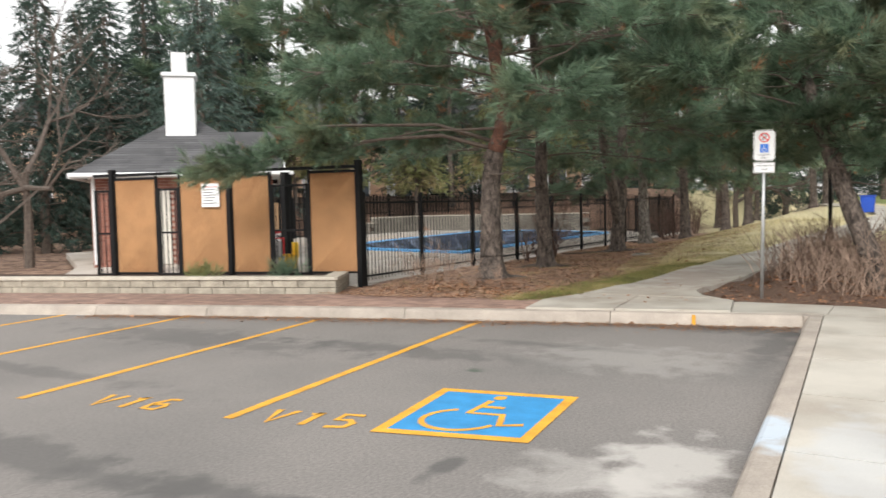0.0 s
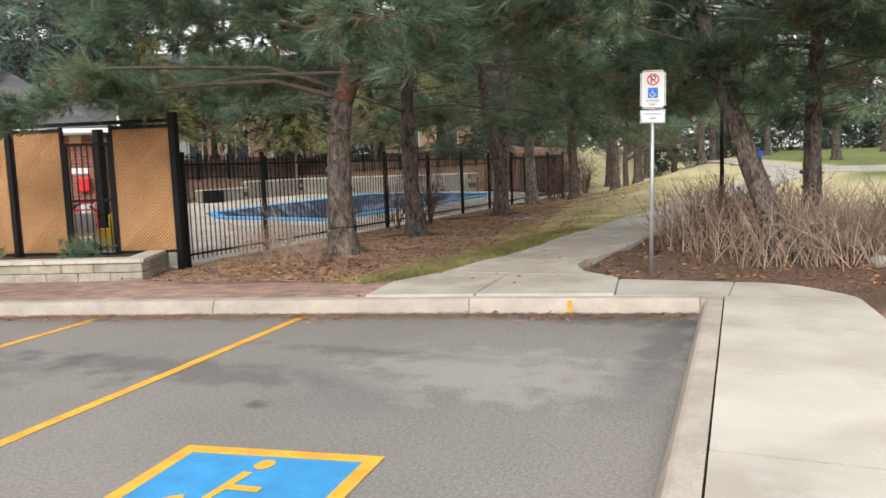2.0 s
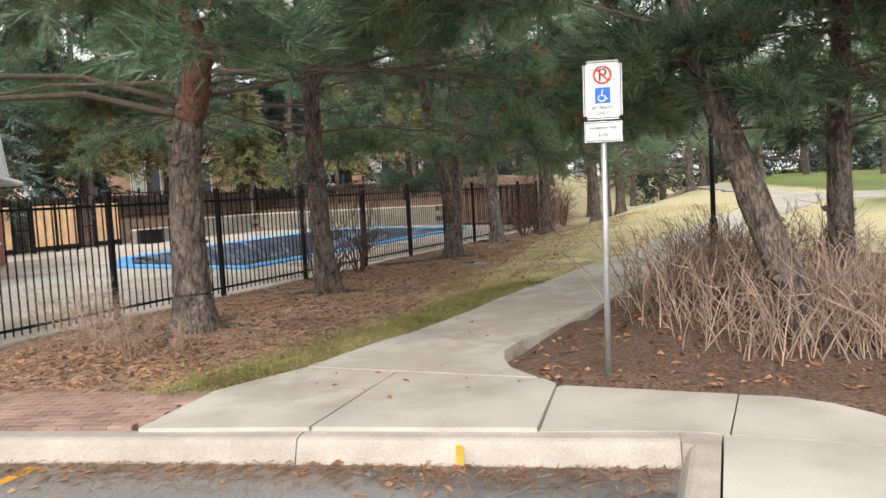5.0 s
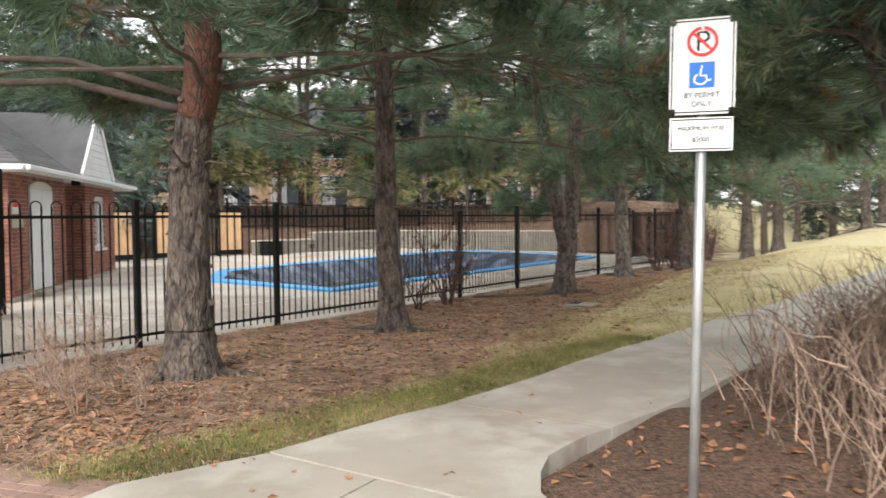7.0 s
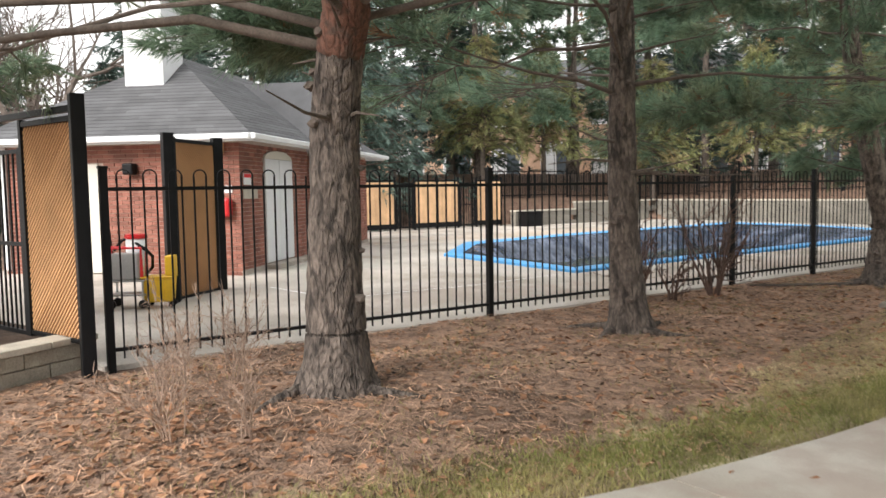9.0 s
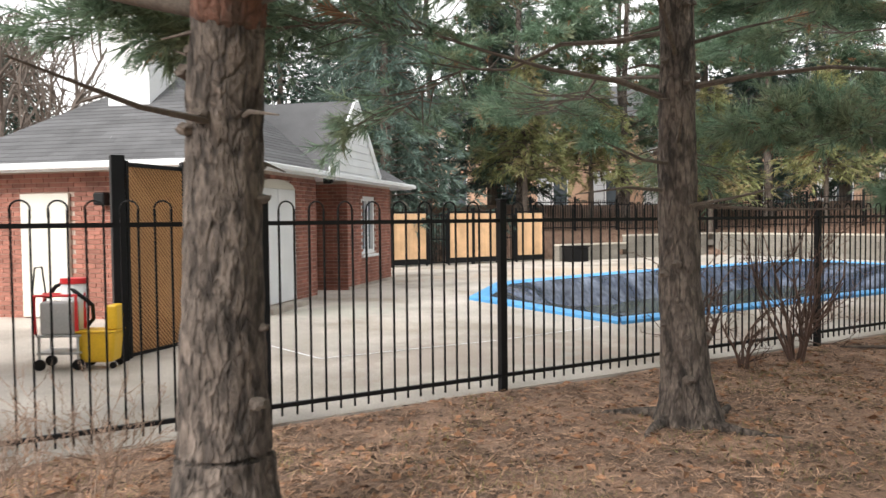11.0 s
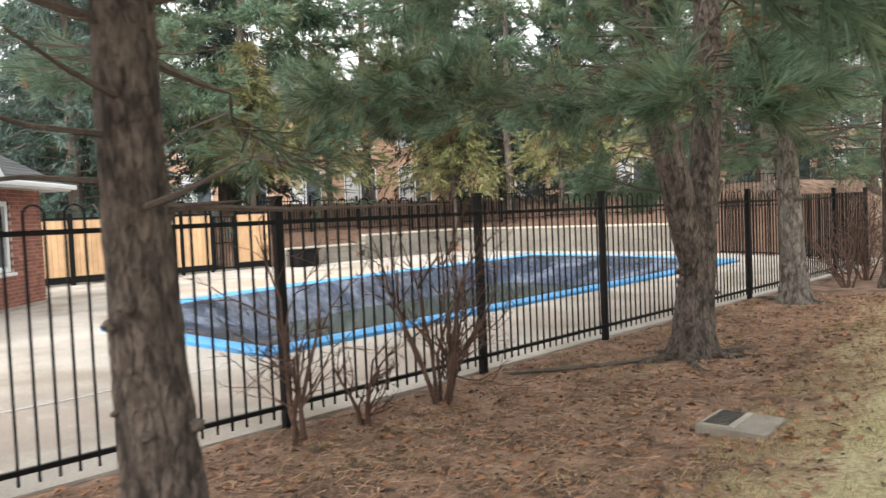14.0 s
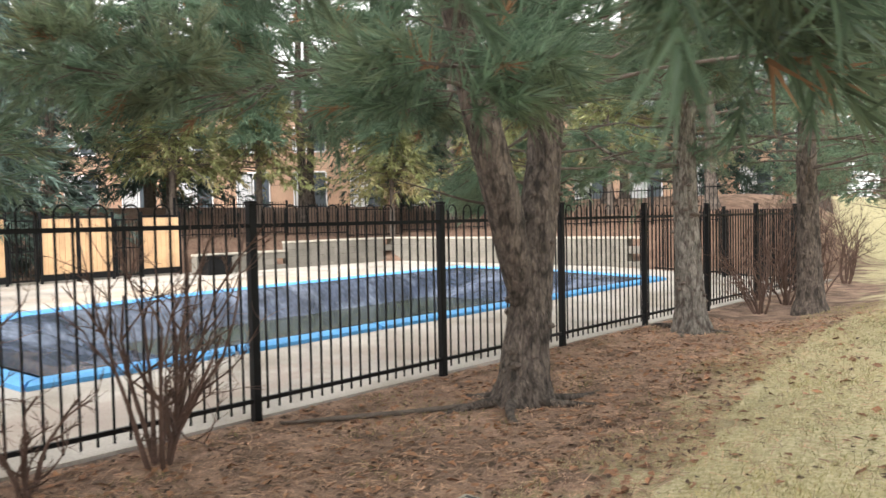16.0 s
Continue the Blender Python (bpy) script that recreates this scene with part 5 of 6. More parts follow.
# the row of pines along the fence
pine("pine_tree", -7.15, 13.5, 9.5, 0.20, 2.75, 5.5, 14, 11, limbs=48, scale=1.15, dense=3.9, wide=0.45, airy=2.0, single=True, label="tall pine with a crooked reddish upper trunk and bare lower branches", inner=True, red_from=2.5, kink=((2.3, 0.0, 0.0), (2.75, 0.2, -0.02), (3.2, 0.36, -0.14), (3.9, 0.38, -0.42), (5.5, 0.1, -0.2), (7.0, 0.0, 0.0)), extra=[
    ([(0, 0, 2.55), (-0.6, -0.8, 2.78), (-1.3, -1.7, 2.7), (-2.2, -2.8, 2.55)], [0.042, 0.036, 0.028, 0.014], "branch"),
    ([(0, 0, 2.7), (-0.75, -0.7, 3.0), (-1.8, -2.2, 2.95), (-2.6, -3.2, 2.9)], [0.038, 0.032, 0.025, 0.012], "branch"),
    ([(0.05, 0, 2.7), (0.6, 0.8, 2.92), (1.4, 1.8, 3.2), (2.0, 2.6, 3.5)], [0.032, 0.027, 0.02, 0.009], "branch")])
pine("pine_tree", -7.72, 17.4, 9.5, 0.165, 2.5, 5.0, 19, 23, limbs=46, scale=1.2, airy=2.4, lean=(-0.25, -0.4), single=True)
pine("pine_tree", -8.05, 23.6, 9.5, 0.185, 2.6, 5.2, 18, 31, limbs=46, scale=1.2, lean=(0.1, 1.25), single=True, label="pine with a trunk forked low above the litter", extra=[
    ([(0.0, 0.02, 0.9), (0.0, -0.07, 1.3), (-0.02, -0.2, 1.8), (-0.06, -0.34, 2.3), (-0.12, -0.48, 2.85), (-0.2, -0.62, 3.6), (-0.3, -0.8, 5.2)], [0.10, 0.15, 0.165, 0.16, 0.15, 0.135, 0.08], "bark")])
pine("pine_tree", -8.65, 28.5, 9.5, 0.18, 2.5, 4.2, 13, 47, bark="bark_pale", label="pine with pale flaking trunk beside the fence", limbs=38, single=True, lean=(0.1, -0.6), extra=[
    ([(0.0, -0.1, 2.4), (-0.25, -0.5, 2.36), (-0.5, -0.95, 2.42), (-0.7, -1.3, 2.62), (-0.8, -1.5, 2.8)], [0.04, 0.036, 0.03, 0.022, 0.012], "bark_pale")])
pine("pine_tree", -7.8, 31.0, 9, 0.17, 2.3, 4.0, 11, 53, limbs=32)
pine("pine_tree", -7.6, 37.5, 9, 0.17, 2.2, 3.8, 9, 59, limbs=30)
# leaning pine and its neighbour in the planting bed
pine("leaning_pine", -0.45, 14.0, 8.5, 0.145, 2.9, 4.0, 22, 61, scale=1.3, lean=(-3.1, 0.8), label="pine leaning over dry shrubs, with a dark trunk", limbs=40, single=True)
pine("pine_tree", -0.1, 15.6, 8, 0.125, 2.3, 3.8, 20, 67, limbs=42, scale=1.3, single=True)
pine("pine_tree", 1.7, 15.6, 8, 0.13, 1.8, 3.6, 17, 69, limbs=42, scale=1.3, single=True)
# trees on the rising lawn and behind the fence
for i, (x, y, hgt) in enumerate(((-6.7, 38, 10), (-4.9, 47, 11), (-5.0, 55, 11), (1.5, 44, 10), (-9.5, 45, 10), (-13, 50, 12), (6, 36, 11), (3.5, 27, 10), (9, 30, 10), (-2.0, 62, 12), (5, 60, 12), (-10, 60, 12), (-17, 46, 11), (-21, 49, 11), (-14.5, 43, 9), (9, 52, 12), (14, 58, 12), (20, 52, 12), (1, 72, 12), (-6, 70, 12), (12, 72, 12))):
    pine("pine_tree", x, y, hgt, 0.18, 2.2, 3.9, 4.5, 71 + i, templates=TUFTS_FAR, scale=1.0, limbs=36, label="distant pine on the rising lawn")
for i, (x, y, hgt) in enumerate(((-29.5, 32, 11), (-28.5, 37, 11), (-25, 42, 11), (-31, 28.5, 12), (-19.5, 45, 11), (-33, 41, 13))):
    pine("pine_tree", x, y, hgt + 5, 0.17, 3.3, 4.9, 10, 401 + i, templates=TUFTS_FAR, scale=1.1, limbs=36, label="pine on the bank between pool and houses")
for i, (x, y) in enumerate(((1, 84), (9, 80), (13, 84), (4, 92), (20, 84), (-7, 92))):
    conifer("spruce_tree", x, y, 12, 4.6, 110, 501 + i, size=1.9, low=0.1, label="far dark conifer at the end of the lawn")
# spruces behind the pool house and round the pool
for i, (x, y, hgt, sp) in enumerate(((-31.5, 19.3, 11.3, 2.7), (-31.2, 22.3, 11.5, 2.7), (-34.5, 27.0, 14.5, 3.6), (-28.4, 25.2, 13, 4.2), (-46, 25, 13, 3.6), (-33, 33, 12, 3.0), (-38, 14, 9, 3.2), (-44, 29.5, 14, 3.6), (-24, 46, 13, 3.2), (-36, 18, 7, 3.0), (-34, 8, 14, 3.2), (-38, 6, 14, 3.2), (-27, 44, 11, 3.2), (-18, 51, 12, 3.2), (24, 66, 13, 4), (30, 60, 13, 4), (17, 78, 14, 4), (-14, 64, 13, 3.8), (-9, 67, 13, 3.8), (-18, 60, 13, 3.8), (-5, 74, 13, 4), (6, 84, 14, 4), (-3, 86, 14, 4), (-12, 76, 14, 4), (-58, 40, 17, 5), (-55, 52, 17, 5), (-50, 62, 17, 5), (-60, 28, 17, 5), (-42, 70, 17, 5), (-34, 76, 17, 5), (-46, 22, 16, 4.5), (-24, 80, 16, 5), (-36, 29, 16, 4.2), (-37, 36, 16, 4.2), (-31, 45, 15, 4.2))):
    conifer("spruce_tree", x, y, hgt, sp, 150 if sp < 4.4 else 110, 101 + i, size=1.15 if sp < 4.4 else 1.9, mat="spruce_blue" if i == 3 else "spruce")
for i, (x, y, hgt, sp) in enumerate(((-28.5, 31.5, 5.0, 2.2), (-28.5, 35.0, 5.2, 2.5), (-26, 39.5, 5.0, 2.4), (-22, 41.5, 4.6, 2.2), (-18, 42.5, 4.4, 2.2))):
    conifer("yellowing_conifer", x, y, hgt + 1.6, sp, 110, 141 + i, mat="spruce_lime", label="yellow-green conifer with browning tips", low=1.9)
for i, (x, y, hgt) in enumerate(((-23, 13.5, 9), (-27, 10.5, 10), (-25.0, 8.6, 9), (-33, 11, 11), (-31, 15, 11), (-30, 6, 10), (-22, 9.2, 8), (-26, 13, 10), (-29, 9, 10), (-8, 42, 7))):
    bare_tree("bare_tree", x, y, hgt, 161 + i)

# ---- townhouses behind ----
def townhouse(name, origin, ang, width, height, z):
    h = empty(name, Matrix.Translation((*origin, z)) @ Matrix.Rotation(ang, 4, "Z"), label="orange brick townhouse with white framed windows", category="house", group="row of townhouses")
    part("wall", boxed(-width / 2, width / 2, 0, 8, -1.0, height), M["brick_orange"], h)
    bm = bmesh.new()
    vs = [bm.verts.new(c) for c in ((-width / 2 - 0.3, -0.4, height), (width / 2 + 0.3, -0.4, height), (width / 2 + 0.3, 4, height + 2.6), (-width / 2 - 0.3, 4, height + 2.6), (-width / 2 - 0.3, 8.4, height), (width / 2 + 0.3, 8.4, height))]
    bm.faces.new((vs[0], vs[1], vs[2], vs[3]))
    bm.faces.new((vs[3], vs[2], vs[5], vs[4]))
    bm.faces.new((vs[0], vs[3], vs[4]))
    bm.faces.new((vs[1], vs[5], vs[2]))
    bm.faces.new((vs[0], vs[4], vs[5], vs[1]))
    part("roof", bm, M["shingle"], h)
    for zz, hh, xs in ((0.05, 2.1, (-width / 4, width / 4)), (3.4, 1.3, (-width / 4, width / 4))):
        for x in xs:
            w = 0.9
            win = part("window", boxed(x - w, x + w, -0.03, 0.02, zz, zz + hh), M["glass"], h)
            for a, b, c, d in ((x - w - 0.08, x - w, zz, zz + hh), (x + w, x + w + 0.08, zz, zz + hh), (x - 0.05, x + 0.05, zz, zz + hh), (x - w, x + w, zz + hh, zz + hh + 0.09), (x - w, x + w, zz - 0.09, zz)):
                part("frame", boxed(a, b, -0.07, 0.0, c, d), M["white"], win)
            part("blind", boxed(x - w + 0.05, x - 0.1, -0.04, -0.032, zz + 0.05, zz + hh - 0.05), M["curtain"], win)
    return h


row_c, row_d = Vector((-36.5, 50.0)), Vector((0.72, 0.694))
for k in range(-4, 4):
    o = row_c + row_d * (k * 6.6 + 3.3)
    townhouse("townhouse", (o.x, o.y), math.atan2(row_d.y, row_d.x), 6.6, 5.6, 2.6)

# ---- parking sign ----
def parking_sign(x, y, z):
    s = empty("parking_sign", pose(x, y, z, 0, 1.0, 12), label="no parking sign with wheelchair permit panel on a steel post", category="sign")
    bm = bmesh.new()
    cyl(bm, 0.026, 0.026, -0.3, 2.455, 14)
    part("post", bm, M["steel"], s, smooth=True)
    bm = bmesh.new()
    box(bm, -0.155, 0.155, -0.040, -0.034, 2.0, 2.47)
    es = [e for e in bm.edges if abs(e.verts[0].co.y - e.verts[1].co.y) > 0.004]
    bmesh.ops.bevel(bm, geom=es, offset=0.03, segments=4, affect="EDGES")
    plate = part("sign_plate", bm, M["signwhite"], s)
    bm = bmesh.new()
    box(bm, -0.15, 0.15, -0.040, -0.034, 1.82, 1.985)
    tab = part("sign_tab", bm, M["signwhite"], s)
    def on(u, v):
        return Vector((u, -0.0435, v))
    def band(name, pts, w, mat, par, off=0.0):
        return ribbon(name, pts, w, mat, par, None, to=lambda a, b: Vector((a, -0.0425 - off, b)))
    # thin border lines
    band("border", [(-0.143, 2.03), (-0.143, 2.44), (-0.125, 2.458), (0.125, 2.458), (0.143, 2.44), (0.143, 2.03), (0.125, 2.012), (-0.125, 2.012), (-0.143, 2.03)], 0.006, M["signblack"], plate)
    band("tab_border", [(-0.14, 1.83), (-0.14, 1.975), (0.14, 1.975), (0.14, 1.83), (-0.14, 1.83)], 0.006, M["signblack"], tab)
    c = (0.0, 2.355)
    circle = [(c[0] + 0.066 * math.cos(a), c[1] + 0.066 * math.sin(a)) for a in [2 * math.pi * i / 32 for i in range(33)]]
    band("letter", [(-0.02, 2.31), (-0.02, 2.40), (0.015, 2.40), (0.027, 2.388), (0.027, 2.37), (0.015, 2.357), (-0.02, 2.357)], 0.014, M["signblack"], plate)
    band("ring", circle, 0.016, M["signred"], plate, 0.001)
    band("slash", [(-0.047, 2.402), (0.047, 2.308)], 0.014, M["signred"], plate, 0.002)
    q = [on(-0.06, 2.13), on(0.06, 2.13), on(0.06, 2.255), on(-0.06, 2.255)]
    link_mesh("wheelchair_field", [tuple(v) for v in q], [(0, 1, 2, 3)], M["signblue"], plate)
    def sym(u, v):
        return (-0.058 + 0.116 * u, 2.132 + 0.12 * v)
    band("wheel", [sym(*p) for p in WHEEL], 0.009, M["signwhite"], plate, 0.003)
    band("body_line", [sym(*p) for p in BODY], 0.01, M["signwhite"], plate, 0.0035)
    link_mesh("head", [(sym(*p)[0], -0.046, sym(*p)[1]) for p in HEAD], [tuple(range(16))], M["signwhite"], plate)
    up = Matrix.Rotation(math.pi / 2, 4, "X")
    arc_text("BY PERMIT", 0.036, Matrix.Translation((0, -0.043, 2.093)) @ up, M["signblack"], plate, "lettering", 0.0005)
    arc_text("ONLY", 0.036, Matrix.Translation((0, -0.043, 2.05)) @ up, M["signblack"], plate, "lettering", 0.0005)
    arc_text("MAXIMUM FINE", 0.032, Matrix.Translation((0, -0.043, 1.93)) @ up, M["signblack"], tab, "lettering", 0.0005)
    arc_text("$5000", 0.032, Matrix.Translation((0, -0.043, 1.875)) @ up, M["signblack"], tab, "lettering", 0.0005)
    for zz in (1.9, 2.06, 2.42):
        bm = bmesh.new()
        cyl(bm, 0.008, 0.008, 0.034, 0.047, 8, Matrix.Rotation(math.pi / 2, 4, "X"))
        bmesh.ops.translate(bm, verts=bm.verts, vec=(0, 0, zz))
        part("bolt", bm, M["steel"], s)
    return s


parking_sign(-2.04, 12.66, 0.275)
bay_number("V15", (-4.58, 4.5), (0.30, 0.06), (-0.06, 0.36))
bay_number("V16", (-6.42, 4.2), (0.30, 0.06), (-0.06, 0.36))

# planter wall in front of the gates
PL_A, PL_B, PL_C = Vector((-24.0, 6.3, 0)), Vector((-9.05, 11.0, 0)), Vector((-9.75, 12.3, 0))
planter = empty("planter_wall", label="low grey stone block planter wall with flat caps", category="planter")


def block_wall(a, b, z, courses, hgt, length, thick, parent, mat, cap=0.06):
    d = (b - a)
    L = d.length
    d.normalize()
    ang = math.atan2(d.y, d.x)
    base = Matrix.Translation((a.x, a.y, z)) @ Matrix.Rotation(ang, 4, "Z")
    n = max(1, round(L / length))
    bm = boxed(0.005, L / n - 0.005, 0.0, thick, 0.003, hgt - 0.003, 0.012)
    me = bpy.data.meshes.new("block")
    bm.to_mesh(me)
    bm.free()
    me.materials.append(mat)
    bm = boxed(0.003, L / n - 0.003, -0.03, thick + 0.03, 0.0, cap, 0.01)
    mc = bpy.data.meshes.new("cap_stone")
    bm.to_mesh(mc)
    bm.free()
    mc.materials.append(M["capstone"])
    for c in range(courses):
        sh = 0.5 * (c % 2)
        for i in range(n):
            shared("block", me, parent, base @ Matrix.Translation(((i + (sh if i < n - 1 else 0)) * L / n, 0.004 * ((i * 7 + c * 3) % 3), c * hgt)))
    for i in range(n):
        shared("cap_stone", mc, parent, base @ Matrix.Translation((i * L / n, 0, courses * hgt)))


block_wall(PL_A, PL_B, 0.14, 2, 0.14, 0.5, 0.25, planter, M["stone"])
block_wall(PL_B, PL_C, 0.14, 2, 0.14, 0.5, 0.25, planter, M["stone"])
fill = part("planter_soil", prism([(PL_A.x, PL_A.y + 0.2), (PL_B.x - 0.15, PL_B.y + 0.2), (PL_C.x - 0.1, PL_C.y - 0.05), (-15.4, 10.45), (-24, 8.0)], 0.0, 0.42), M["soil"])
tagged(fill, "brown soil and litter behind the planter wall", "soil", kind="structure")

# gates and lattice screens behind the planter
def screen(name, a, b, z, h, label, lattice=True):
    a, b = Vector((*a, 0)), Vector((*b, 0))
    L = (b - a).length
    ang = math.atan2((b - a).y, (b - a).x)
    s = empty(name, Matrix.Translation((a.x, a.y, z)) @ Matrix.Rotation(ang, 4, "Z"), label=label, category="screen", group="lattice screens")
    for x in (0.0, L):
        part("post", boxed(x - 0.025, x + 0.025, -0.03, 0.03, -0.3, h + 0.02, 0.004), M["black"], s)
    part("top_rail", boxed(0.025, L - 0.025, -0.025, 0.025, h - 0.05, h, 0.004), M["black"], s)
    part("bottom_rail", boxed(0.025, L - 0.025, -0.025, 0.025, 0.02, 0.06, 0.004), M["black"], s)
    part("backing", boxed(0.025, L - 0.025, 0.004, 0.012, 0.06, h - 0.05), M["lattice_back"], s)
    # diagonal laths woven through the mesh
    heap = Heap()
    W, H = L - 0.05, h - 0.11
    step = 0.055
    k = -H
    while k < W:
        x0, x1 = max(k, 0), min(k + H, W)
        if x1 - x0 > 0.03:
            z0, z1 = x0 - k, x1 - k
            w = 0.014
            for side, yy in ((1, -0.006), (1, 0.0145)):
                v = [(0.025 + x0, yy, 0.06 + max(z0 - w, 0)), (0.025 + x1, yy, 0.06 + max(z1 - w, 0)), (0.025 + x1, yy, 0.06 + min(z1 + w, H)), (0.025 + x0, yy, 0.06 + min(z0 + w, H))]
                v += [(p, q + 0.008, r) for p, q, r in v]
                heap.add(v, [(0, 1, 2, 3), (4, 7, 6, 5), (0, 4, 5, 1), (3, 2, 6, 7)])
        k += step
    heap.link("lathwork", M["lattice"], s, "tan diagonal laths")["kind"] = "stuff"
    return s


def bar_gate(name, a, b, z, h, label):
    a, b = Vector((*a, 0)), Vector((*b, 0))
    L = (b - a).length
    ang = math.atan2((b - a).y, (b - a).x)
    s = empty(name, Matrix.Translation((a.x, a.y, z)) @ Matrix.Rotation(ang, 4, "Z"), label=label, category="gate")
    for x in (0.03, L - 0.03):
        part("stile", boxed(x - 0.03, x + 0.03, -0.025, 0.025, 0.05, h, 0.004), M["black"], s)
    for zz in (0.08, h * 0.5, h - 0.05):
        part("rail", boxed(0.06, L - 0.06, -0.018, 0.018, zz, zz + 0.04), M["black"], s)
    n = max(2, round(L / 0.1))
    for i in range(1, n):
        part("bar", boxed(L * i / n - 0.009, L * i / n + 0.009, -0.008, 0.008, 0.1, h - 0.04), M["black"], s)
    return s


GD = (PL_B - PL_A).normalized()
G0 = Vector((-9.34, 12.15, 0))


def gline(d):
    p = G0 - GD * d
    return (p.x, p.y)


GZ = 0.22
for d0, d1 in ((0.05, 1.05), (1.9, 2.75), (2.85, 3.95), (4.5, 5.5)):
    screen("lattice_screen", gline(d1), gline(d0), GZ + 0.2, 2.06, "tan lattice privacy screen in a black metal frame")
for d0, d1 in ((1.07, 1.88), (3.97, 4.48), (5.55, 6.0)):
    bar_gate("metal_gate", gline(d1), gline(d0), GZ + 0.12, 1.9, "black metal bar gate between lattice screens")
for d in (0.0, 2.8, 5.55):
    p = gline(d)
    bm = boxed(p[0] - 0.06, p[0] + 0.06, p[1] - 0.06, p[1] + 0.06, -0.1, GZ + 2.44, 0.008)
    tagged(part("gate_post", bm, M["black"]), "thick black square metal gate post", "post", "gate posts")
bm = bmesh.new()
a, b = Vector((*gline(6.0), 0)), Vector((*gline(0), 0))
tagged(part("gate_header", boxed(0, (b - a).length, -0.03, 0.03, GZ + 2.29, GZ + 2.35, 0.004, Matrix.Translation(a) @ Matrix.Rotation(math.atan2((b - a).y, (b - a).x), 4, "Z")), M["black"]), "long black metal rail over the gates", "rail")

# free-standing lattice screen inside the enclosure
screen("lattice_screen", (-13.65, 14.78), (-12.98, 14.0), 0.27, 2.28, "tan lattice privacy screen on the pool deck")
for x, y in ((-12.9, 13.9), (-13.68, 14.85)):
    tagged(part("screen_post", boxed(x - 0.075, x + 0.075, y - 0.075, y + 0.075, 0.1, 2.62, 0.008), M["black"]), "thick black metal post beside the lattice screen", "post")

# ---- far side of the pool: board screens, gates, retaining walls, upper fence ----
BX = -25.5
for ya, yb in ((21.9, 23.8), (23.92, 25.16), (26.07, 26.96), (27.06, 27.95), (28.86, 30.0)):
    s = empty("board_screen", Matrix.Translation((BX, ya, 0.36)) @ Matrix.Rotation(math.pi / 2, 4, "Z"), label="pale pine board screen in a black frame", category="screen", group="board screens")
    L = yb - ya
    n = max(2, round(L / 0.15))
    for i in range(n):
        part("board", boxed(L * i / n + 0.004, L * (i + 1) / n - 0.004, -0.012, 0.012, 0.24, 1.72), M["pine_board"], s)
    for x in (-0.03, L + 0.03):
        part("post", boxed(x - 0.03, x + 0.03, -0.04, 0.04, -0.3, 1.9, 0.004), M["black"], s)
    for zz, hh in ((0.06, 0.18), (1.74, 0.05)):
        part("rail", boxed(0, L, -0.02, 0.02, zz, zz + hh), M["black"], s)
for ya, yb in ((25.24, 25.98), (28.04, 28.78)):
    bar_gate("metal_gate", (BX, ya), (BX, yb), 0.36, 1.7, "black metal bar gate between board screens")
retain = empty("retaining_wall", label="low grey concrete block retaining wall behind the pool", category="wall", kind="structure")
block_wall(Vector((-25.0, 33.4, 0)), Vector((-25.0, 30.1, 0)), 0.3, 3, 0.2, 0.8, 0.3, retain, M["retain"])
block_wall(Vector((-25.0, 38.2, 0)), Vector((-25.0, 33.42, 0)), 0.3, 4, 0.22, 0.9, 0.3, retain, M["retain"])
block_wall(Vector((-14.6, 38.6, 0)), Vector((-25.0, 38.5, 0)), 0.3, 4, 0.22, 0.9, 0.3, retain, M["retain"])
for a, b in (((-27.5, 31.0), (-27.5, 35.5)), ((-27.5, 35.5), (-26.5, 40.5)), ((-26.5, 40.5), (-22.5, 41.0)), ((-22.5, 41.0), (-18, 41.2)), ((-18, 41.2), (-13.5, 41.4))):
    n = 2
    for i in range(n):
        p = [a[k] + (b[k] - a[k]) * i / n for k in (0, 1)]
        q = [a[k] + (b[k] - a[k]) * (i + 1) / n for k in (0, 1)]
        fence_run("fence_panel", p, q, ground_z(*[(p[k] + q[k]) / 2 for k in (0, 1)]) + 0.02, parts=False, h=1.15, posts_h=1.35, label="black metal fence on the bank above the pool", group="upper fence panels")


bx = empty("storage_box", Matrix.Translation((-24.3, 30.5, 0.36)), label="small black plastic box by the board screens", category="box")
part("body", boxed(-0.25, 0.25, -0.4, 0.4, 0.0, 0.5, 0.03), M["black"], bx)
part("lid", boxed(-0.28, 0.28, -0.43, 0.43, 0.5, 0.56, 0.02), M["black"], bx)

# ---- lamp post and bin by the path ----
lamp = empty("street_lamp", Matrix.Translation((-1.9, 21.9, ground_z(-1.9, 21.9))), label="black lamp post with a white lantern by the path", category="lamp")
bm = bmesh.new()
cyl(bm, 0.09, 0.07, -0.1, 0.5, 14)
cyl(bm, 0.05, 0.04, 0.5, 2.45, 14)
part("pole", bm, M["black"], lamp, smooth=True)
bm = bmesh.new()
cyl(bm, 0.07, 0.1, 2.47, 2.6, 14)
bmesh.ops.create_uvsphere(bm, u_segments=16, v_segments=10, radius=0.11, matrix=Matrix.Translation((0, 0, 2.7)))
part("lantern", bm, M["signwhite"], lamp, "white globe lantern", smooth=True)
bm = bmesh.new()
cyl(bm, 0.13, 0.03, 2.79, 2.86, 14)
part("lamp_cap", bm, M["black"], lamp)
bin_ob = empty("recycling_bin", Matrix.Translation((-1.72, 35.4, ground_z(-1.72, 35.4) - 0.02)) @ Matrix.Diagonal((0.95, 0.95, 0.68, 1)), label="blue plastic bin standing beside the path", category="bin")
bm = bmesh.new()
vs = box(bm, -0.28, 0.28, -0.3, 0.3, 0.05, 1.0, 0.03)
for v in bm.verts:
    k = 0.8 + 0.2 * v.co.z
    v.co.x *= k
    v.co.y *= k
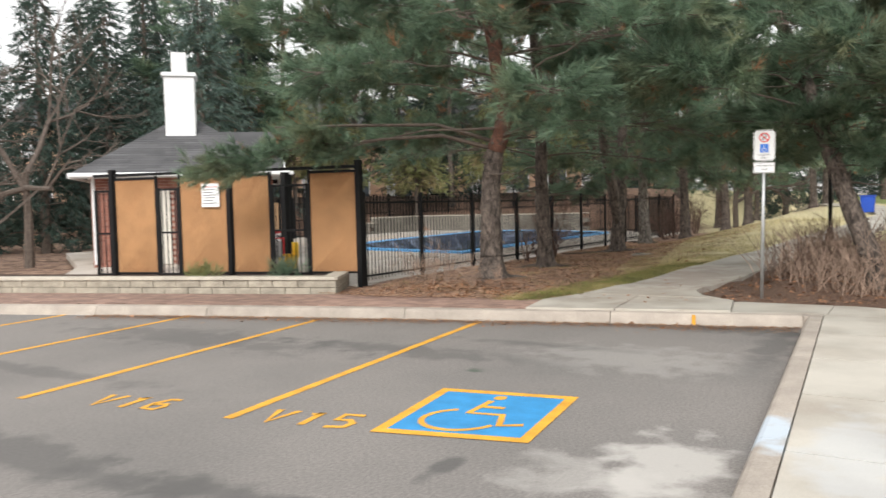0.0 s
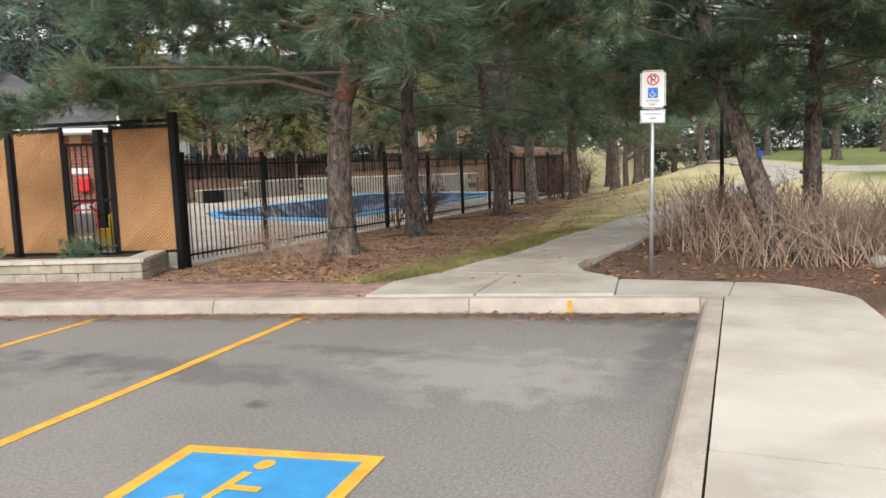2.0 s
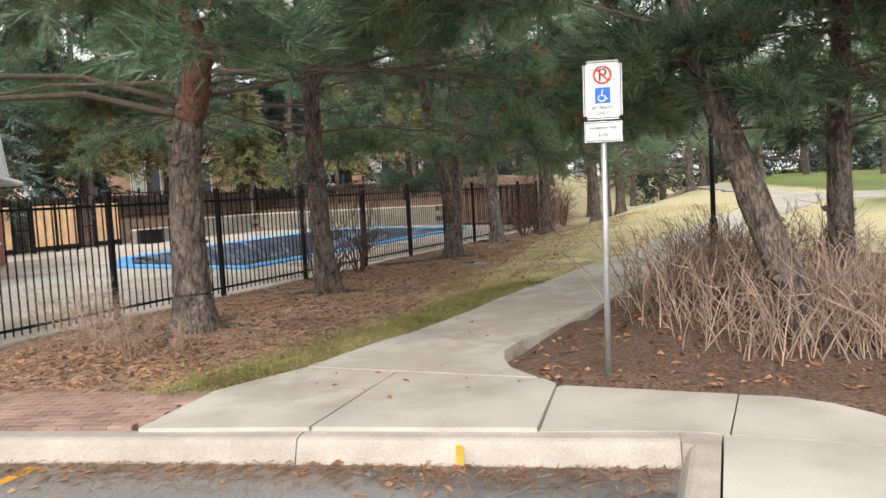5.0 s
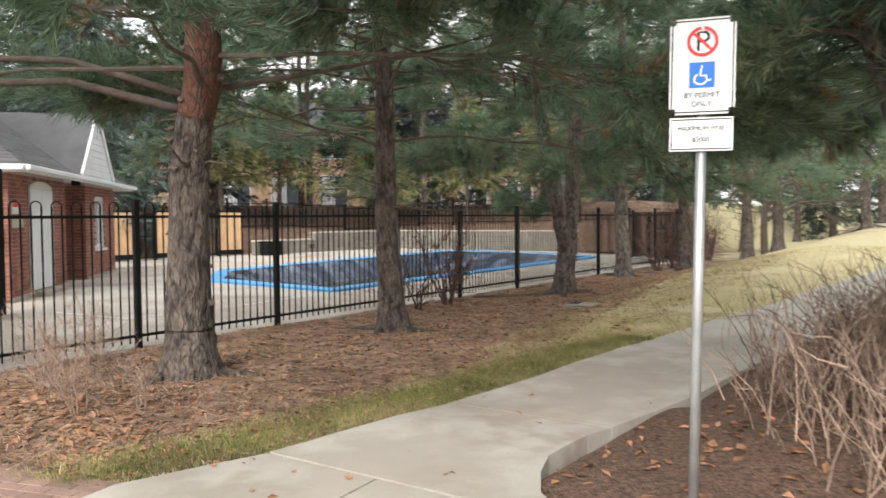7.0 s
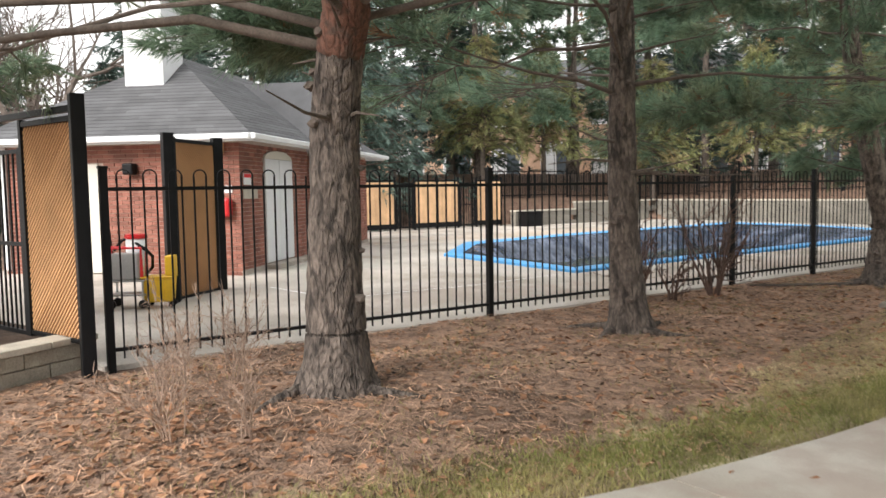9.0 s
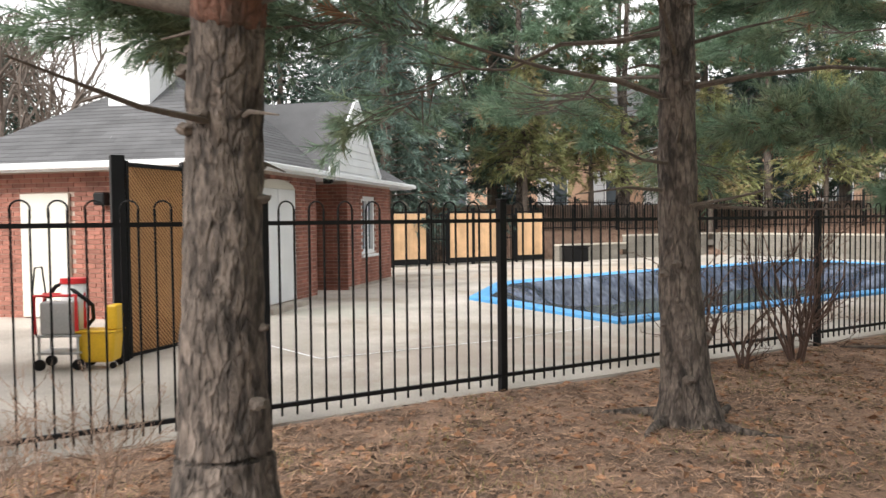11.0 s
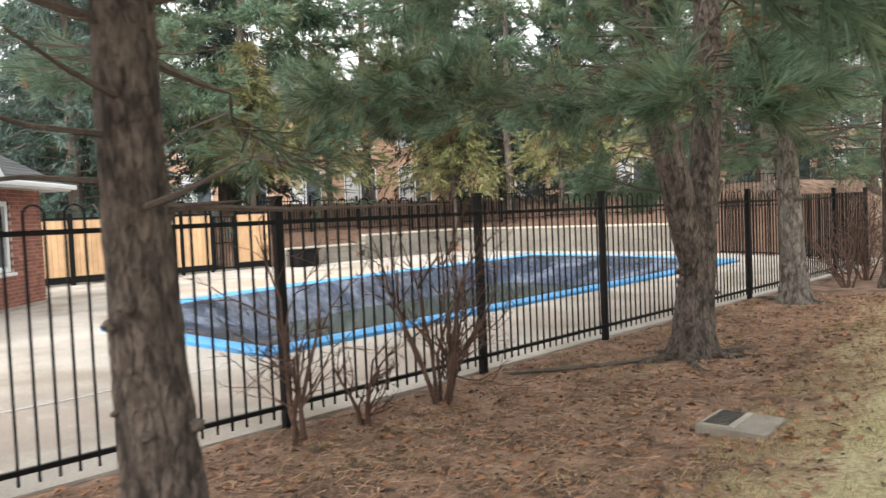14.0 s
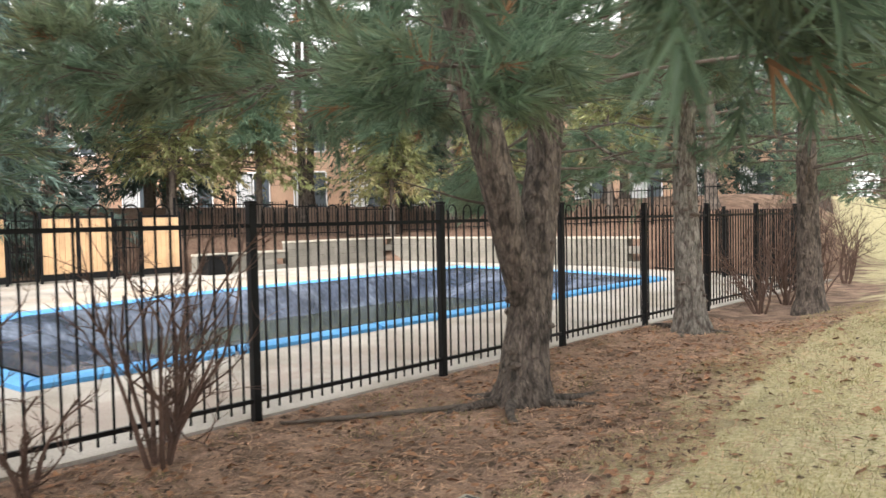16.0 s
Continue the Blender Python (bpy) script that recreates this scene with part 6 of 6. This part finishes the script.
part("body", bm, M["bin"], bin_ob)
part("lid", boxed(-0.31, 0.31, -0.34, 0.33, 1.0, 1.07, 0.025), M["bin"], bin_ob)
for sx in (-0.22, 0.22):
    bm = bmesh.new()
    cyl(bm, 0.1, 0.1, -0.03, 0.03, 14, Matrix.Translation((sx, 0.27, 0.1)) @ Matrix.Rotation(math.pi / 2, 4, "Y"))
    part("wheel", bm, M["black"], bin_ob)


# ---- shrubs ----
def bare_shrub(x, y, h, seed, stems=7, label="leafless dark shrub by the pool fence", mat="twig", thick=0.022):
    rs = np.random.RandomState(seed)
    z0 = ground_z(x, y)
    s = empty("bare_shrub", Matrix.Translation((x, y, z0)), label=label, category="shrub", group="bare shrubs by the fence")
    fine = Heap()
    def grow(p, d, L, r, level):
        pts = [p]
        n = 4
        for i in range(n):
            d = (d + Vector(rs.normal(scale=0.16, size=3)) + Vector((0, 0, 0.05))).normalized()
            pts.append(pts[-1] + d * L / n)
        if level == 0:
            link_mesh("stem", *tube(pts, [r * (1 - 0.16 * i) for i in range(n + 1)], 6), M[mat], s)
        else:
            fine.add(*tube(pts, [r * (1 - 0.16 * i) for i in range(n + 1)], 3))
        if level < 3:
            for _ in range(4 if level == 0 else 3):
                i = rs.randint(1, n + 1)
                nd = (d + Vector(rs.normal(scale=0.45, size=3))).normalized()
                grow(pts[i], nd, L * rs.uniform(0.4, 0.65), max(r * 0.5, 0.003), level + 1)
    for i in range(stems):
        an = rs.uniform(0, 6.28)
        grow(Vector((0.06 * math.cos(an), 0.06 * math.sin(an), -0.05)), Vector((0.2 * math.cos(an), 0.2 * math.sin(an), 1)).normalized(), h * rs.uniform(0.5, 0.75), thick, 0)
    fine.link("twig_growth", M[mat], s)["kind"] = "stuff"
    return s


bare_shrub(-8.92, 20.55, 1.85, 301, 11)
bare_shrub(-8.98, 19.74, 0.85, 302, 4)
bare_shrub(-8.98, 19.08, 1.9, 303, 4)
bare_shrub(-8.55, 30.9, 1.6, 304, 9)
bare_shrub(-8.7, 32.6, 1.7, 305, 10)
bare_shrub(-8.6, 34.2, 1.8, 306, 10)
bare_shrub(-9.0, 37.6, 1.9, 307, 10)
bare_shrub(-8.0, 39.5, 2.0, 308, 10)
bare_shrub(-10.5, 38.6, 2.0, 309, 10)


def stalk_bed():
    """Dry leafless stems, arching and tangled, in the bed beside the sign."""
    rs = np.random.RandomState(41)
    made = 0
    while made < 46:
        x, y = rs.uniform(-2.5, 3.4), rs.uniform(12.9, 18.5)
        if x < -2.1 and y < 14.2 or x < along(PATH_R, y) + 0.55 or (y < 13.5 and x < -1.0) or y < 13.0 - 0.3 * x * 0.3:
            continue
        z0 = ground_z(x, y)
        clump = empty("dry_shrub", Matrix.Translation((x, y, z0)), label="dry leafless shrub of arching tan stems in the bed", category="shrub", group="dry shrubs in the bed")
        heap = Heap()
        mat = M["straw"] if rs.uniform() < 0.75 else M["twig"]
        for j in range(44):
            an, sp = rs.uniform(0, 6.28), rs.uniform(0.05, 0.5)
            d = Vector((math.cos(an) * sp, math.sin(an) * sp, 1)).normalized()
            L = rs.uniform(0.4, 1.0)
            p = Vector((rs.normal(scale=0.25), rs.normal(scale=0.25), -0.03))
            pts = [p]
            for i in range(4):
                d = (d + Vector(rs.normal(scale=0.15, size=3)) + Vector((math.cos(an), math.sin(an), 0)) * 0.08).normalized()
                pts.append(pts[-1] + d * L / 4)
            if j < 10:
                link_mesh("stem", *tube(pts, [0.008, 0.007, 0.006, 0.004, 0.002], 4), mat, clump)
            else:
                heap.add(*tube(pts, [0.0065, 0.006, 0.005, 0.004, 0.002], 3))
            for _k in range(3):
                i = rs.randint(1, 5)
                e = pts[i] + (d + Vector(rs.normal(scale=0.5, size=3))).normalized() * rs.uniform(0.12, 0.35)
                heap.add(*tube([pts[i], pts[i].lerp(e, 0.5) + Vector(rs.normal(scale=0.015, size=3)), e], [0.004, 0.003, 0.0015], 3))
        heap.link("twig_growth", mat, clump)["kind"] = "stuff"
        made += 1


stalk_bed()
rs_rock = np.random.RandomState(5)
for x, y, r in ((0.6, 13.6, 0.16), (1.3, 13.4, 0.14), (2.3, 12.9, 0.2)):
    bm = bmesh.new()
    bmesh.ops.create_icosphere(bm, subdivisions=3, radius=r)
    for v in bm.verts:
        v.co *= 1 + 0.4 * noise.noise(v.co * 6 + Vector((x * 9, 0, 0))) + 0.12 * noise.noise(v.co * 22)
        v.co.z *= 0.55
    bmesh.ops.translate(bm, verts=bm.verts, vec=(x, y, ground_z(x, y) + 0.02))
    tagged(part("field_stone", bm, M["rock"], smooth=True), "grey field stone half sunk in the bed", "stone", "stones in the bed")


# ---- ground litter: grass, leaves, needles ----
def blades(n, seed, region, hgt, wid, mat, name, label):
    rs = np.random.RandomState(seed)
    out = []
    while len(out) < n:
        x, y = region(rs)
        if x is None:
            continue
        z = ground_z(x, y)
        an = rs.uniform(0, 6.28)
        h = hgt * rs.uniform(0.5, 1.3)
        lean = rs.normal(scale=0.6, size=2) * h
        s = np.array([math.cos(an), math.sin(an), 0]) * wid
        b = np.array([x, y, z - 0.005])
        out.append([b - s, b + s, b + np.array([lean[0], lean[1], h])])
    ob = tri_mesh(name, np.array(out), M[mat])
    return tagged(ob, label, "grass", kind="stuff")


def verge(rs):
    y = rs.uniform(11.0, 18.0)
    d = abs(rs.normal(loc=0.36, scale=0.2)) + 0.05
    x = along(PATH_L, max(y, 11.4)) - d
    if y < kerb_y(x) + 1.2:
        return None, None
    return x, y


def mown(rs):
    y = 16.0 + 16.0 * rs.uniform() ** 1.25
    x = along(PATH_L, y) - rs.uniform(0.02, 1.0) * (lawn_width(y) + 0.5)
    if x < FENCE_X + 0.3 or noise.noise((x * 0.8, y * 0.8, 2.0)) < -0.25:
        return None, None
    return x, y


def sparse(rs):
    x, y = rs.uniform(-9.2, -4.8), rs.uniform(11.6, 29)
    if x > along(PATH_L, y) - 0.1 or noise.noise((x * 0.9, y * 0.9, 5.0)) < 0.05:
        return None, None
    return x, y


blades(7000, 12, sparse, 0.05, 0.0035, "grass", "sparse_grass", "sparse olive grass tufts in the litter")
blades(24000, 11, verge, 0.06, 0.0035, "grass", "grass_verge", "thin yellow-green grass along the footpath")
blades(60000, 13, mown, 0.04, 0.003, "straw_grass", "straw_lawn", "short straw-coloured lawn between path and pines")


def flat_bits(n, seed, region, length, width, mat, name, label, cat, quad=False):
    rs = np.random.RandomState(seed)
    out = []
    while len(out) < n * (2 if quad else 1):
        x, y = region(rs)
        if x is None:
            continue
        z = (0.006 if in_lot(x, y) else ground_z(x, y) + 0.006) + rs.uniform(0, 0.012)
        if paved(x, y):
            z = 0.20 if y > 12.3 or x < -1 else 0.17
        an = rs.uniform(0, 6.28)
        a = np.array([math.cos(an), math.sin(an), rs.normal(scale=0.16)]) * length * rs.uniform(0.6, 1.3)
        s = np.array([-math.sin(an), math.cos(an), rs.normal(scale=0.3)]) * width * rs.uniform(0.6, 1.3)
        c = np.array([x, y, z])
        if quad:
            up = np.array([0, 0, abs(rs.normal(scale=0.3)) * width])
            out.append([c - a, c - s + up, c + a])
            out.append([c - a, c + a, c + s + up])
        else:
            out.append([c - a - s, c - a + s, c + a])
    ob = tri_mesh(name, np.array(out), M[mat])
    return tagged(ob, label, cat, kind="stuff")


def litter_zone(rs):
    x, y = rs.uniform(-9.3, -4.6), rs.uniform(10.8, 30)
    d = along(PATH_L, max(y, 11.4)) - x
    if d < 0.1 or y < kerb_y(x) + 1.3 or (d < lawn_width(y) - 0.3 and rs.uniform() < 0.8):
        return None, None
    return x, y


def bed_zone(rs):
    x, y = rs.uniform(-3.0, 3.0), rs.uniform(12.2, 16)
    if x < along(PATH_R, max(y, 12.3)) + 0.1 or y < 12.35 - 0.4 * max(0, x):
        return None, None
    return x, y


def gutter_zone(rs):
    x = rs.uniform(-12, -1.3)
    return x, kerb_y(x) - abs(rs.normal(scale=0.22)) - 0.02


def path_zone(rs):
    y = rs.uniform(11.5, 24)
    return rs.uniform(along(PATH_L, y), along(PATH_R, max(y, 12.3))), y


flat_bits(60000, 21, litter_zone, 0.075, 0.003, "litter_needle", "pine_needle_litter", "fallen brown pine needles on the ground", "needles")
flat_bits(16000, 27, litter_zone, 0.06, 0.003, "straw", "straw_litter", "pale dry grass straw scattered on the litter", "straw")
flat_bits(5000, 28, litter_zone, 0.03, 0.016, "dark_bit", "dark_litter", "dark rotted leaf bits on the litter", "litter", True)
flat_bits(4200, 22, litter_zone, 0.042, 0.027, "leaf", "fallen_leaves", "scattered curled brown leaves on the litter", "leaves", True)
flat_bits(900, 23, bed_zone, 0.045, 0.028, "leaf", "bed_leaves", "brown fallen leaves in the planting bed", "leaves", True)
flat_bits(130, 29, gutter_zone, 0.035, 0.02, "leaf", "gutter_leaves", "dry leaves gathered along the kerb", "leaves", True)
flat_bits(5000, 24, gutter_zone, 0.065, 0.004, "needle_dead", "gutter_needles", "brown needles gathered along the kerb", "needles")
def red_leaves(rs):
    x, y = rs.normal(loc=-6.9, scale=0.9), rs.normal(loc=12.1, scale=0.35)
    return (x, y) if y > kerb_y(x) + 1.5 and x < along(PATH_L, 12) - 0.2 else (None, None)


flat_bits(420, 26, red_leaves, 0.043, 0.03, "leaf", "leaf_drift", "drift of large red-brown leaves on the litter", "leaves", True)
flat_bits(120, 25, path_zone, 0.03, 0.018, "leaf", "path_leaves", "few dry leaves on the footpath", "leaves", True)

# ---- pavers between the kerb and the planter ----
pavers = empty("paver_strip", label="faded red brick pavers between kerb and planter", category="pavement", kind="structure")
bm = boxed(0.003, 0.197, 0.003, 0.097, -0.05, 0.0, 0.004)
pav_me = bpy.data.meshes.new("paver")
bm.to_mesh(pav_me)
bm.free()
pav_me.materials.append(M["paver"])
heap = Heap()
made = 0
ang = radians(17)
base = Matrix.Translation((-4.98, 10.4, 0.168)) @ Matrix.Rotation(ang, 4, "Z")
for r in range(-3, 34):
    for c in range(-90, 4):
        p = base @ Vector((c * 0.2 + 0.1 * (r % 2), r * 0.1, 0))
        q = base @ Vector((c * 0.2 + 0.1 * (r % 2) + 0.1, r * 0.1 + 0.05, 0))
        if not (kerb_y(q.x) + 0.27 < q.y < paver_back(q.x) - 0.03) or q.x > -5.08:
            continue
        m = Matrix.Translation((p.x, p.y, 0.168)) @ Matrix.Rotation(ang, 4, "Z")
        if made < 300 and q.x > -9.5:
            shared("paver", pav_me, pavers, m)
            made += 1
        else:
            heap.add([m @ Vector((a, b, z)) for z in (0.0, -0.05) for a, b in ((0.004, 0.004), (0.196, 0.004), (0.196, 0.096), (0.004, 0.096))], [(0, 1, 2, 3), (0, 4, 5, 1), (1, 5, 6, 2), (2, 6, 7, 3), (3, 7, 4, 0)])
heap.link("paving", M["paver"], pavers)["kind"] = "stuff"

# notice on a lattice screen
p = Vector((*gline(3.2), 0)) + Vector((0.3, -0.95, 0)) * 0.06
nt = part("notice_board", boxed(-0.2, 0.2, -0.012, 0.0, 1.82, 2.3, 0.0, Matrix.Translation(p) @ Matrix.Rotation(math.atan2(GD.y, GD.x), 4, "Z")), M["signwhite"])
tagged(nt, "white notice board fixed to a lattice screen", "notice")
for i in range(7):
    part("text_bar", boxed(-0.16, 0.16 - 0.05 * (i % 3), -0.016, -0.013, 2.22 - i * 0.055, 2.235 - i * 0.055, 0.0, Matrix.Translation(p) @ Matrix.Rotation(math.atan2(GD.y, GD.x), 4, "Z")), M["signred"] if i == 0 else M["signblack"], nt)


# ---- maintenance cart on the deck ----
CM = Matrix.Translation((-12.78, 13.3, 0.27)) @ Matrix.Rotation(radians(62), 4, "Z") @ Matrix.Scale(0.85, 4)
cart = empty("maintenance_cart", CM, label="small trolley with grey crate, white drum and red frame", category="cart")
for zz in (0.2, 0.42):
    part("shelf", boxed(-0.27, 0.27, -0.2, 0.2, zz, zz + 0.03, 0.01), M["plastic_grey"], cart)
for x in (-0.24, 0.24):
    for y in (-0.17, 0.17):
        part("leg", boxed(x - 0.014, x + 0.014, y - 0.014, y + 0.014, 0.13, 0.45), M["steel"], cart)
        bm = bmesh.new()
        cyl(bm, 0.07, 0.07, -0.022, 0.022, 16, Matrix.Translation((x, y, 0.07)) @ Matrix.Rotation(math.pi / 2, 4, "X"))
        part("wheel", bm, M["black"], cart)
part("crate", boxed(-0.22, 0.2, -0.19, 0.05, 0.455, 0.87, 0.025), M["plastic_grey"], cart, "pale grey plastic crate")
for pts in ([(-0.27, -0.2, 0.47), (-0.27, -0.2, 0.95), (0.24, -0.2, 0.95), (0.24, -0.2, 0.5)], [(-0.27, 0.06, 0.47), (-0.27, 0.06, 0.95), (0.24, 0.06, 0.95), (0.24, 0.06, 0.5)]):
    link_mesh("frame_bar", *tube(pts, [0.024] * 4, 8), M["red"], cart, "red tubular frame")
bm = bmesh.new()
cyl(bm, 0.15, 0.16, 0.455, 1.08, 20, Matrix.Translation((0.1, 0.1, 0)))
part("drum", bm, M["signwhite"], cart, "white plastic drum", smooth=True)
bm = bmesh.new()
cyl(bm, 0.17, 0.165, 1.085, 1.15, 20, Matrix.Translation((0.1, 0.1, 0)))
part("lid", bm, M["red"], cart, "red drum lid")
link_mesh("hose", *tube([(0.22, 0.16, 0.5), (0.33, 0.12, 0.62), (0.36, 0.02, 0.8), (0.3, -0.08, 0.9), (0.18, -0.05, 0.98), (0.02, 0.0, 1.1), (-0.12, 0.08, 1.05), (-0.24, 0.1, 0.9)], [0.026] * 8, 8), M["black"], cart, "black coiled hose", smooth=True)
link_mesh("handle", *tube([(-0.27, 0.17, 0.44), (-0.3, 0.17, 1.0), (-0.3, 0.1, 1.3), (-0.3, -0.1, 1.3), (-0.3, -0.17, 1.0), (-0.27, -0.17, 0.44)], [0.011] * 6, 8), M["black"], cart)
BM_ = Matrix.Translation((-12.62, 13.66, 0.27)) @ Matrix.Rotation(radians(62), 4, "Z") @ Matrix.Scale(0.86, 4)
bucket = empty("mop_bucket", BM_, label="yellow plastic mop bucket with wringer on the deck", category="bucket")
bm = bmesh.new()
box(bm, -0.26, 0.22, -0.17, 0.17, 0.08, 0.46, 0.03)
for v in bm.verts:
    k = 0.82 + 0.4 * v.co.z
    v.co.x *= k
    v.co.y *= k
part("tub", bm, M["plastic_yellow"], bucket)
part("rim", boxed(-0.275, 0.235, -0.185, 0.185, 0.455, 0.485, 0.012), M["plastic_yellow"], bucket)
part("wringer", boxed(0.1, 0.24, -0.14, 0.14, 0.487, 0.8, 0.025), M["plastic_yellow"], bucket)
for x in (-0.18, 0.18):
    for y in (-0.13, 0.13):
        bm = bmesh.new()
        cyl(bm, 0.04, 0.04, -0.02, 0.02, 12, Matrix.Translation((x, y, 0.04)) @ Matrix.Rotation(math.pi / 2, 4, "X"))
        part("caster", bm, M["black"], bucket)


# ---- drain grate set in the lawn ----
dz = ground_z(-6.45, 21.02)
DM = Matrix.Translation((-6.45, 21.02, dz + 0.05)) @ Matrix.Rotation(radians(4), 4, "Z") @ Matrix.Diagonal((0.68, 0.82, 1, 1))
grate = empty("drain_grate", DM, label="rusty steel drain grate set in a concrete square", category="drain")
part("surround", boxed(-0.36, 0.36, -0.3, 0.3, -0.1, 0.0, 0.008), M["kerb"], grate)
part("frame", boxed(-0.34, 0.02, -0.26, 0.26, 0.002, 0.012), M["capstone"], grate)
for i in range(9):
    part("slot", boxed(-0.30, -0.04, -0.235 + i * 0.055, -0.205 + i * 0.055, 0.0135, 0.016), M["signblack"], grate)


# ---- roots at the feet of the pines ----
rs = np.random.RandomState(77)
for k, (x, y, n) in enumerate(((-7.15, 13.5, 4), (-7.72, 17.4, 4), (-8.0, 23.5, 6), (-8.65, 28.5, 4))):
    for i in range(n):
        an = 6.28 * i / n + rs.uniform(-0.3, 0.3)
        L = rs.uniform(0.5, 1.1)
        pts = []
        for j in range(6):
            t = j / 5
            px, py_ = x + math.cos(an + 0.5 * t) * (0.16 + L * t), y + math.sin(an + 0.5 * t) * (0.16 + L * t)
            pts.append((px, py_, ground_z(px, py_) + 0.05 * (1 - t) ** 1.2 - 0.035 * t))
        v, f = tube(pts, [0.055 * (1 - 0.75 * j / 5) for j in range(6)], 8)
        tagged(link_mesh("tree_root", v, f, M["bark"], smooth=True), "brown surface root at the foot of a pine", "root", "pine roots")
pts = [(-9.1 + 0.28 * i, 21.7 + 0.5 * i, ground_z(-9.1 + 0.28 * i, 21.7 + 0.5 * i) + 0.02 + 0.015 * (i % 2)) for i in range(5)]
tagged(link_mesh("fallen_branch", *tube(pts, [0.012, 0.022, 0.026, 0.02, 0.01], 8), M["branch"], smooth=True), "long brown fallen branch lying by the fence", "branch")

# thin dry saplings by the path and small planter plants
for i, (x, y, h) in enumerate(((-7.9, 12.4, 0.7), (-7.4, 12.3, 0.6), (-6.9, 12.2, 0.65), (-8.4, 12.7, 0.8), (-8.6, 13.2, 0.8), (-6.6, 12.6, 0.5), (-8.0, 13.0, 0.75), (-7.2, 12.75, 0.55))):
    bare_shrub(x, y, h, 330 + i, 5, "thin dry leafless twigs rising from the litter", "straw", 0.006)
for i, (x, y, mat) in enumerate(((-12.0, 10.55, "spruce_lime"), (-10.4, 11.15, "needle"))):
    pl = empty("planter_plant", Matrix.Translation((x, y, 0.42)), label="small evergreen plant in the planter", category="plant")
    rr = np.random.RandomState(350 + i)
    P = rr.normal(scale=(0.16, 0.12, 0.05), size=(60, 3)) + np.array([0, 0, 0.1])
    tri_mesh("foliage", place_tufts(P, rr.normal(size=(60, 3)) + np.array([0, 0, 1.0]), TUFTS, 0.8, rr), M[mat], pl)
# yellow mark across the kerb
tagged(part("kerb_mark", boxed(-2.62, -2.57, 10.715, 10.72, 0.02, 0.15, 0.0), M["yellow"]), "yellow paint mark on the kerb face", "road marking")

# pale joints across the pool deck
joints = empty("deck_joint", label="thin pale sealed joints across the concrete deck", category="joint", kind="structure")
for a, b in (((-13.4, 15.55), (-11.85, 15.9)), ((-11.85, 15.9), (-11.8, 18.4)), ((-11.8, 18.4), (-12.0, 20.4))):
    v0, v1 = Vector((*a, 0)), Vector((*b, 0))
    d = (v1 - v0).normalized()
    q = Vector((-d.y, d.x, 0)) * 0.018
    n = 8
    pts = [v0.lerp(v1, i / n) for i in range(n + 1)]
    v = [(p.x + e * q.x, p.y + e * q.y, deck_z(p.x) + 0.006) for p in pts for e in (-1, 1)]
    link_mesh("seal", v, [(2 * i, 2 * i + 1, 2 * i + 3, 2 * i + 2) for i in range(n)], M["signwhite"], joints)
